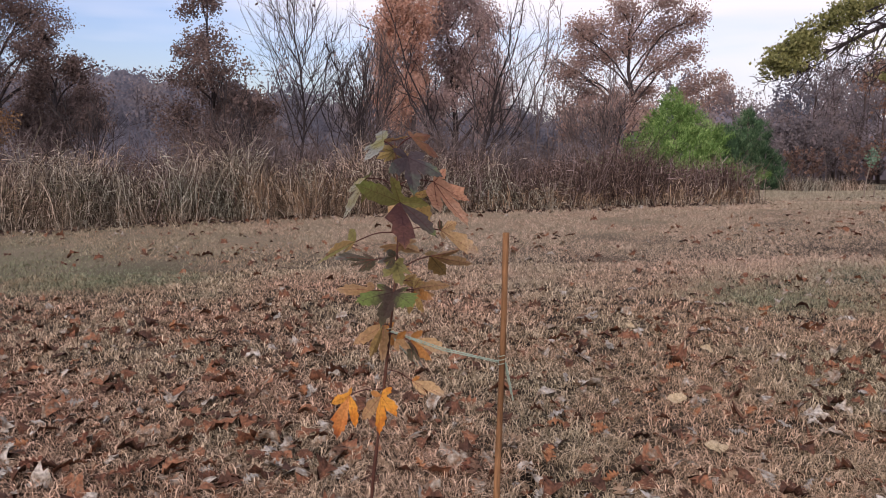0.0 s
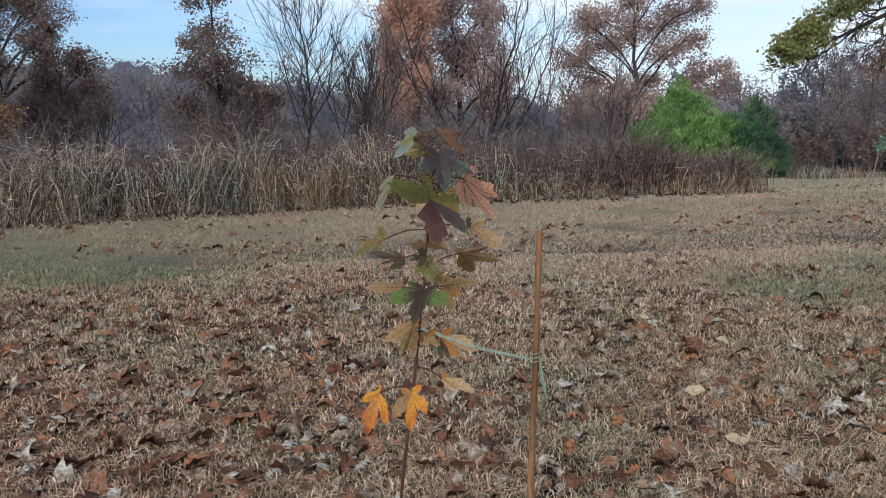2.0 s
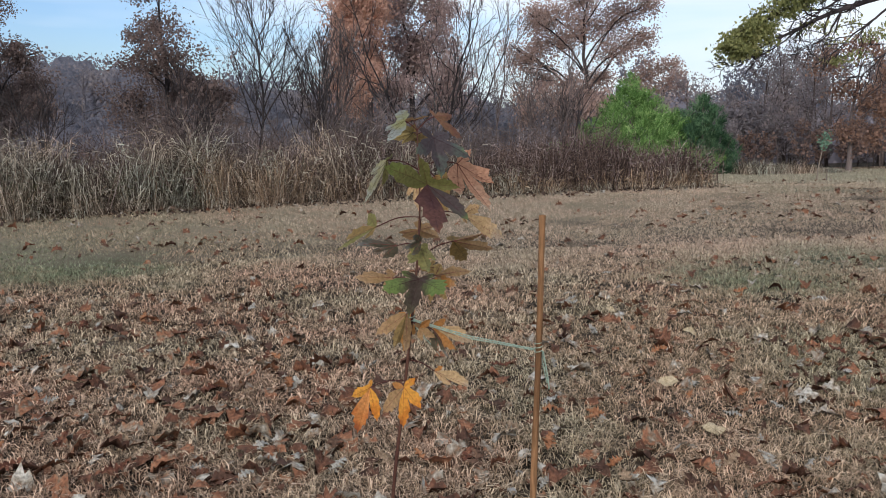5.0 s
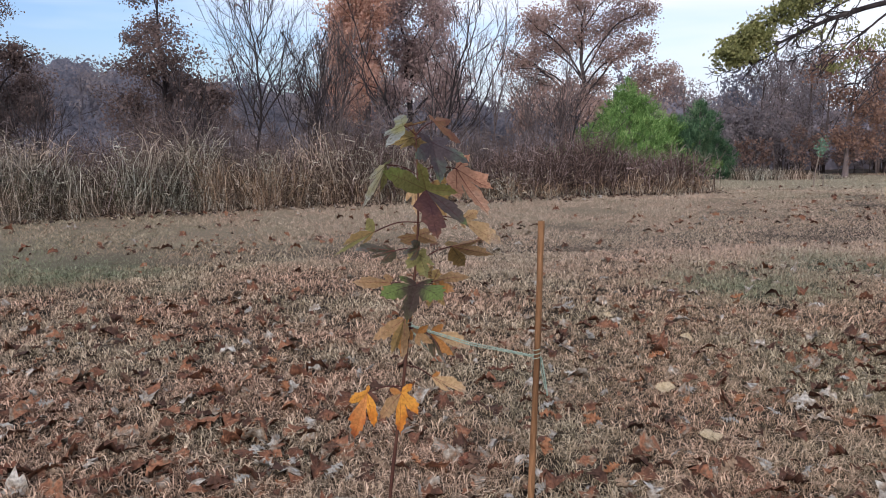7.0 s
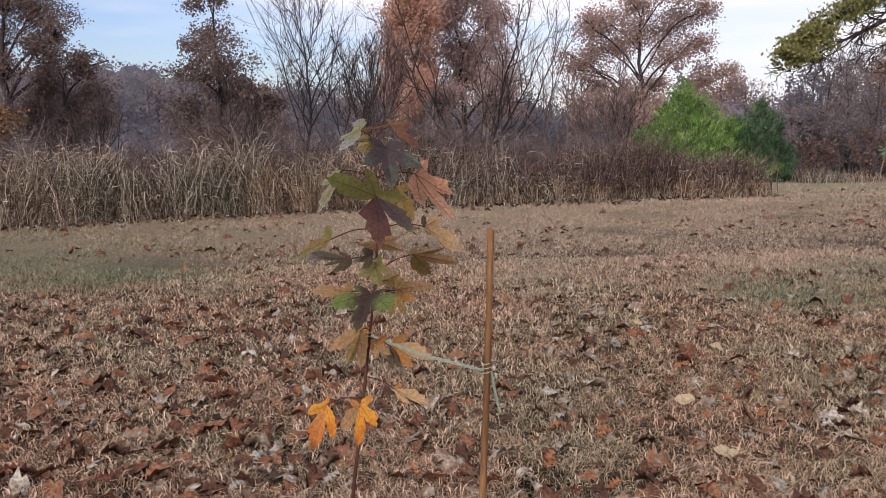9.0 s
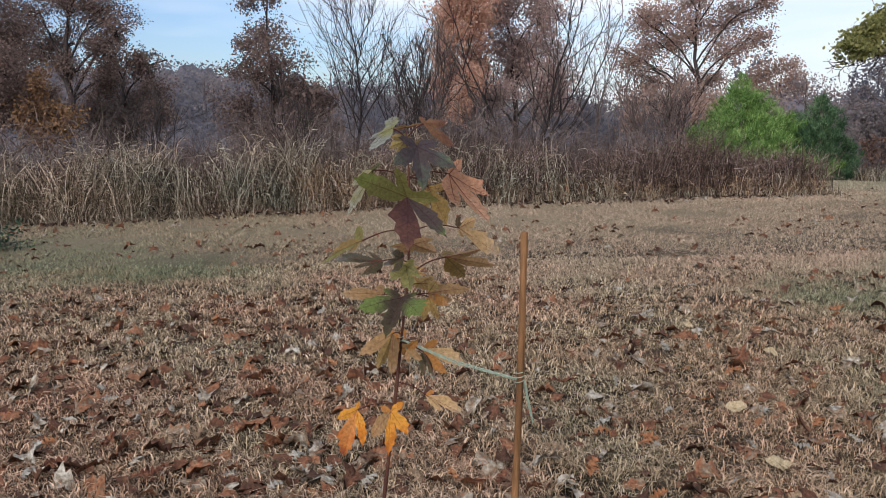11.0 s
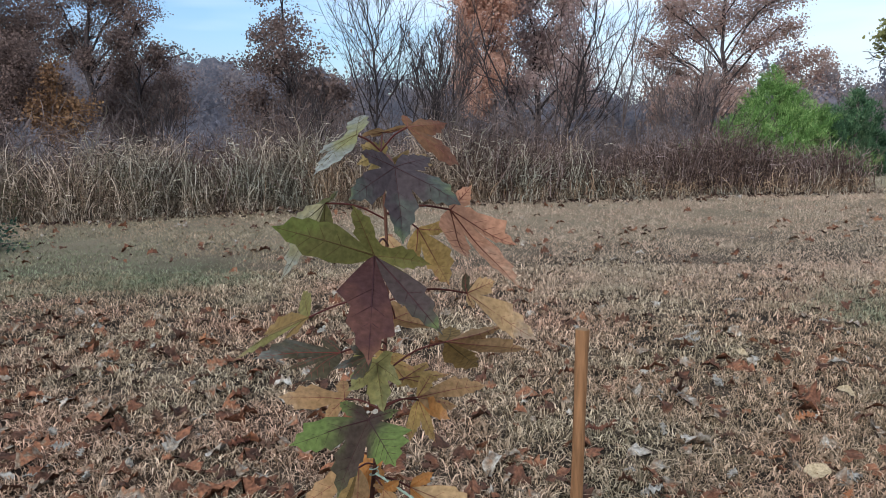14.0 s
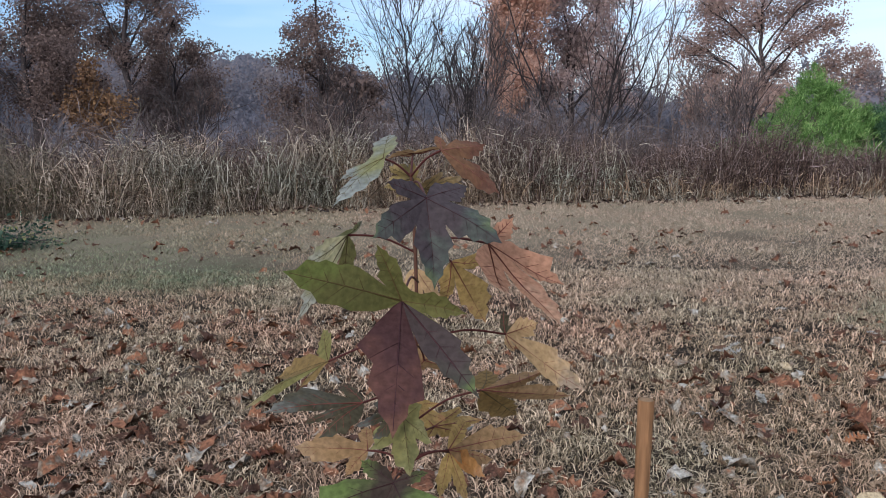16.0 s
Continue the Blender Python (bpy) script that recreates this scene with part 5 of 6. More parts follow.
def crown_woods(name, label, seed, count, x0, x1, y0, y1, h0, h1, cards, size, leaf, taller):
    """Rounded crowns of a far wood, each of a few lobes of leaves on a trunk."""
    rng = np.random.default_rng(seed)
    xs = np.linspace(x0, x1, count) + rng.normal(size=count) * 0.6 * (x1 - x0) / count
    ys = y0 + (y1 - y0) * rng.random(count)
    hs = (h0 + (h1 - h0) * rng.random(count)) * np.interp(xs, *taller)
    z = gz(xs, ys)
    k = np.repeat(np.arange(count), 12)
    m = len(k)
    f = 0.22 + 0.64 * rng.random(m)
    w = 0.30 * hs[k] * np.sqrt(np.clip(1 - ((f - 0.5) / 0.55) ** 2, 0.05, 1))
    az = rng.random(m) * 6.283
    hub = np.stack([xs[k] + np.cos(az) * w * 0.75, ys[k] + np.sin(az) * w * 0.75, z[k] + f * hs[k]], -1)
    rad = hs[k] * (0.10 + 0.07 * rng.random(m))
    P1 = np.stack([np.stack([xs[k], ys[k], z[k] + (f - 0.15) * hs[k]], -1), hub], 1)
    P0 = np.stack([np.stack([xs, ys, z], -1), np.stack([xs, ys, z + 0.5 * hs], -1), np.stack([xs, ys, z + 0.8 * hs], -1)], 1)
    tagged(piece(name, join_geo([tubes(P0, 0.02 * hs[:, None] * np.array([[1, 0.7, 0.2]]), 4), tubes(P1, 0.006 * hs[k][:, None] * np.array([[1, 0.4]]), 3)]), leaf), label + ", their trunks and limbs", "woods", kind="stuff")
    j = rng.integers(0, m, cards)
    c = hub[j] + unit(rng.normal(size=(cards, 3))) * (rad[j] * (0.55 + 0.6 * rng.random(cards) ** 0.6))[:, None] * np.array([1.15, 1.15, 0.8])
    tagged(piece(name + "_leaves", leaf_cards(c, rng.normal(size=c.shape), size * (0.6 + 0.8 * rng.random(cards)), rng, wide=0.8, simple=True), leaf), label + ", their thinning leaves", "woods", kind="stuff")


TALLER = ([-110, -60, -36, -20, 8, 45], [1.5, 1.5, 1.38, 1.15, 1.0, 0.75])
canopy("backdrop_woods", "closed mass of far woods, tinted as by haze", -170, 180, 162, 12.5, 1, M_FAR, 1.2, 14, 12000, 0.6)
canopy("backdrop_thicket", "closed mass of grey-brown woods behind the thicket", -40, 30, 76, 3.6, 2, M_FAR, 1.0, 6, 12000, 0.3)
canopy("backdrop_wood_edge", "dark, haze-tinted interior of the woods at the end of the field", 20.5, 75, 46, 5.2, 3, M_EDGE_DEEP, 0.6, 6, 14000, 0.25)
crown_woods("far_woods", "far autumn woods beyond the thicket, tinted as by haze", 61, 70, -130, 90, 138, 158, 12.5, 16.0, 54000, 0.52, M_FAR, TALLER)
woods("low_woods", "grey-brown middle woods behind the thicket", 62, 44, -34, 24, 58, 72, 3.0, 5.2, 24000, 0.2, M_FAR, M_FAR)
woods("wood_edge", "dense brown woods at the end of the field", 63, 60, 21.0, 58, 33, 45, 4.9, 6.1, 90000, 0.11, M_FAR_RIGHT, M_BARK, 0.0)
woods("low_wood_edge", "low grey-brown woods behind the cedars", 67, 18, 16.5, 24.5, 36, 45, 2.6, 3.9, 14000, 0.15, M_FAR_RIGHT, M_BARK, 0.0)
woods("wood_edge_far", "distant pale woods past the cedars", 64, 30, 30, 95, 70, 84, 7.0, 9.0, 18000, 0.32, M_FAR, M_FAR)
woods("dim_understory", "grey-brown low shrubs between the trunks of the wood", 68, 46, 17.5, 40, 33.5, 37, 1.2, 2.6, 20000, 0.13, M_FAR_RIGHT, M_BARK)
woods("red_understory", "rust-red low shrubs under the wood's edge", 65, 38, 18.0, 46, 28.5, 34, 0.9, 2.6, 14000, 0.125, M_RED_SHRUB, M_BARK)
rg = np.random.default_rng(66)


def edge_grass(rng, n):
    x, y = 15.4 + 4.0 * rng.random(n) ** 1.3, 26.6 + 2.0 * rng.random(n)
    h = (0.22 + 0.5 * rng.random(n)) * (0.75 + 0.25 * np.sin(2.1 * x) * np.sin(3.3 * y + x)) * np.clip((19.8 - x) / 3, 0.25, 1)
    az = rng.random(n) * 6.283
    d = np.stack([np.cos(az), np.sin(az), 0 * az], -1)
    f = np.linspace(0, 1, 4)[None, :, None]
    P = np.stack([x, y, gz(x, y)], -1)[:, None] + h[:, None, None] * (d[:, None] * 0.7 * f ** 2 + np.array([0, 0, 1.0]) * f)
    return ribbons(P, 0.010 * np.ones((n, 1)) * np.array([[1, 0.9, 0.7, 0.0]]), np.stack([-d[:, 1], d[:, 0], d[:, 2]], -1))


eg = piece("edge_grass", edge_grass(rg, 3500), M_TALLGRASS)
tagged(eg, "pale tan grass strip at the foot of the woods", "tall grass", kind="stuff")

# ---- the staked maple sapling ----
STEM = np.array([(-0.045, 2.21, -0.05), (-0.04, 2.21, 0.0), (-0.008, 2.2, 0.50), (0.018, 2.2, 0.68), (0.034, 2.2, 0.80), (0.056, 2.195, 0.98), (0.076, 2.2, 1.14), (0.089, 2.205, 1.27), (0.086, 2.21, 1.36), (0.082, 2.2, 1.44), (0.080, 2.2, 1.486)])
sapling = holder("maple_sapling", (-0.04, 2.21, 0.0), "young maple sapling with green, purple and orange autumn leaves", "sapling")


def stem_at(z):
    return np.array([np.interp(z, STEM[:, 2], STEM[:, i]) for i in (0, 1)] + [z])


stem_line = smooth_line([stem_at(z) for z in np.linspace(-0.05, 1.485, 12)], 30)
stem_r = np.interp(np.linspace(0, 1, 30), [0, 0.5, 1], [0.0060, 0.0044, 0.0019])
stem_r = stem_r * (1 + 0.18 * (np.arange(30) % 5 == 2))
piece("stem", tubes(stem_line[None], stem_r[None], 8), M_STEM, sapling, smooth=True)

# half outline of a maple blade: degrees from the middle lobe, reach
HALF = [(0, 1.0), (4, 0.915), (8, 0.855), (12, 0.815), (18, 0.80), (24, 0.715), (27, 0.54), (30, 0.39), (33.5, 0.41), (36, 0.58), (39.5, 0.70), (44, 0.79), (50, 0.89), (54, 0.80), (60, 0.735), (67, 0.65), (72, 0.48), (78, 0.33), (87, 0.37), (97, 0.46), (106, 0.55), (114, 0.47), (128, 0.36), (148, 0.24), (170, 0.11)]
leaf_rng = np.random.default_rng(77)


def maple_leaf(joint, tip, side_a, side_b, material, node, cup=0.06, basal=1.0, web=(0.28, 0.28)):
    """A lobed blade from where its veins meet to the tips of its middle and side lobes, with raised veins and a petiole to the stem."""
    rng = leaf_rng
    J, T, A, B = (np.array(p, float) for p in (joint, tip, side_a, side_b))
    ev = T - J
    u0, v0 = 0.88 * math.sin(math.radians(50)), 0.88 * math.cos(math.radians(50))
    ea, eb = ((A - J) - v0 * ev) / u0, ((B - J) - v0 * ev) / u0
    size = np.linalg.norm(ev)
    n = np.cross(ev, eb - ea)
    n = n / max(np.linalg.norm(n), 1e-9)
    if n[1] > 0:
        n = -n
    pts = []
    for sgn, fill in ((1, web[1]), (-1, web[0])):
        half = [(math.radians(a) * sgn * (1 + 0.03 * rng.normal()), r * (1 + 0.05 * rng.normal()) * (basal if a > 82 else 1) * (1 + fill * (25 < a < 35 or 70 < a < 88))) for a, r in HALF]
        half[0] = (0.0, 1.0)
        pts.append(half)
    outline = pts[0] + pts[1][:0:-1]
    m = len(outline)
    phase = rng.random(3) * 6.28
    amp = cup * size

    def place(u, v):
        e = eb if u > 0 else ea
        s = abs(u)
        h = amp * (1.6 * v * (1 - v) - 0.9 * s * (1 - s)) if v > 0 else -amp * 0.5 * s
        h += 0.022 * size * (math.sin(5 * u + 3 * v + phase[0]) * math.sin(4 * v - 3 * u + phase[1])) * min(1.0, 2 * math.hypot(u, v))
        # the blade sinks between its main veins
        a = math.degrees(math.atan2(s, v))
        off = math.radians(min(abs(a - 0), abs(a - 50), abs(a - 105)))
        h -= 0.17 * size * math.hypot(u, v) * math.sin(off)
        return J + v * ev + s * e + n * h

    rings = (0.30, 0.55, 0.78, 1.0)
    verts, uvs = [J], [(0.0, 0.0)]
    for k in rings:
        for a, r in outline:
            u, v = k * r * math.sin(a), k * r * math.cos(a)
            verts.append(place(u, v))
            uvs.append((u, v))
    verts = np.array(verts)
    tris = [(0, 1 + i, 1 + (i + 1) % m) for i in range(m)]
    quads = []
    for k in range(len(rings) - 1):
        o, p = 1 + k * m, 1 + (k + 1) * m
        quads += [(o + i, p + i, p + (i + 1) % m, o + (i + 1) % m) for i in range(m)]
    leaf = piece("leaf", (verts, np.array(tris), np.array(quads)), material, sapling, smooth=True)
    me = leaf.data
    layer = me.uv_layers.new(name="UVMap")
    idx = np.zeros(len(me.loops), np.int32)
    me.loops.foreach_get("vertex_index", idx)
    layer.data.foreach_set("uv", np.array(uvs, np.float32)[idx].ravel())
    # veins, on both faces
    lines, radii = [], []
    for a, reach in ((0, 0.95), (50, 0.82), (-50, 0.82), (105, 0.5 * basal), (-105, 0.5 * basal)):
        q = [(reach * s * math.sin(math.radians(a)), reach * s * math.cos(math.radians(a))) for s in np.linspace(0, 1, 7)]
        lines.append([place(*w) for w in q])
        radii.append(np.linspace(0.0088, 0.0025, 7) * size)
        if abs(a) < 60:
            for s in (0.36, 0.54, 0.70):
                for side in (38, -38):
                    u, v = reach * s * math.sin(math.radians(a)), reach * s * math.cos(math.radians(a))
                    reach2 = 0.17 * (1.25 - s)
                    b = math.radians(a + side)
                    lines.append([place(u + k * reach2 * math.sin(b), v + k * reach2 * math.cos(b)) for k in np.linspace(0, 1, 7)])
                    radii.append(np.linspace(0.0045, 0.0016, 7) * size)
    vm = VEINS.get(material, L_VEIN)
    for i, j in ((0, 7), (7, 14), (14, 21), (21, 22), (22, 23)):
        me = raw_mesh("vein", *tubes(np.array(lines[i:j]), np.array(radii[i:j]), 3))
        me.materials.append(vm)
        vo = new("vein", me)
        vo.parent = leaf
        vo.matrix_parent_inverse = Matrix.Identity(4)
    S = stem_at(min(node, 1.482))
    mid = 0.5 * (S + J) + np.array([0, 0, 0.10 * np.linalg.norm(J - S)])
    line = smooth_line([S, mid, J], 9)
    pr = np.full((1, 9), 0.0016)
    pm = raw_mesh("petiole", *tubes(line[None], pr, 5))
    pm.materials.append(M_PETIOLE)
    po = new("petiole", pm)
    po.parent = leaf
    po.matrix_parent_inverse = Matrix.Identity(4)
    return leaf


def lobed_leaf(joint, tips, mats, node, sinus=0.36, arch=0.10, wide=1.0):
    """A maple blade spread over its main veins, which run from the joint to the tips of the lobes, in order round the blade; mats: one tint or one for each lobe."""
    rng = leaf_rng
    J = np.array(joint, float)
    E = [np.array(p, float) - J for p in tips]
    n = len(E)
    mats = list(mats) if isinstance(mats, (list, tuple)) else [mats] * n
    ln = [np.linalg.norm(e) for e in E]
    size = max(ln)
    up = sum((np.cross(E[i], E[i + 1]) for i in range(n - 1)), np.zeros(3))
    up = up / max(np.linalg.norm(up), 1e-9)
    if up[1] > 0:
        up = -up
    ang = [math.radians(52 * (i - (n - 1) / 2)) for i in range(n)]
    flat = [np.array([math.sin(a), math.cos(a)]) * l / size for a, l in zip(ang, ln)]
    way = [e / l for e, l in zip(E, ln)]
    # across each vein, towards the neighbour before (0) and after (1), and how far the lobe may reach that way
    over, room = [], []
    for i in range(n):
        row, lim = [None, None], [None, None]
        for h, k in ((0, i - 1), (1, i + 1)):
            if 0 <= k < n:
                p = way[k] - way[i] * (way[k] @ way[i])
                row[h] = p / max(np.linalg.norm(p), 1e-9)
                lim[h] = math.tan(0.47 * math.acos(max(-1.0, min(1.0, way[k] @ way[i]))))
        for h in (0, 1):
            if row[h] is None:
                row[h], lim[h] = -row[1 - h], 1.6
        over.append(row)
        room.append(lim)
    edge = [(1.0, 0.0), (0.91, 0.04), (0.85, 0.135), (0.77, 0.10), (0.71, 0.25), (0.60, 0.19), (0.53, 0.285), (0.43, 0.235), (0.34, 0.185)]
    tail = [(0.91, 0.04), (0.84, 0.135), (0.75, 0.09), (0.66, 0.22), (0.52, 0.155), (0.40, 0.225), (0.20, 0.15), (0.05, 0.06)]

    def wing(i, h, profile):
        """Half a lobe's rim, from its tip inwards, kept to its own side of the sinus."""
        rim, last = [], -0.02
        for a, w in profile:
            w = wide * w * (1 + 0.12 * rng.normal())
            last = max(math.atan2(w, a), last + 0.02)
            rim.append([math.hypot(a, w), last])
        most = math.atan(room[i][h])
        fit_in = min(1.0, most / max(last, 1e-6))
        return [(i, r * math.cos(q * fit_in), h, r * math.sin(q * fit_in), i) for r, q in rim]

    outline = wing(0, 0, tail)[::-1]
    for i in range(n - 1):
        d = 0.16 + 0.62 * (sinus[i] if isinstance(sinus, (list, tuple)) else sinus)
        outline += wing(i, 1, edge)
        m = min(ln[i], ln[i + 1])
        half = math.acos(max(-1.0, min(1.0, way[i] @ way[i + 1]))) / 2
        outline.append((i, d * m * math.cos(half) / ln[i], 1, d * m * math.sin(half) / ln[i], i))
        outline += wing(i + 1, 0, edge)[:0:-1]
    outline.append((n - 1, 1.0, 1, 0.0, n - 1))
    outline += wing(n - 1, 1, tail)
    m = len(outline)
    ph = rng.random(3) * 6.28

    def place(i, a, h, w):
        r = math.hypot(a, w)
        web = min(1.0, w / max(a * room[i][h], 1e-6))
        t = flat[i] / np.linalg.norm(flat[i])
        u, v = a * flat[i] + w * ln[i] / size * (1 if h else -1) * np.array([t[1], -t[0]])
        lift = arch * r * (1 - r) - 0.05 * web ** 1.5 * r * (1.2 - r) + 0.022 * math.sin(6 * u + 2 * v + ph[0]) * math.sin(5 * v - 3 * u + ph[1]) * min(1.0, 2 * r)
        return J + a * E[i] + w * ln[i] * over[i][h] + up * lift * size, (u, v)

    rings = (0.28, 0.52, 0.77, 1.0)
    verts, uvs = [J], [(0.0, 0.0)]
    for k in rings:
        for i, a, o, b, _ in outline:
            p, w = place(i, k * a, o, k * b)
            verts.append(p)
            uvs.append(w)
    tris = [(0, 1 + i, 1 + (i + 1) % m) for i in range(m)]
    quads = []
    for k in range(len(rings) - 1):
        o, p = 1 + k * m, 1 + (k + 1) * m
        quads += [(o + i, p + i, p + (i + 1) % m, o + (i + 1) % m) for i in range(m)]
    leaf = piece("leaf", (np.array(verts), np.array(tris), np.array(quads)), mats[0], sapling, smooth=True)
    me = leaf.data
    kinds = list(dict.fromkeys(mats))
    for extra in kinds[1:]:
        me.materials.append(extra)
    which = [kinds.index(mats[row[4]]) for row in outline]
    me.polygons.foreach_set("material_index", np.array(which * len(rings), np.int32))
    layer = me.uv_layers.new(name="UVMap")
    idx = np.zeros(len(me.loops), np.int32)
    me.loops.foreach_get("vertex_index", idx)
    layer.data.foreach_set("uv", np.array(uvs, np.float32)[idx].ravel())
    for i in range(n):
        lines = [[place(i, 0.95 * f, 0, 0.0)[0] for f in np.linspace(0, 1, 7)]]
        radii = [np.linspace(0.0072, 0.0020, 7) * size]
        for f in (0.34, 0.50, 0.64, 0.77):
            for k in (0, 1):
                reach = min(0.24 * (1.2 - f), 0.8 * room[i][k] * f)
                lines.append([place(i, f + t * reach * 0.7, k, t * reach * 0.8)[0] for t in np.linspace(0, 1, 7)])
                radii.append(np.linspace(0.0030, 0.0012, 7) * size)
        vm = VEINS.get(mats[i], L_VEIN)
        vme = raw_mesh("vein", *tubes(np.array(lines), np.array(radii), 3))
        vme.materials.append(vm)
        vo = new("vein", vme)
        vo.parent = leaf
        vo.matrix_parent_inverse = Matrix.Identity(4)
    S = stem_at(min(node, 1.482))
    mid = 0.5 * (S + J) + np.array([0, 0, 0.12 * np.linalg.norm(J - S)])
    pm = raw_mesh("petiole", *tubes(smooth_line([S, mid, J], 9)[None], np.full((1, 9), 0.0016), 5))
    pm.materials.append(M_PETIOLE)
    po = new("petiole", pm)
    po.parent = leaf
    po.matrix_parent_inverse = Matrix.Identity(4)
    return leaf


VEINS = {L_PURPLE: L_VEIN_DARK, L_MAROON: L_VEIN_DARK, L_DUSK: L_VEIN_DARK, L_DARKGREEN: L_VEIN_DARK, L_FLAME: L_VEIN_ORANGE, L_ORANGE: L_VEIN_ORANGE, L_ORANGE2: L_VEIN_ORANGE, L_GREEN: L_VEIN_GREEN, L_OLIVE: L_VEIN_GREEN, L_YELLOW: L_VEIN_GREEN, L_PALE: L_VEIN_GREEN, L_MOSS: L_VEIN_GREEN, L_STRAW: L_VEIN_GREEN}
# the purple leaf at the top, and the great leaf half green, half maroon below it
lobed_leaf((0.108, 2.088, 1.461), [(0.064, 2.05, 1.482), (0.053, 2.01, 1.424), (0.120, 2.04, 1.359), (0.199, 2.063, 1.410), (0.158, 2.14, 1.472)], L_PURPLE, 1.47, (0.42, 0.44, 0.42, 0.42))
lobed_leaf((0.082, 2.030, 1.348), [(-0.031, 1.937, 1.400), (0.058, 2.003, 1.418), (0.158, 1.997, 1.340), (0.172, 1.937, 1.263), (0.086, 1.875, 1.244)], [L_GREEN, L_GREEN, L_GREEN, L_DUSK, L_MAROON], 1.335, (0.46, 0.22, 0.62, 0.20), 0.10, 0.86)
# the crown of small leaves
lobed_leaf((0.045, 2.188, 1.505), [(0.046, 2.258, 1.536), (-0.010, 2.161, 1.477), (-0.009, 2.108, 1.451)], L_PALE, 1.48, (0.3, 0.62))
lobed_leaf((0.123, 2.170, 1.515), [(0.115, 2.206, 1.532), (0.180, 2.235, 1.519), (0.199, 2.190, 1.456)], L_RED, 1.48, (0.5, 0.42))
# the middle whorl
lobed_leaf((0.183, 2.181, 1.392), [(0.215, 2.15, 1.430), (0.285, 2.180, 1.339), (0.292, 2.270, 1.254), (0.212, 2.300, 1.295)], L_PINK, 1.385, (0.62, 0.66, 0.40))
lobed_leaf((-0.003, 2.176, 1.405), [(0.015, 2.187, 1.425), (-0.055, 2.12, 1.372), (-0.071, 2.148, 1.293), (-0.02, 2.19, 1.335)], [L_PALE, L_STRAW, L_STRAW, L_MOSS], 1.375, (0.4, 0.5, 0.55))
lobed_leaf((0.131, 2.250, 1.356), [(0.178, 2.280, 1.352), (0.180, 2.330, 1.246), (0.120, 2.290, 1.285)], L_AMBER, 1.385, (0.6, 0.6))
lobed_leaf((0.208, 2.255, 1.249), [(0.208, 2.278, 1.280), (0.252, 2.215, 1.276), (0.317, 2.200, 1.182), (0.222, 2.250, 1.224)], [L_GREY, L_PEACH, L_PEACH, L_PEACH], 1.25, (0.3, 0.34, 0.36))
lobed_leaf((-0.036, 2.182, 1.230), [(-0.052, 2.235, 1.262), (-0.118, 2.225, 1.190), (-0.148, 2.146, 1.173), (-0.070, 2.150, 1.205)], [L_MOSS, L_OLIVE, L_MOSS, L_OLIVE], 1.25, (0.42, 0.5, 0.5))
lobed_leaf((0.173, 2.206, 1.182), [(0.181, 2.290, 1.186), (0.274, 2.271, 1.192), (0.313, 2.306, 1.139), (0.227, 2.300, 1.110)], [L_OLIVE, L_TAN, L_TAN, L_OLIVE], 1.135, (0.5, 0.76, 0.62))
lobed_leaf((0.015, 2.150, 1.183), [(-0.018, 2.181, 1.199), (-0.097, 2.066, 1.201), (-0.055, 2.08, 1.178), (-0.031, 2.077, 1.163)], L_GREY, 1.17, (0.4, 0.5, 0.5))
lobed_leaf((0.070, 2.080, 1.200), [(0.044, 2.04, 1.222), (0.019, 2.04, 1.192), (0.040, 2.05, 1.172)], L_GREY, 1.18, (0.55, 0.6))
# the lower whorl
lobed_leaf((0.125, 2.228, 1.084), [(0.150, 2.28, 1.110), (0.245, 2.300, 1.080), (0.190, 2.25, 1.060)], [L_AMBER, L_TAN, L_TAN], 1.075, (0.5, 0.6))
lobed_leaf((0.126, 2.250, 1.072), [(0.179, 2.190, 1.060), (0.155, 2.20, 1.018), (0.112, 2.230, 1.008)], [L_ORANGE2, L_AMBER, L_AMBER], 1.08, (0.6, 0.66))
lobed_leaf((0.008, 2.225, 1.084), [(0.000, 2.27, 1.102), (-0.098, 2.217, 1.092), (-0.020, 2.19, 1.060)], [L_TAN, L_TAN, L_TAN], 1.075, (0.45, 0.5))
lobed_leaf((0.062, 2.076, 1.105), [(0.018, 2.101, 1.122), (-0.039, 2.011, 1.094), (0.025, 2.000, 1.022), (0.108, 1.950, 1.090), (0.107, 2.082, 1.116)], L_DARKGREEN, 1.05, (0.5, 0.42, 0.42, 0.5))
lobed_leaf((0.036, 2.150, 1.000), [(-0.051, 2.130, 0.950), (-0.004, 2.110, 0.915), (0.029, 2.140, 0.892)], [L_TAN, L_OLIVE, L_TAN], 0.985, (0.6, 0.6))
# the bright low pair and the curled one beside them
lobed_leaf((-0.065, 2.200, 0.787), [(-0.058, 2.21, 0.808), (-0.116, 2.18, 0.771), (-0.104, 2.19, 0.660), (-0.049, 2.17, 0.699)], [L_ORANGE, L_ORANGE, L_FLAME, L_ORANGE], 0.8, (0.5, 0.52, 0.55))
lobed_leaf((0.026, 2.165, 0.793), [(-0.005, 2.195, 0.797), (-0.031, 2.200, 0.711), (0.018, 2.130, 0.689), (0.069, 2.140, 0.737), (0.059, 2.170, 0.816)], [L_ORANGE2, L_TAN, L_ORANGE, L_ORANGE, L_ORANGE], 0.8, (0.6, 0.4, 0.42, 0.45))
lobed_leaf((0.115, 2.200, 0.823), [(0.139, 2.200, 0.836), (0.212, 2.170, 0.778), (0.160, 2.18, 0.786)], [L_ORANGE2, L_PEACH, L_PEACH], 0.86, (0.7, 0.7))
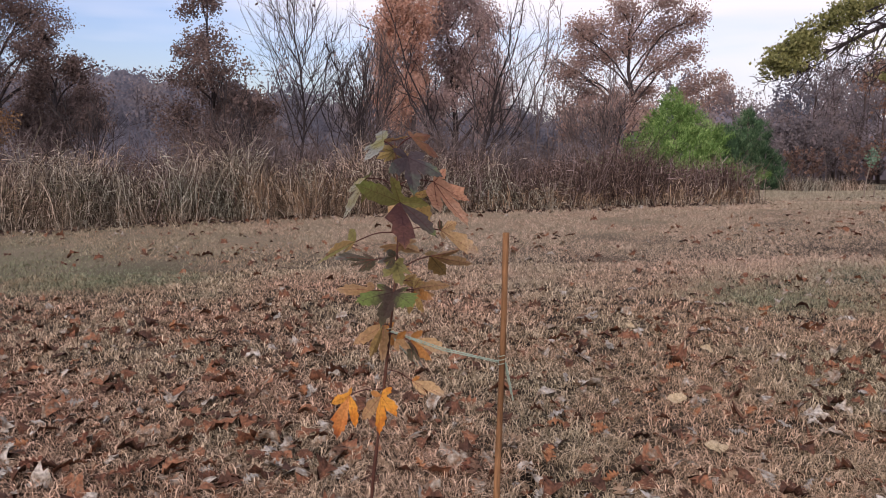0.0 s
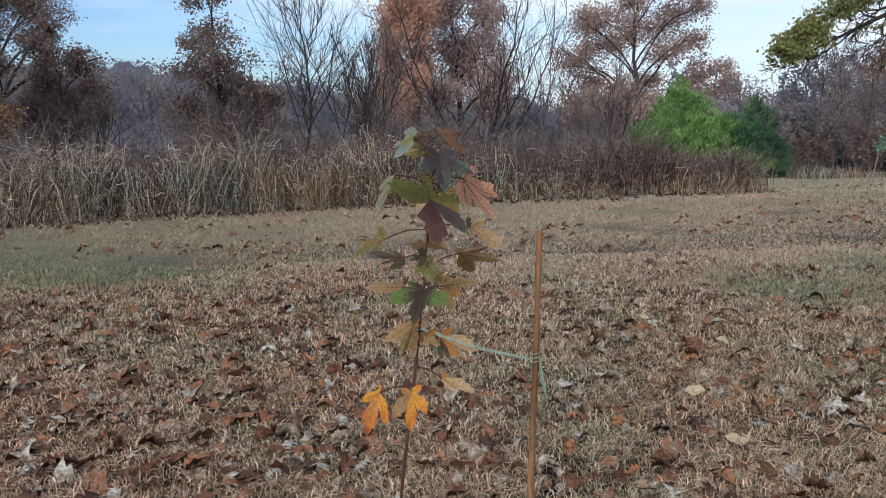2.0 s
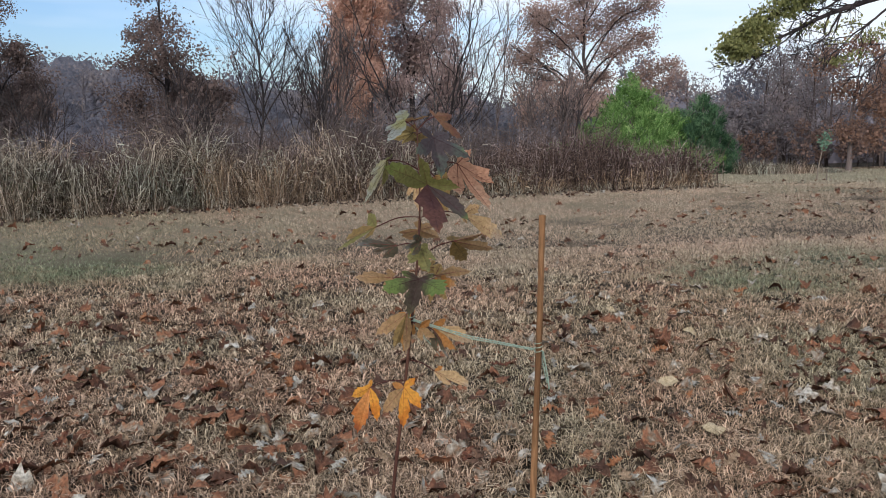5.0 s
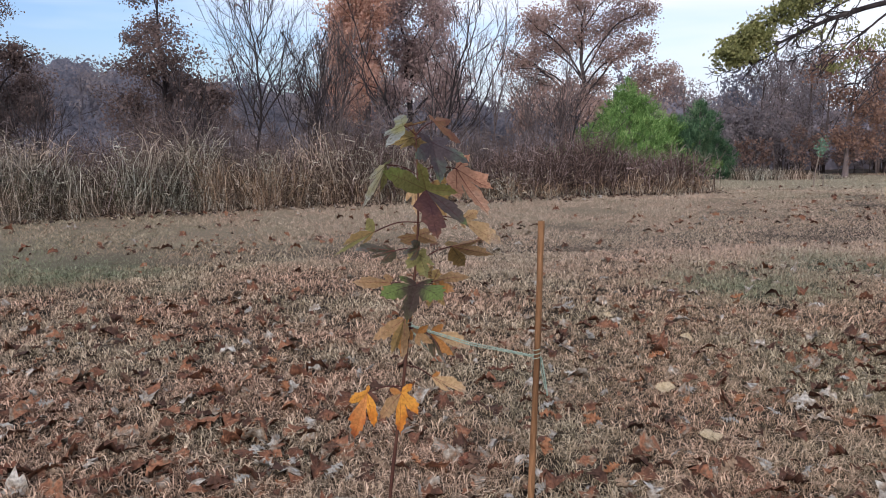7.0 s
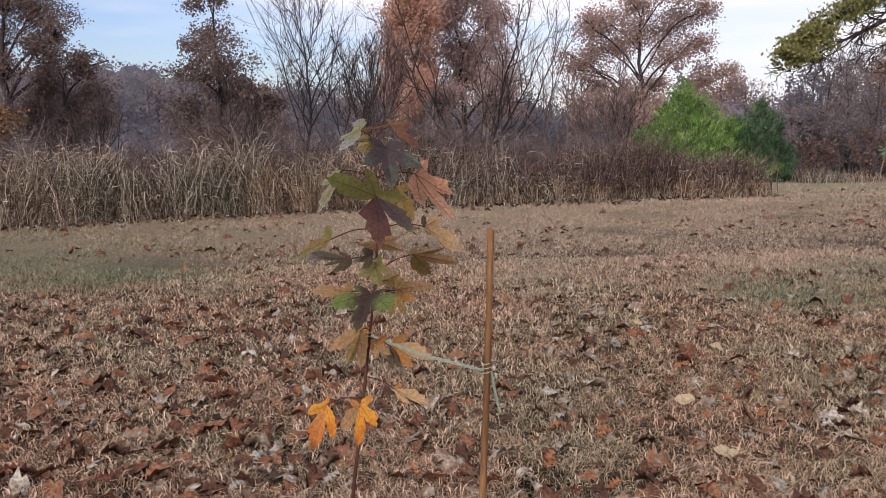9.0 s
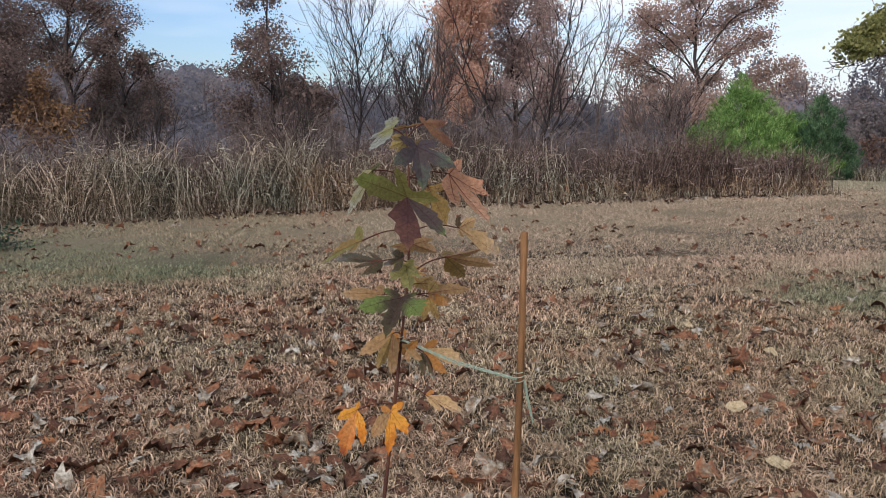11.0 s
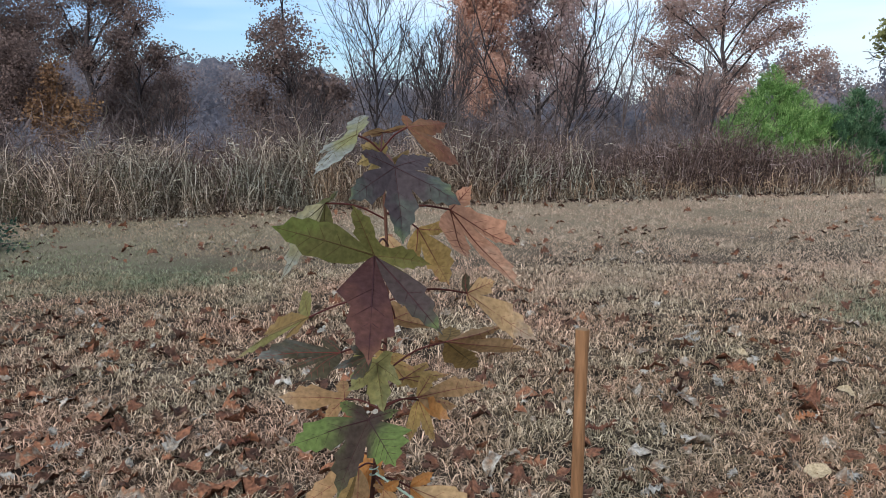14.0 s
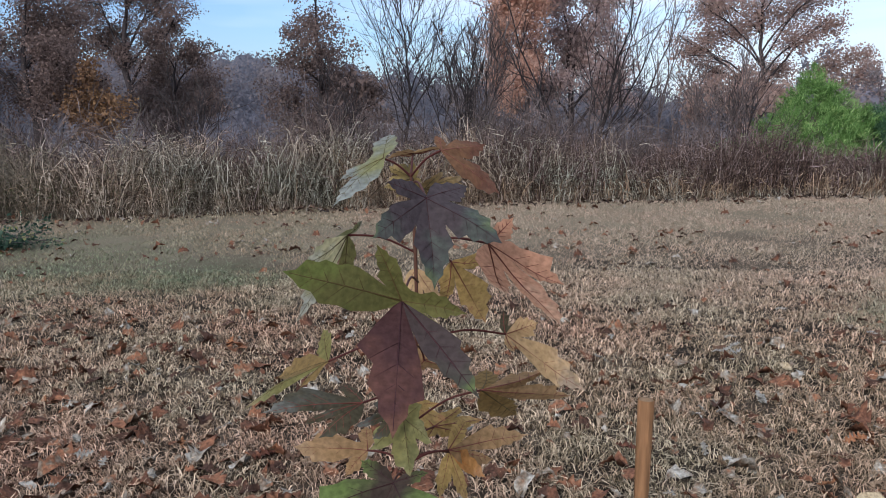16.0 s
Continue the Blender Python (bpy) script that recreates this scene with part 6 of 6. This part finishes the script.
lobed_leaf((0.112, 2.19, 0.949), [(0.150, 2.20, 0.969), (0.223, 2.19, 0.898), (0.172, 2.17, 0.887)], [L_ORANGE2, L_PEACH, L_ORANGE2], 0.965, (0.6, 0.6))
lobed_leaf((0.112, 2.17, 0.945), [(0.135, 2.15, 0.900), (0.147, 2.13, 0.872), (0.113, 2.14, 0.890)], L_GREY, 0.965, (0.6, 0.6))
lobed_leaf((0.072, 2.17, 0.955), [(0.060, 2.15, 0.975), (0.100, 2.14, 0.985), (0.110, 2.13, 0.935), (0.075, 2.14, 0.925)], [L_TAN, L_ORANGE2, L_TAN, L_TAN], 0.965, 0.5)
# small leaves behind
lobed_leaf((0.080, 2.255, 1.345), [(0.058, 2.27, 1.300), (0.085, 2.24, 1.262), (0.114, 2.26, 1.292)], L_PEACH, 1.36, (0.55, 0.55))
maple_leaf((0.078, 2.280, 1.508), (0.047, 2.400, 1.501), (0.032, 2.330, 1.502), (0.112, 2.330, 1.511), L_TAN, 1.48)
maple_leaf((0.077, 2.260, 1.474), (0.026, 2.340, 1.455), (0.050, 2.300, 1.444), (0.039, 2.310, 1.489), L_YELLOW, 1.465)
maple_leaf((0.090, 2.300, 1.455), (0.145, 2.360, 1.470), (0.115, 2.340, 1.478), (0.155, 2.330, 1.451), L_OLIVE, 1.455)
maple_leaf((0.073, 2.110, 1.177), (0.086, 2.050, 1.126), (0.038, 2.080, 1.149), (0.109, 2.090, 1.154), L_MOSS, 1.15)
maple_leaf((0.068, 2.220, 1.154), (0.123, 2.220, 1.131), (0.113, 2.240, 1.150), (0.092, 2.200, 1.132), L_AMBER, 1.14)
maple_leaf((0.102, 2.270, 1.103), (0.176, 2.370, 1.077), (0.142, 2.340, 1.109), (0.147, 2.310, 1.075), L_AMBER, 1.1)
maple_leaf((0.045, 2.230, 0.967), (0.033, 2.210, 0.881), (0.009, 2.220, 0.922), (0.068, 2.230, 0.925), L_ORANGE2, 0.975)
maple_leaf((0.090, 2.260, 1.208), (0.157, 2.320, 1.175), (0.138, 2.320, 1.215), (0.062, 2.300, 1.175), L_TAN, 1.245)


# ---- the stake and its twine ----
STAKE_TOP, STAKE_FOOT = np.array((0.334, 1.895, 1.279)), np.array((0.276, 1.835, -0.12))
stake = holder("garden_stake", (0.275, 1.84, 0.0), "weathered round tan wooden stake driven into the lawn", "stake")


def stake_at(z):
    f = (z - STAKE_FOOT[2]) / (STAKE_TOP[2] - STAKE_FOOT[2])
    return STAKE_FOOT + f * (STAKE_TOP - STAKE_FOOT)


s_line = np.array([stake_at(z) for z in np.linspace(-0.12, 1.279, 16)])
s_line[1:-1, 0] += 0.0016 * np.sin(np.linspace(0, 9, 14))
piece("pole", tubes(s_line[None], (0.0078 + 0.0005 * np.sin(np.arange(16) * 1.7) + 0.0004 * np.sin(np.arange(16) * 0.9))[None], 12), M_STAKE, stake, smooth=True)
cap = smooth_line([stake_at(1.2785), stake_at(1.2812)], 3)
piece("cut_end", tubes(cap[None], np.array([[0.0074, 0.0062, 0.0004]]), 12), M_STAKE_END, stake, "pale rough-sawn end of the stake", smooth=False)

twine = holder("twine", (0.31, 1.88, 0.95), "pale green twine tying the sapling to the stake", "twine")


def strand(points, r=0.0011, turns=14, plies=2):
    """Twisted plies along a line."""
    base = smooth_line(points, 60)
    t = unit(np.gradient(base, axis=0))
    u = unit(np.cross(t, np.array([0.3, 0.2, 1.0])))
    w = np.cross(t, u)
    a = np.linspace(0, turns * 6.283, 60)
    out = []
    for k in range(plies):
        ph = a + k * 6.283 / plies
        out.append(base + r * (np.cos(ph)[:, None] * u + np.sin(ph)[:, None] * w))
    return tubes(np.array(out), np.full((plies, 60), r), 5)


TIE = stake_at(0.957)
KNOT = stem_at(0.972)
sag = 0.5 * (TIE + KNOT)
piece("strand", strand([KNOT + [0.004, -0.008, 0.002], sag + [0, 0, -0.006], TIE + [-0.006, 0.009, 0.002]]), M_STRING, twine)
piece("strand", strand([KNOT + [0.002, 0.008, -0.004], sag + [0, 0.006, -0.013], TIE + [0.004, 0.011, -0.004]]), M_STRING, twine)
ring = [TIE + np.array([0.0095 * math.cos(a), 0.0095 * math.sin(a), 0.0016 * a - 0.008]) for a in np.linspace(0, 18.0, 40)]
piece("wrap", tubes(smooth_line(ring, 70)[None], np.full((1, 70), 0.0010), 5), M_STRING, twine)
ring2 = [KNOT + np.array([0.0075 * math.cos(a), 0.0075 * math.sin(a), 0.0015 * a - 0.008]) for a in np.linspace(0, 12.5, 30)]
piece("wrap", tubes(smooth_line(ring2, 50)[None], np.full((1, 50), 0.0010), 5), M_STRING, twine)
piece("loose_end", strand([TIE + [0.010, -0.006, 0.0], TIE + [0.017, -0.004, -0.035], TIE + [0.024, 0.002, -0.068], TIE + [0.030, 0.008, -0.10]], 0.0012), M_STRING, twine)
piece("loose_end", strand([TIE + [0.010, 0.004, 0.0], TIE + [0.014, 0.012, -0.03], TIE + [0.026, 0.014, -0.085]], 0.001), M_STRING, twine)
piece("loose_end", strand([KNOT + [0.004, -0.004, -0.01], KNOT + [0.03, 0.0, -0.05], KNOT + [0.062, 0.01, -0.085], KNOT + [0.078, 0.02, -0.11]], 0.0009), M_STRING, twine)

# ---- fallen leaves ----


def oak_leaf_mesh(name, seed, lobes=4, width=0.34, curl=0.25, notch=0.42):
    """A curled fallen leaf, 1 m long, with rounded or toothed side lobes and a stalk."""
    rng = np.random.default_rng(seed)
    n = 4 * lobes + 3
    v = np.linspace(0, 1, n)
    env = np.sin(np.pi * np.clip(v * 0.92 + 0.06, 0, 1)) ** 0.8
    left = width * env * (1 - notch + notch * np.cos(np.arange(n) * np.pi / 2 + rng.normal() * 0.3)) * (1 + 0.38 * notch * rng.normal(size=n))
    right = width * env * (1 - notch + notch * np.cos(np.arange(n) * np.pi / 2 + 0.5 + rng.normal() * 0.3)) * (1 + 0.38 * notch * rng.normal(size=n))
    left[-1] = right[-1] = 0.01
    bend = rng.normal() * 0.12
    cx = bend * v ** 2
    lift = curl * (0.35 + 0.65 * rng.random())
    roll_l, roll_r = 0.9 * rng.random() + 0.05, 0.9 * rng.random() + 0.05
    arch = 0.25 * rng.normal()
    zc = arch * v * (1 - v) * 0.8 + 0.05 * np.sin(9 * v + rng.random() * 6)
    cols = []
    for f, w, r in ((-1.0, left, roll_l), (-0.5, left, roll_l), (0, left, 0), (0.5, right, roll_r), (1.0, right, roll_r)):
        x = cx + f * w * (1 - 0.25 * abs(f) * lift * 2)
        z = zc + lift * r * (np.abs(f) ** 2) * w * 1.2 + (0.045 if notch > 0.2 else 0.012) * rng.normal(size=n)
        cols.append(np.stack([x, v + 0.06 * abs(f) * w, z], -1))
    V = np.stack(cols, 1).reshape(-1, 3)
    q = [(5 * i + j, 5 * i + j + 1, 5 * i + j + 6, 5 * i + j + 5) for i in range(n - 1) for j in range(4)]
    s = np.array([[(0, 0.02, zc[0]), (0.01, -0.08, zc[0] + 0.02), (0.03, -0.16, zc[0] + 0.05)]])
    sv, _, sq = tubes(s, np.array([[0.009, 0.008, 0.007]]), 3)
    V = V - np.array([0, 0.5, 0])
    geo = join_geo([(V, None, np.array(q)), (sv - np.array([0, 0.5, 0]), None, sq)])
    V = geo[0]
    V[:, 2] -= np.quantile(V[:, 2], 0.1)
    me = raw_mesh(name, *geo, smooth=True)
    return me


SHAPES = [(101, 4, 0.36, 0.5), (102, 5, 0.33, 0.35), (103, 4, 0.40, 0.7), (104, 5, 0.30, 0.25), (105, 5, 0.36, 0.8), (106, 4, 0.33, 0.45), (107, 5, 0.38, 0.6), (108, 4, 0.30, 1.0), (109, 5, 0.34, 0.3)]
KINDS = {
    "red": (F_RED, "curled red-brown oak leaf fallen on the lawn"),
    "orange": (F_ORANGE, "bright orange-brown leaf fallen on the lawn"),
    "tan": (F_TAN, "dull tan oak leaf lying in the grass"),
    "pale": (F_PALE, "frosted pale grey oak leaf showing its underside"),
    "yellow": (F_YELLOW, "pale yellow broad leaf lying on the lawn"),
    "dark": (F_DARK, "dark brown shrivelled leaf lying in the grass"),
}
leaf_meshes = {}
for kind, (mat, text) in KINDS.items():
    leaf_meshes[kind] = []
    for sd, lb, wd, cu in SHAPES:
        if kind == "yellow":
            lb, wd, cu = 3, 0.42, 0.5
        me = oak_leaf_mesh("fallen_leaf", sd, lb, wd, cu, 0.04 if kind == "yellow" else 0.42)
        me.materials.append(mat)
        leaf_meshes[kind].append(me)
fall_rng = np.random.default_rng(88)


def fallen(kind, x, y, size=None, lift=0.05, tilt=12, lean=16):
    r = fall_rng
    ob = new("fallen_leaf", leaf_meshes[kind][r.integers(len(SHAPES))])
    s = size or 0.06 + 0.055 * r.random()
    flip = 180 * (r.random() < 0.35)
    ob.matrix_world = pose(x, y, float(gz(x, y)) + lift, lean) @ pose(0, 0, 0, tilt * r.normal() + flip, tilt * r.normal(), 360 * r.random()) @ Matrix.Diagonal((s, s, s, 1))
    return tagged(ob, KINDS[kind][1], "leaf", "fallen leaves on the lawn", "")


# those that stand out most
for x, y, s in [(2.34, 5.2, 0.10), (1.64, 3.49, 0.115), (1.72, 4.19, 0.11), (2.05, 5.98, 0.09)]:
    fallen("yellow", x, y, s)
for x, y in [(1.37, 4.2), (1.6, 3.7), (2.81, 4.17), (2.62, 7.61), (2.98, 6.84), (1.72, 5.44), (1.84, 4.14), (1.84, 3.69), (2.1, 3.72), (1.76, 6.37), (1.85, 6.3), (1.9, 6.5), (1.82, 6.38), (1.71, 5.41), (0.98, 4.05), (1.11, 6.76), (-0.78, 6.72), (-1.75, 3.88), (-1.67, 3.6), (-0.5, 3.71), (-1.66, 4.25), (-1.81, 4.76), (-0.55, 3.39), (-0.33, 3.56), (-0.16, 3.43), (-1.9, 6.35), (-1.55, 4.5)]:
    fallen("pale", x, y)
for x, y in [(2.35, 4.71), (2.96, 4.75), (3.05, 4.6), (4.58, 9.3), (6.26, 9.3), (-2.02, 6.39), (-1.32, 7.58), (-0.56, 5.21), (-0.86, 6.67), (-1.58, 3.67), (-1.1, 3.54), (-0.84, 4.6), (-1.45, 3.95), (0.86, 4.73), (0.42, 3.4), (-0.19, 4.41), (-2.15, 6.5), (-1.95, 6.6)]:
    fallen("red", x, y, 0.09 + 0.035 * fall_rng.random())
for x, y in [(2.04, 3.95), (3.4, 6.42), (2.49, 3.64), (0.98, 3.93), (1.16, 3.82), (1.95, 4.83), (1.02, 3.2), (5.34, 9.57), (-0.64, 3.94), (-1.6, 6.53), (-0.4, 4.6), (0.22, 3.44), (0.82, 3.47), (1.15, 3.79), (-0.5, 5.2)]:
    fallen("orange", x, y, 0.09 + 0.035 * fall_rng.random())
for x, y in [(1.52, 3.12), (1.86, 4.36), (-1.33, 3.64), (-1.16, 3.9), (0.05, 3.47), (0.71, 3.75), (-1.66, 4.52), (-1.24, 5.01), (1.67, 6.71), (1.03, 3.06)]:
    fallen("tan", x, y, 0.12)
for x, y in [(-1.35, 4.93), (2.99, 6.8), (1.78, 6.45), (0.45, 3.36), (-0.16, 3.63)]:
    fallen("dark", x, y, 0.13)
for i in range(190):
    y = 2.5 + 4.0 * fall_rng.random()
    x = -0.56 * y + (0.66 + 0.56) * y * fall_rng.random()
    kind = ("red", "dark", "tan", "pale", "orange", "pale", "dark", "tan", "dark")[fall_rng.integers(9)]
    fallen(kind, x, y, lift=0.03, tilt=26, lean=0)


def leaf_litter(rng, n, xs, ys, size):
    C = np.stack([xs, ys, gz(xs, ys) + 0.002 + 0.028 * rng.random(n)], -1)
    az = rng.random(n) * 6.283
    d = np.stack([np.cos(az), np.sin(az), 0.28 * rng.normal(size=n)], -1)
    d = unit(d)
    s = unit(np.cross(d, np.array([0, 0, 1.0])) + np.array([0, 0, 0.35]) * rng.normal(size=(n, 1)))
    u = np.cross(s, d)
    prof = [(0.0, 0.03), (0.22, 0.30), (0.34, 0.16), (0.55, 0.36), (0.68, 0.18), (0.85, 0.24), (1.0, 0.02)]
    size = size * (0.40 + 1.15 * rng.random(n) ** 1.6)
    cl, cr = rng.random(n) ** 1.3 * 1.5 - 0.25, rng.random(n) ** 1.3 * 1.5 - 0.25
    rows = []
    for v, w in prof:
        c = C + d * (size * (v - 0.5))[:, None] + u * (size * 0.2 * math.sin(3.1 * v))[:, None]
        jw = w * (0.8 + 0.4 * rng.random(n)) * size
        rows += [c - s * jw[:, None] + u * (jw * cl)[:, None], c, c + s * jw[:, None] + u * (jw * cr)[:, None]]
    V = np.stack(rows, 1)
    V = V + rng.normal(size=V.shape) * (0.05 * size)[:, None, None]
    b = (np.arange(n) * 21)[:, None]
    q = np.concatenate([b + np.array([[3 * i + j, 3 * i + j + 1, 3 * i + j + 4, 3 * i + j + 3]]) for i in range(6) for j in range(2)])
    return V.reshape(-1, 3), None, q


lr = np.random.default_rng(91)
parts_l = []
n = 4000
yy = (math.sqrt(2.2) + lr.random(n) * (math.sqrt(17.0) - math.sqrt(2.2))) ** 2
xx = -0.66 * yy + 0.2 + lr.random(n) * 1.46 * yy
dens = 0.55 + 0.5 * np.sin(0.9 * xx + 1.2 * np.sin(0.8 * yy)) * np.sin(1.1 * yy + 0.7 * xx) + np.where(yy < 8, 0.2, -0.15) + 0.25 * ((xx < -0.2) & (yy < 7.5))
ok = lr.random(n) < dens
parts_l.append(leaf_litter(lr, int(ok.sum()), xx[ok], yy[ok], 0.098))
n = 150
ang, rad = lr.random(n) * 6.283, 1.3 * np.sqrt(lr.random(n))
parts_l.append(leaf_litter(lr, n, 0.2 + rad * np.cos(ang), 3.3 + rad * np.sin(ang), 0.10))
n = 300
yn = 2.3 + 2.2 * lr.random(n) ** 1.2
parts_l.append(leaf_litter(lr, n, -0.62 * yn + 1.36 * yn * lr.random(n), yn, 0.085))
n = 700
xo, yo = 0.3 + 4.0 * lr.normal(size=n), 1.0 + 3.0 * lr.normal(size=n)
ok = (yo < 2.0) | (xo < -0.66 * yo) | (xo > 0.8 * yo)
parts_l.append(leaf_litter(lr, int(ok.sum()), xo[ok], yo[ok], 0.098))
n = 200
yn = 3.4 + 4.2 * lr.random(n)
parts_l.append(leaf_litter(lr, n, -0.15 - 0.48 * yn * lr.random(n) ** 0.8, yn, 0.105))
n = 160
parts_l.append(leaf_litter(lr, n, 5 + 10 * lr.random(n), 13 + 8 * lr.random(n), 0.09))
litter = piece("leaf_litter", join_geo(parts_l), F_MIX)
tagged(litter, "scattered fallen oak leaves in red, brown and frosted grey", "leaf litter", kind="stuff")


n = 1350
pv = along_verge(lr.random(n))
edge_litter = piece("edge_litter", leaf_litter(lr, n, pv[:, 0] + 0.1 * lr.normal(size=n), pv[:, 1] - 0.3 + 0.42 * lr.normal(size=n), 0.10), F_EDGE)
tagged(edge_litter, "dark dead leaves and pale bits blown against the tall grass", "leaf litter", kind="stuff")


def pebble(x, y, s, seed):
    rng = np.random.default_rng(seed)
    bm = bmesh.new()
    bmesh.ops.create_icosphere(bm, subdivisions=2, radius=1.0)
    for v in bm.verts:
        v.co *= 1 + 0.18 * noise.noise(v.co * 1.3 + Vector((seed, 0, 0)))
        v.co.z *= 0.6
    me = bpy.data.meshes.new("pebble")
    bm.to_mesh(me)
    bm.free()
    me.materials.append(M_STONE)
    ob = new("pebble", me)
    ob.matrix_world = pose(x, y, 0.012, 0, 0, 360 * rng.random()) @ Matrix.Diagonal((s, s * 0.8, s, 1))
    tagged(ob, "small grey pebble in the grass by the stake", "pebble", "pebbles by the stake")


for i, (x, y, s) in enumerate([(0.62, 3.26, 0.022), (0.70, 3.18, 0.018), (0.55, 3.1, 0.025), (0.78, 3.3, 0.02), (0.9, 3.12, 0.017)]):
    pebble(x, y, s, i + 3)


def low_shrub(x, y, seed):
    rng = np.random.default_rng(seed)
    thing = holder("shrub", (x, y, 0), "low dark green shrub with some yellow leaves", "shrub")
    n = 60
    az = rng.random(n) * 6.283
    d = np.stack([np.cos(az), np.sin(az), 0.18 + 0.5 * rng.random(n)], -1)
    s = np.linspace(0, 1, 5)[None, :, None]
    P = np.array([x, y, -0.02])[None, None] + unit(d)[:, None] * (0.4 + 0.6 * rng.random(n))[:, None, None] * s - np.array([0, 0, 0.12]) * s ** 3
    P = P + np.cumsum(rng.normal(size=P.shape) * 0.02, axis=1) * s
    piece("stems", tubes(P, np.full((n, 5), 0.004), 3), M_BARK, thing)
    m = 1700
    c, t = point_on(P[rng.integers(0, n, m)], 0.2 + 0.8 * rng.random(m))
    piece("foliage", leaf_cards(c + rng.normal(size=c.shape) * 0.03, rng.normal(size=c.shape), 0.048 * (0.6 + 0.8 * rng.random(m)), rng), M_SHRUB, thing)
    m = 60
    c, t = point_on(P[rng.integers(0, n, m)], 0.6 + 0.4 * rng.random(m))
    piece("yellow_leaves", leaf_cards(c + rng.normal(size=c.shape) * 0.03, rng.normal(size=c.shape), 0.07 * (0.6 + 0.8 * rng.random(m)), rng), M_LEAF_GREENOAK, thing)


low_shrub(-6.3, 11.3, 7)


def far_sapling():
    x, y = 13.6, 20.6
    z = float(gz(x, y))
    rng = np.random.default_rng(95)
    thing = holder("young_tree", (x, y, z), "small leaning young tree with a green leafy top and short stake", "sapling")
    line = smooth_line([(x, y, z - 0.03), (x + 0.02, y, z + 0.4), (x + 0.16, y, z + 1.0), (x + 0.20, y, z + 1.25)], 12)
    piece("trunk", tubes(line[None], np.linspace(0.018, 0.011, 12)[None], 6), M_BARK_PALE, thing)
    n = 130
    c = np.array([x + 0.19, y, z + 1.12]) + rng.normal(size=(n, 3)) * np.array([0.07, 0.07, 0.11])
    piece("crown", leaf_cards(c, rng.normal(size=c.shape) + np.array([0, 0, -0.5]), 0.085 * (0.6 + 0.8 * rng.random(n)), rng), M_SAGE, thing)
    st = np.array([[(x + 0.22, y - 0.1, z - 0.03), (x + 0.225, y - 0.1, z + 0.15), (x + 0.23, y - 0.1, z + 0.3)]])
    piece("stake", tubes(st, np.full((1, 3), 0.016), 6), M_BARK_PALE, thing)


far_sapling()
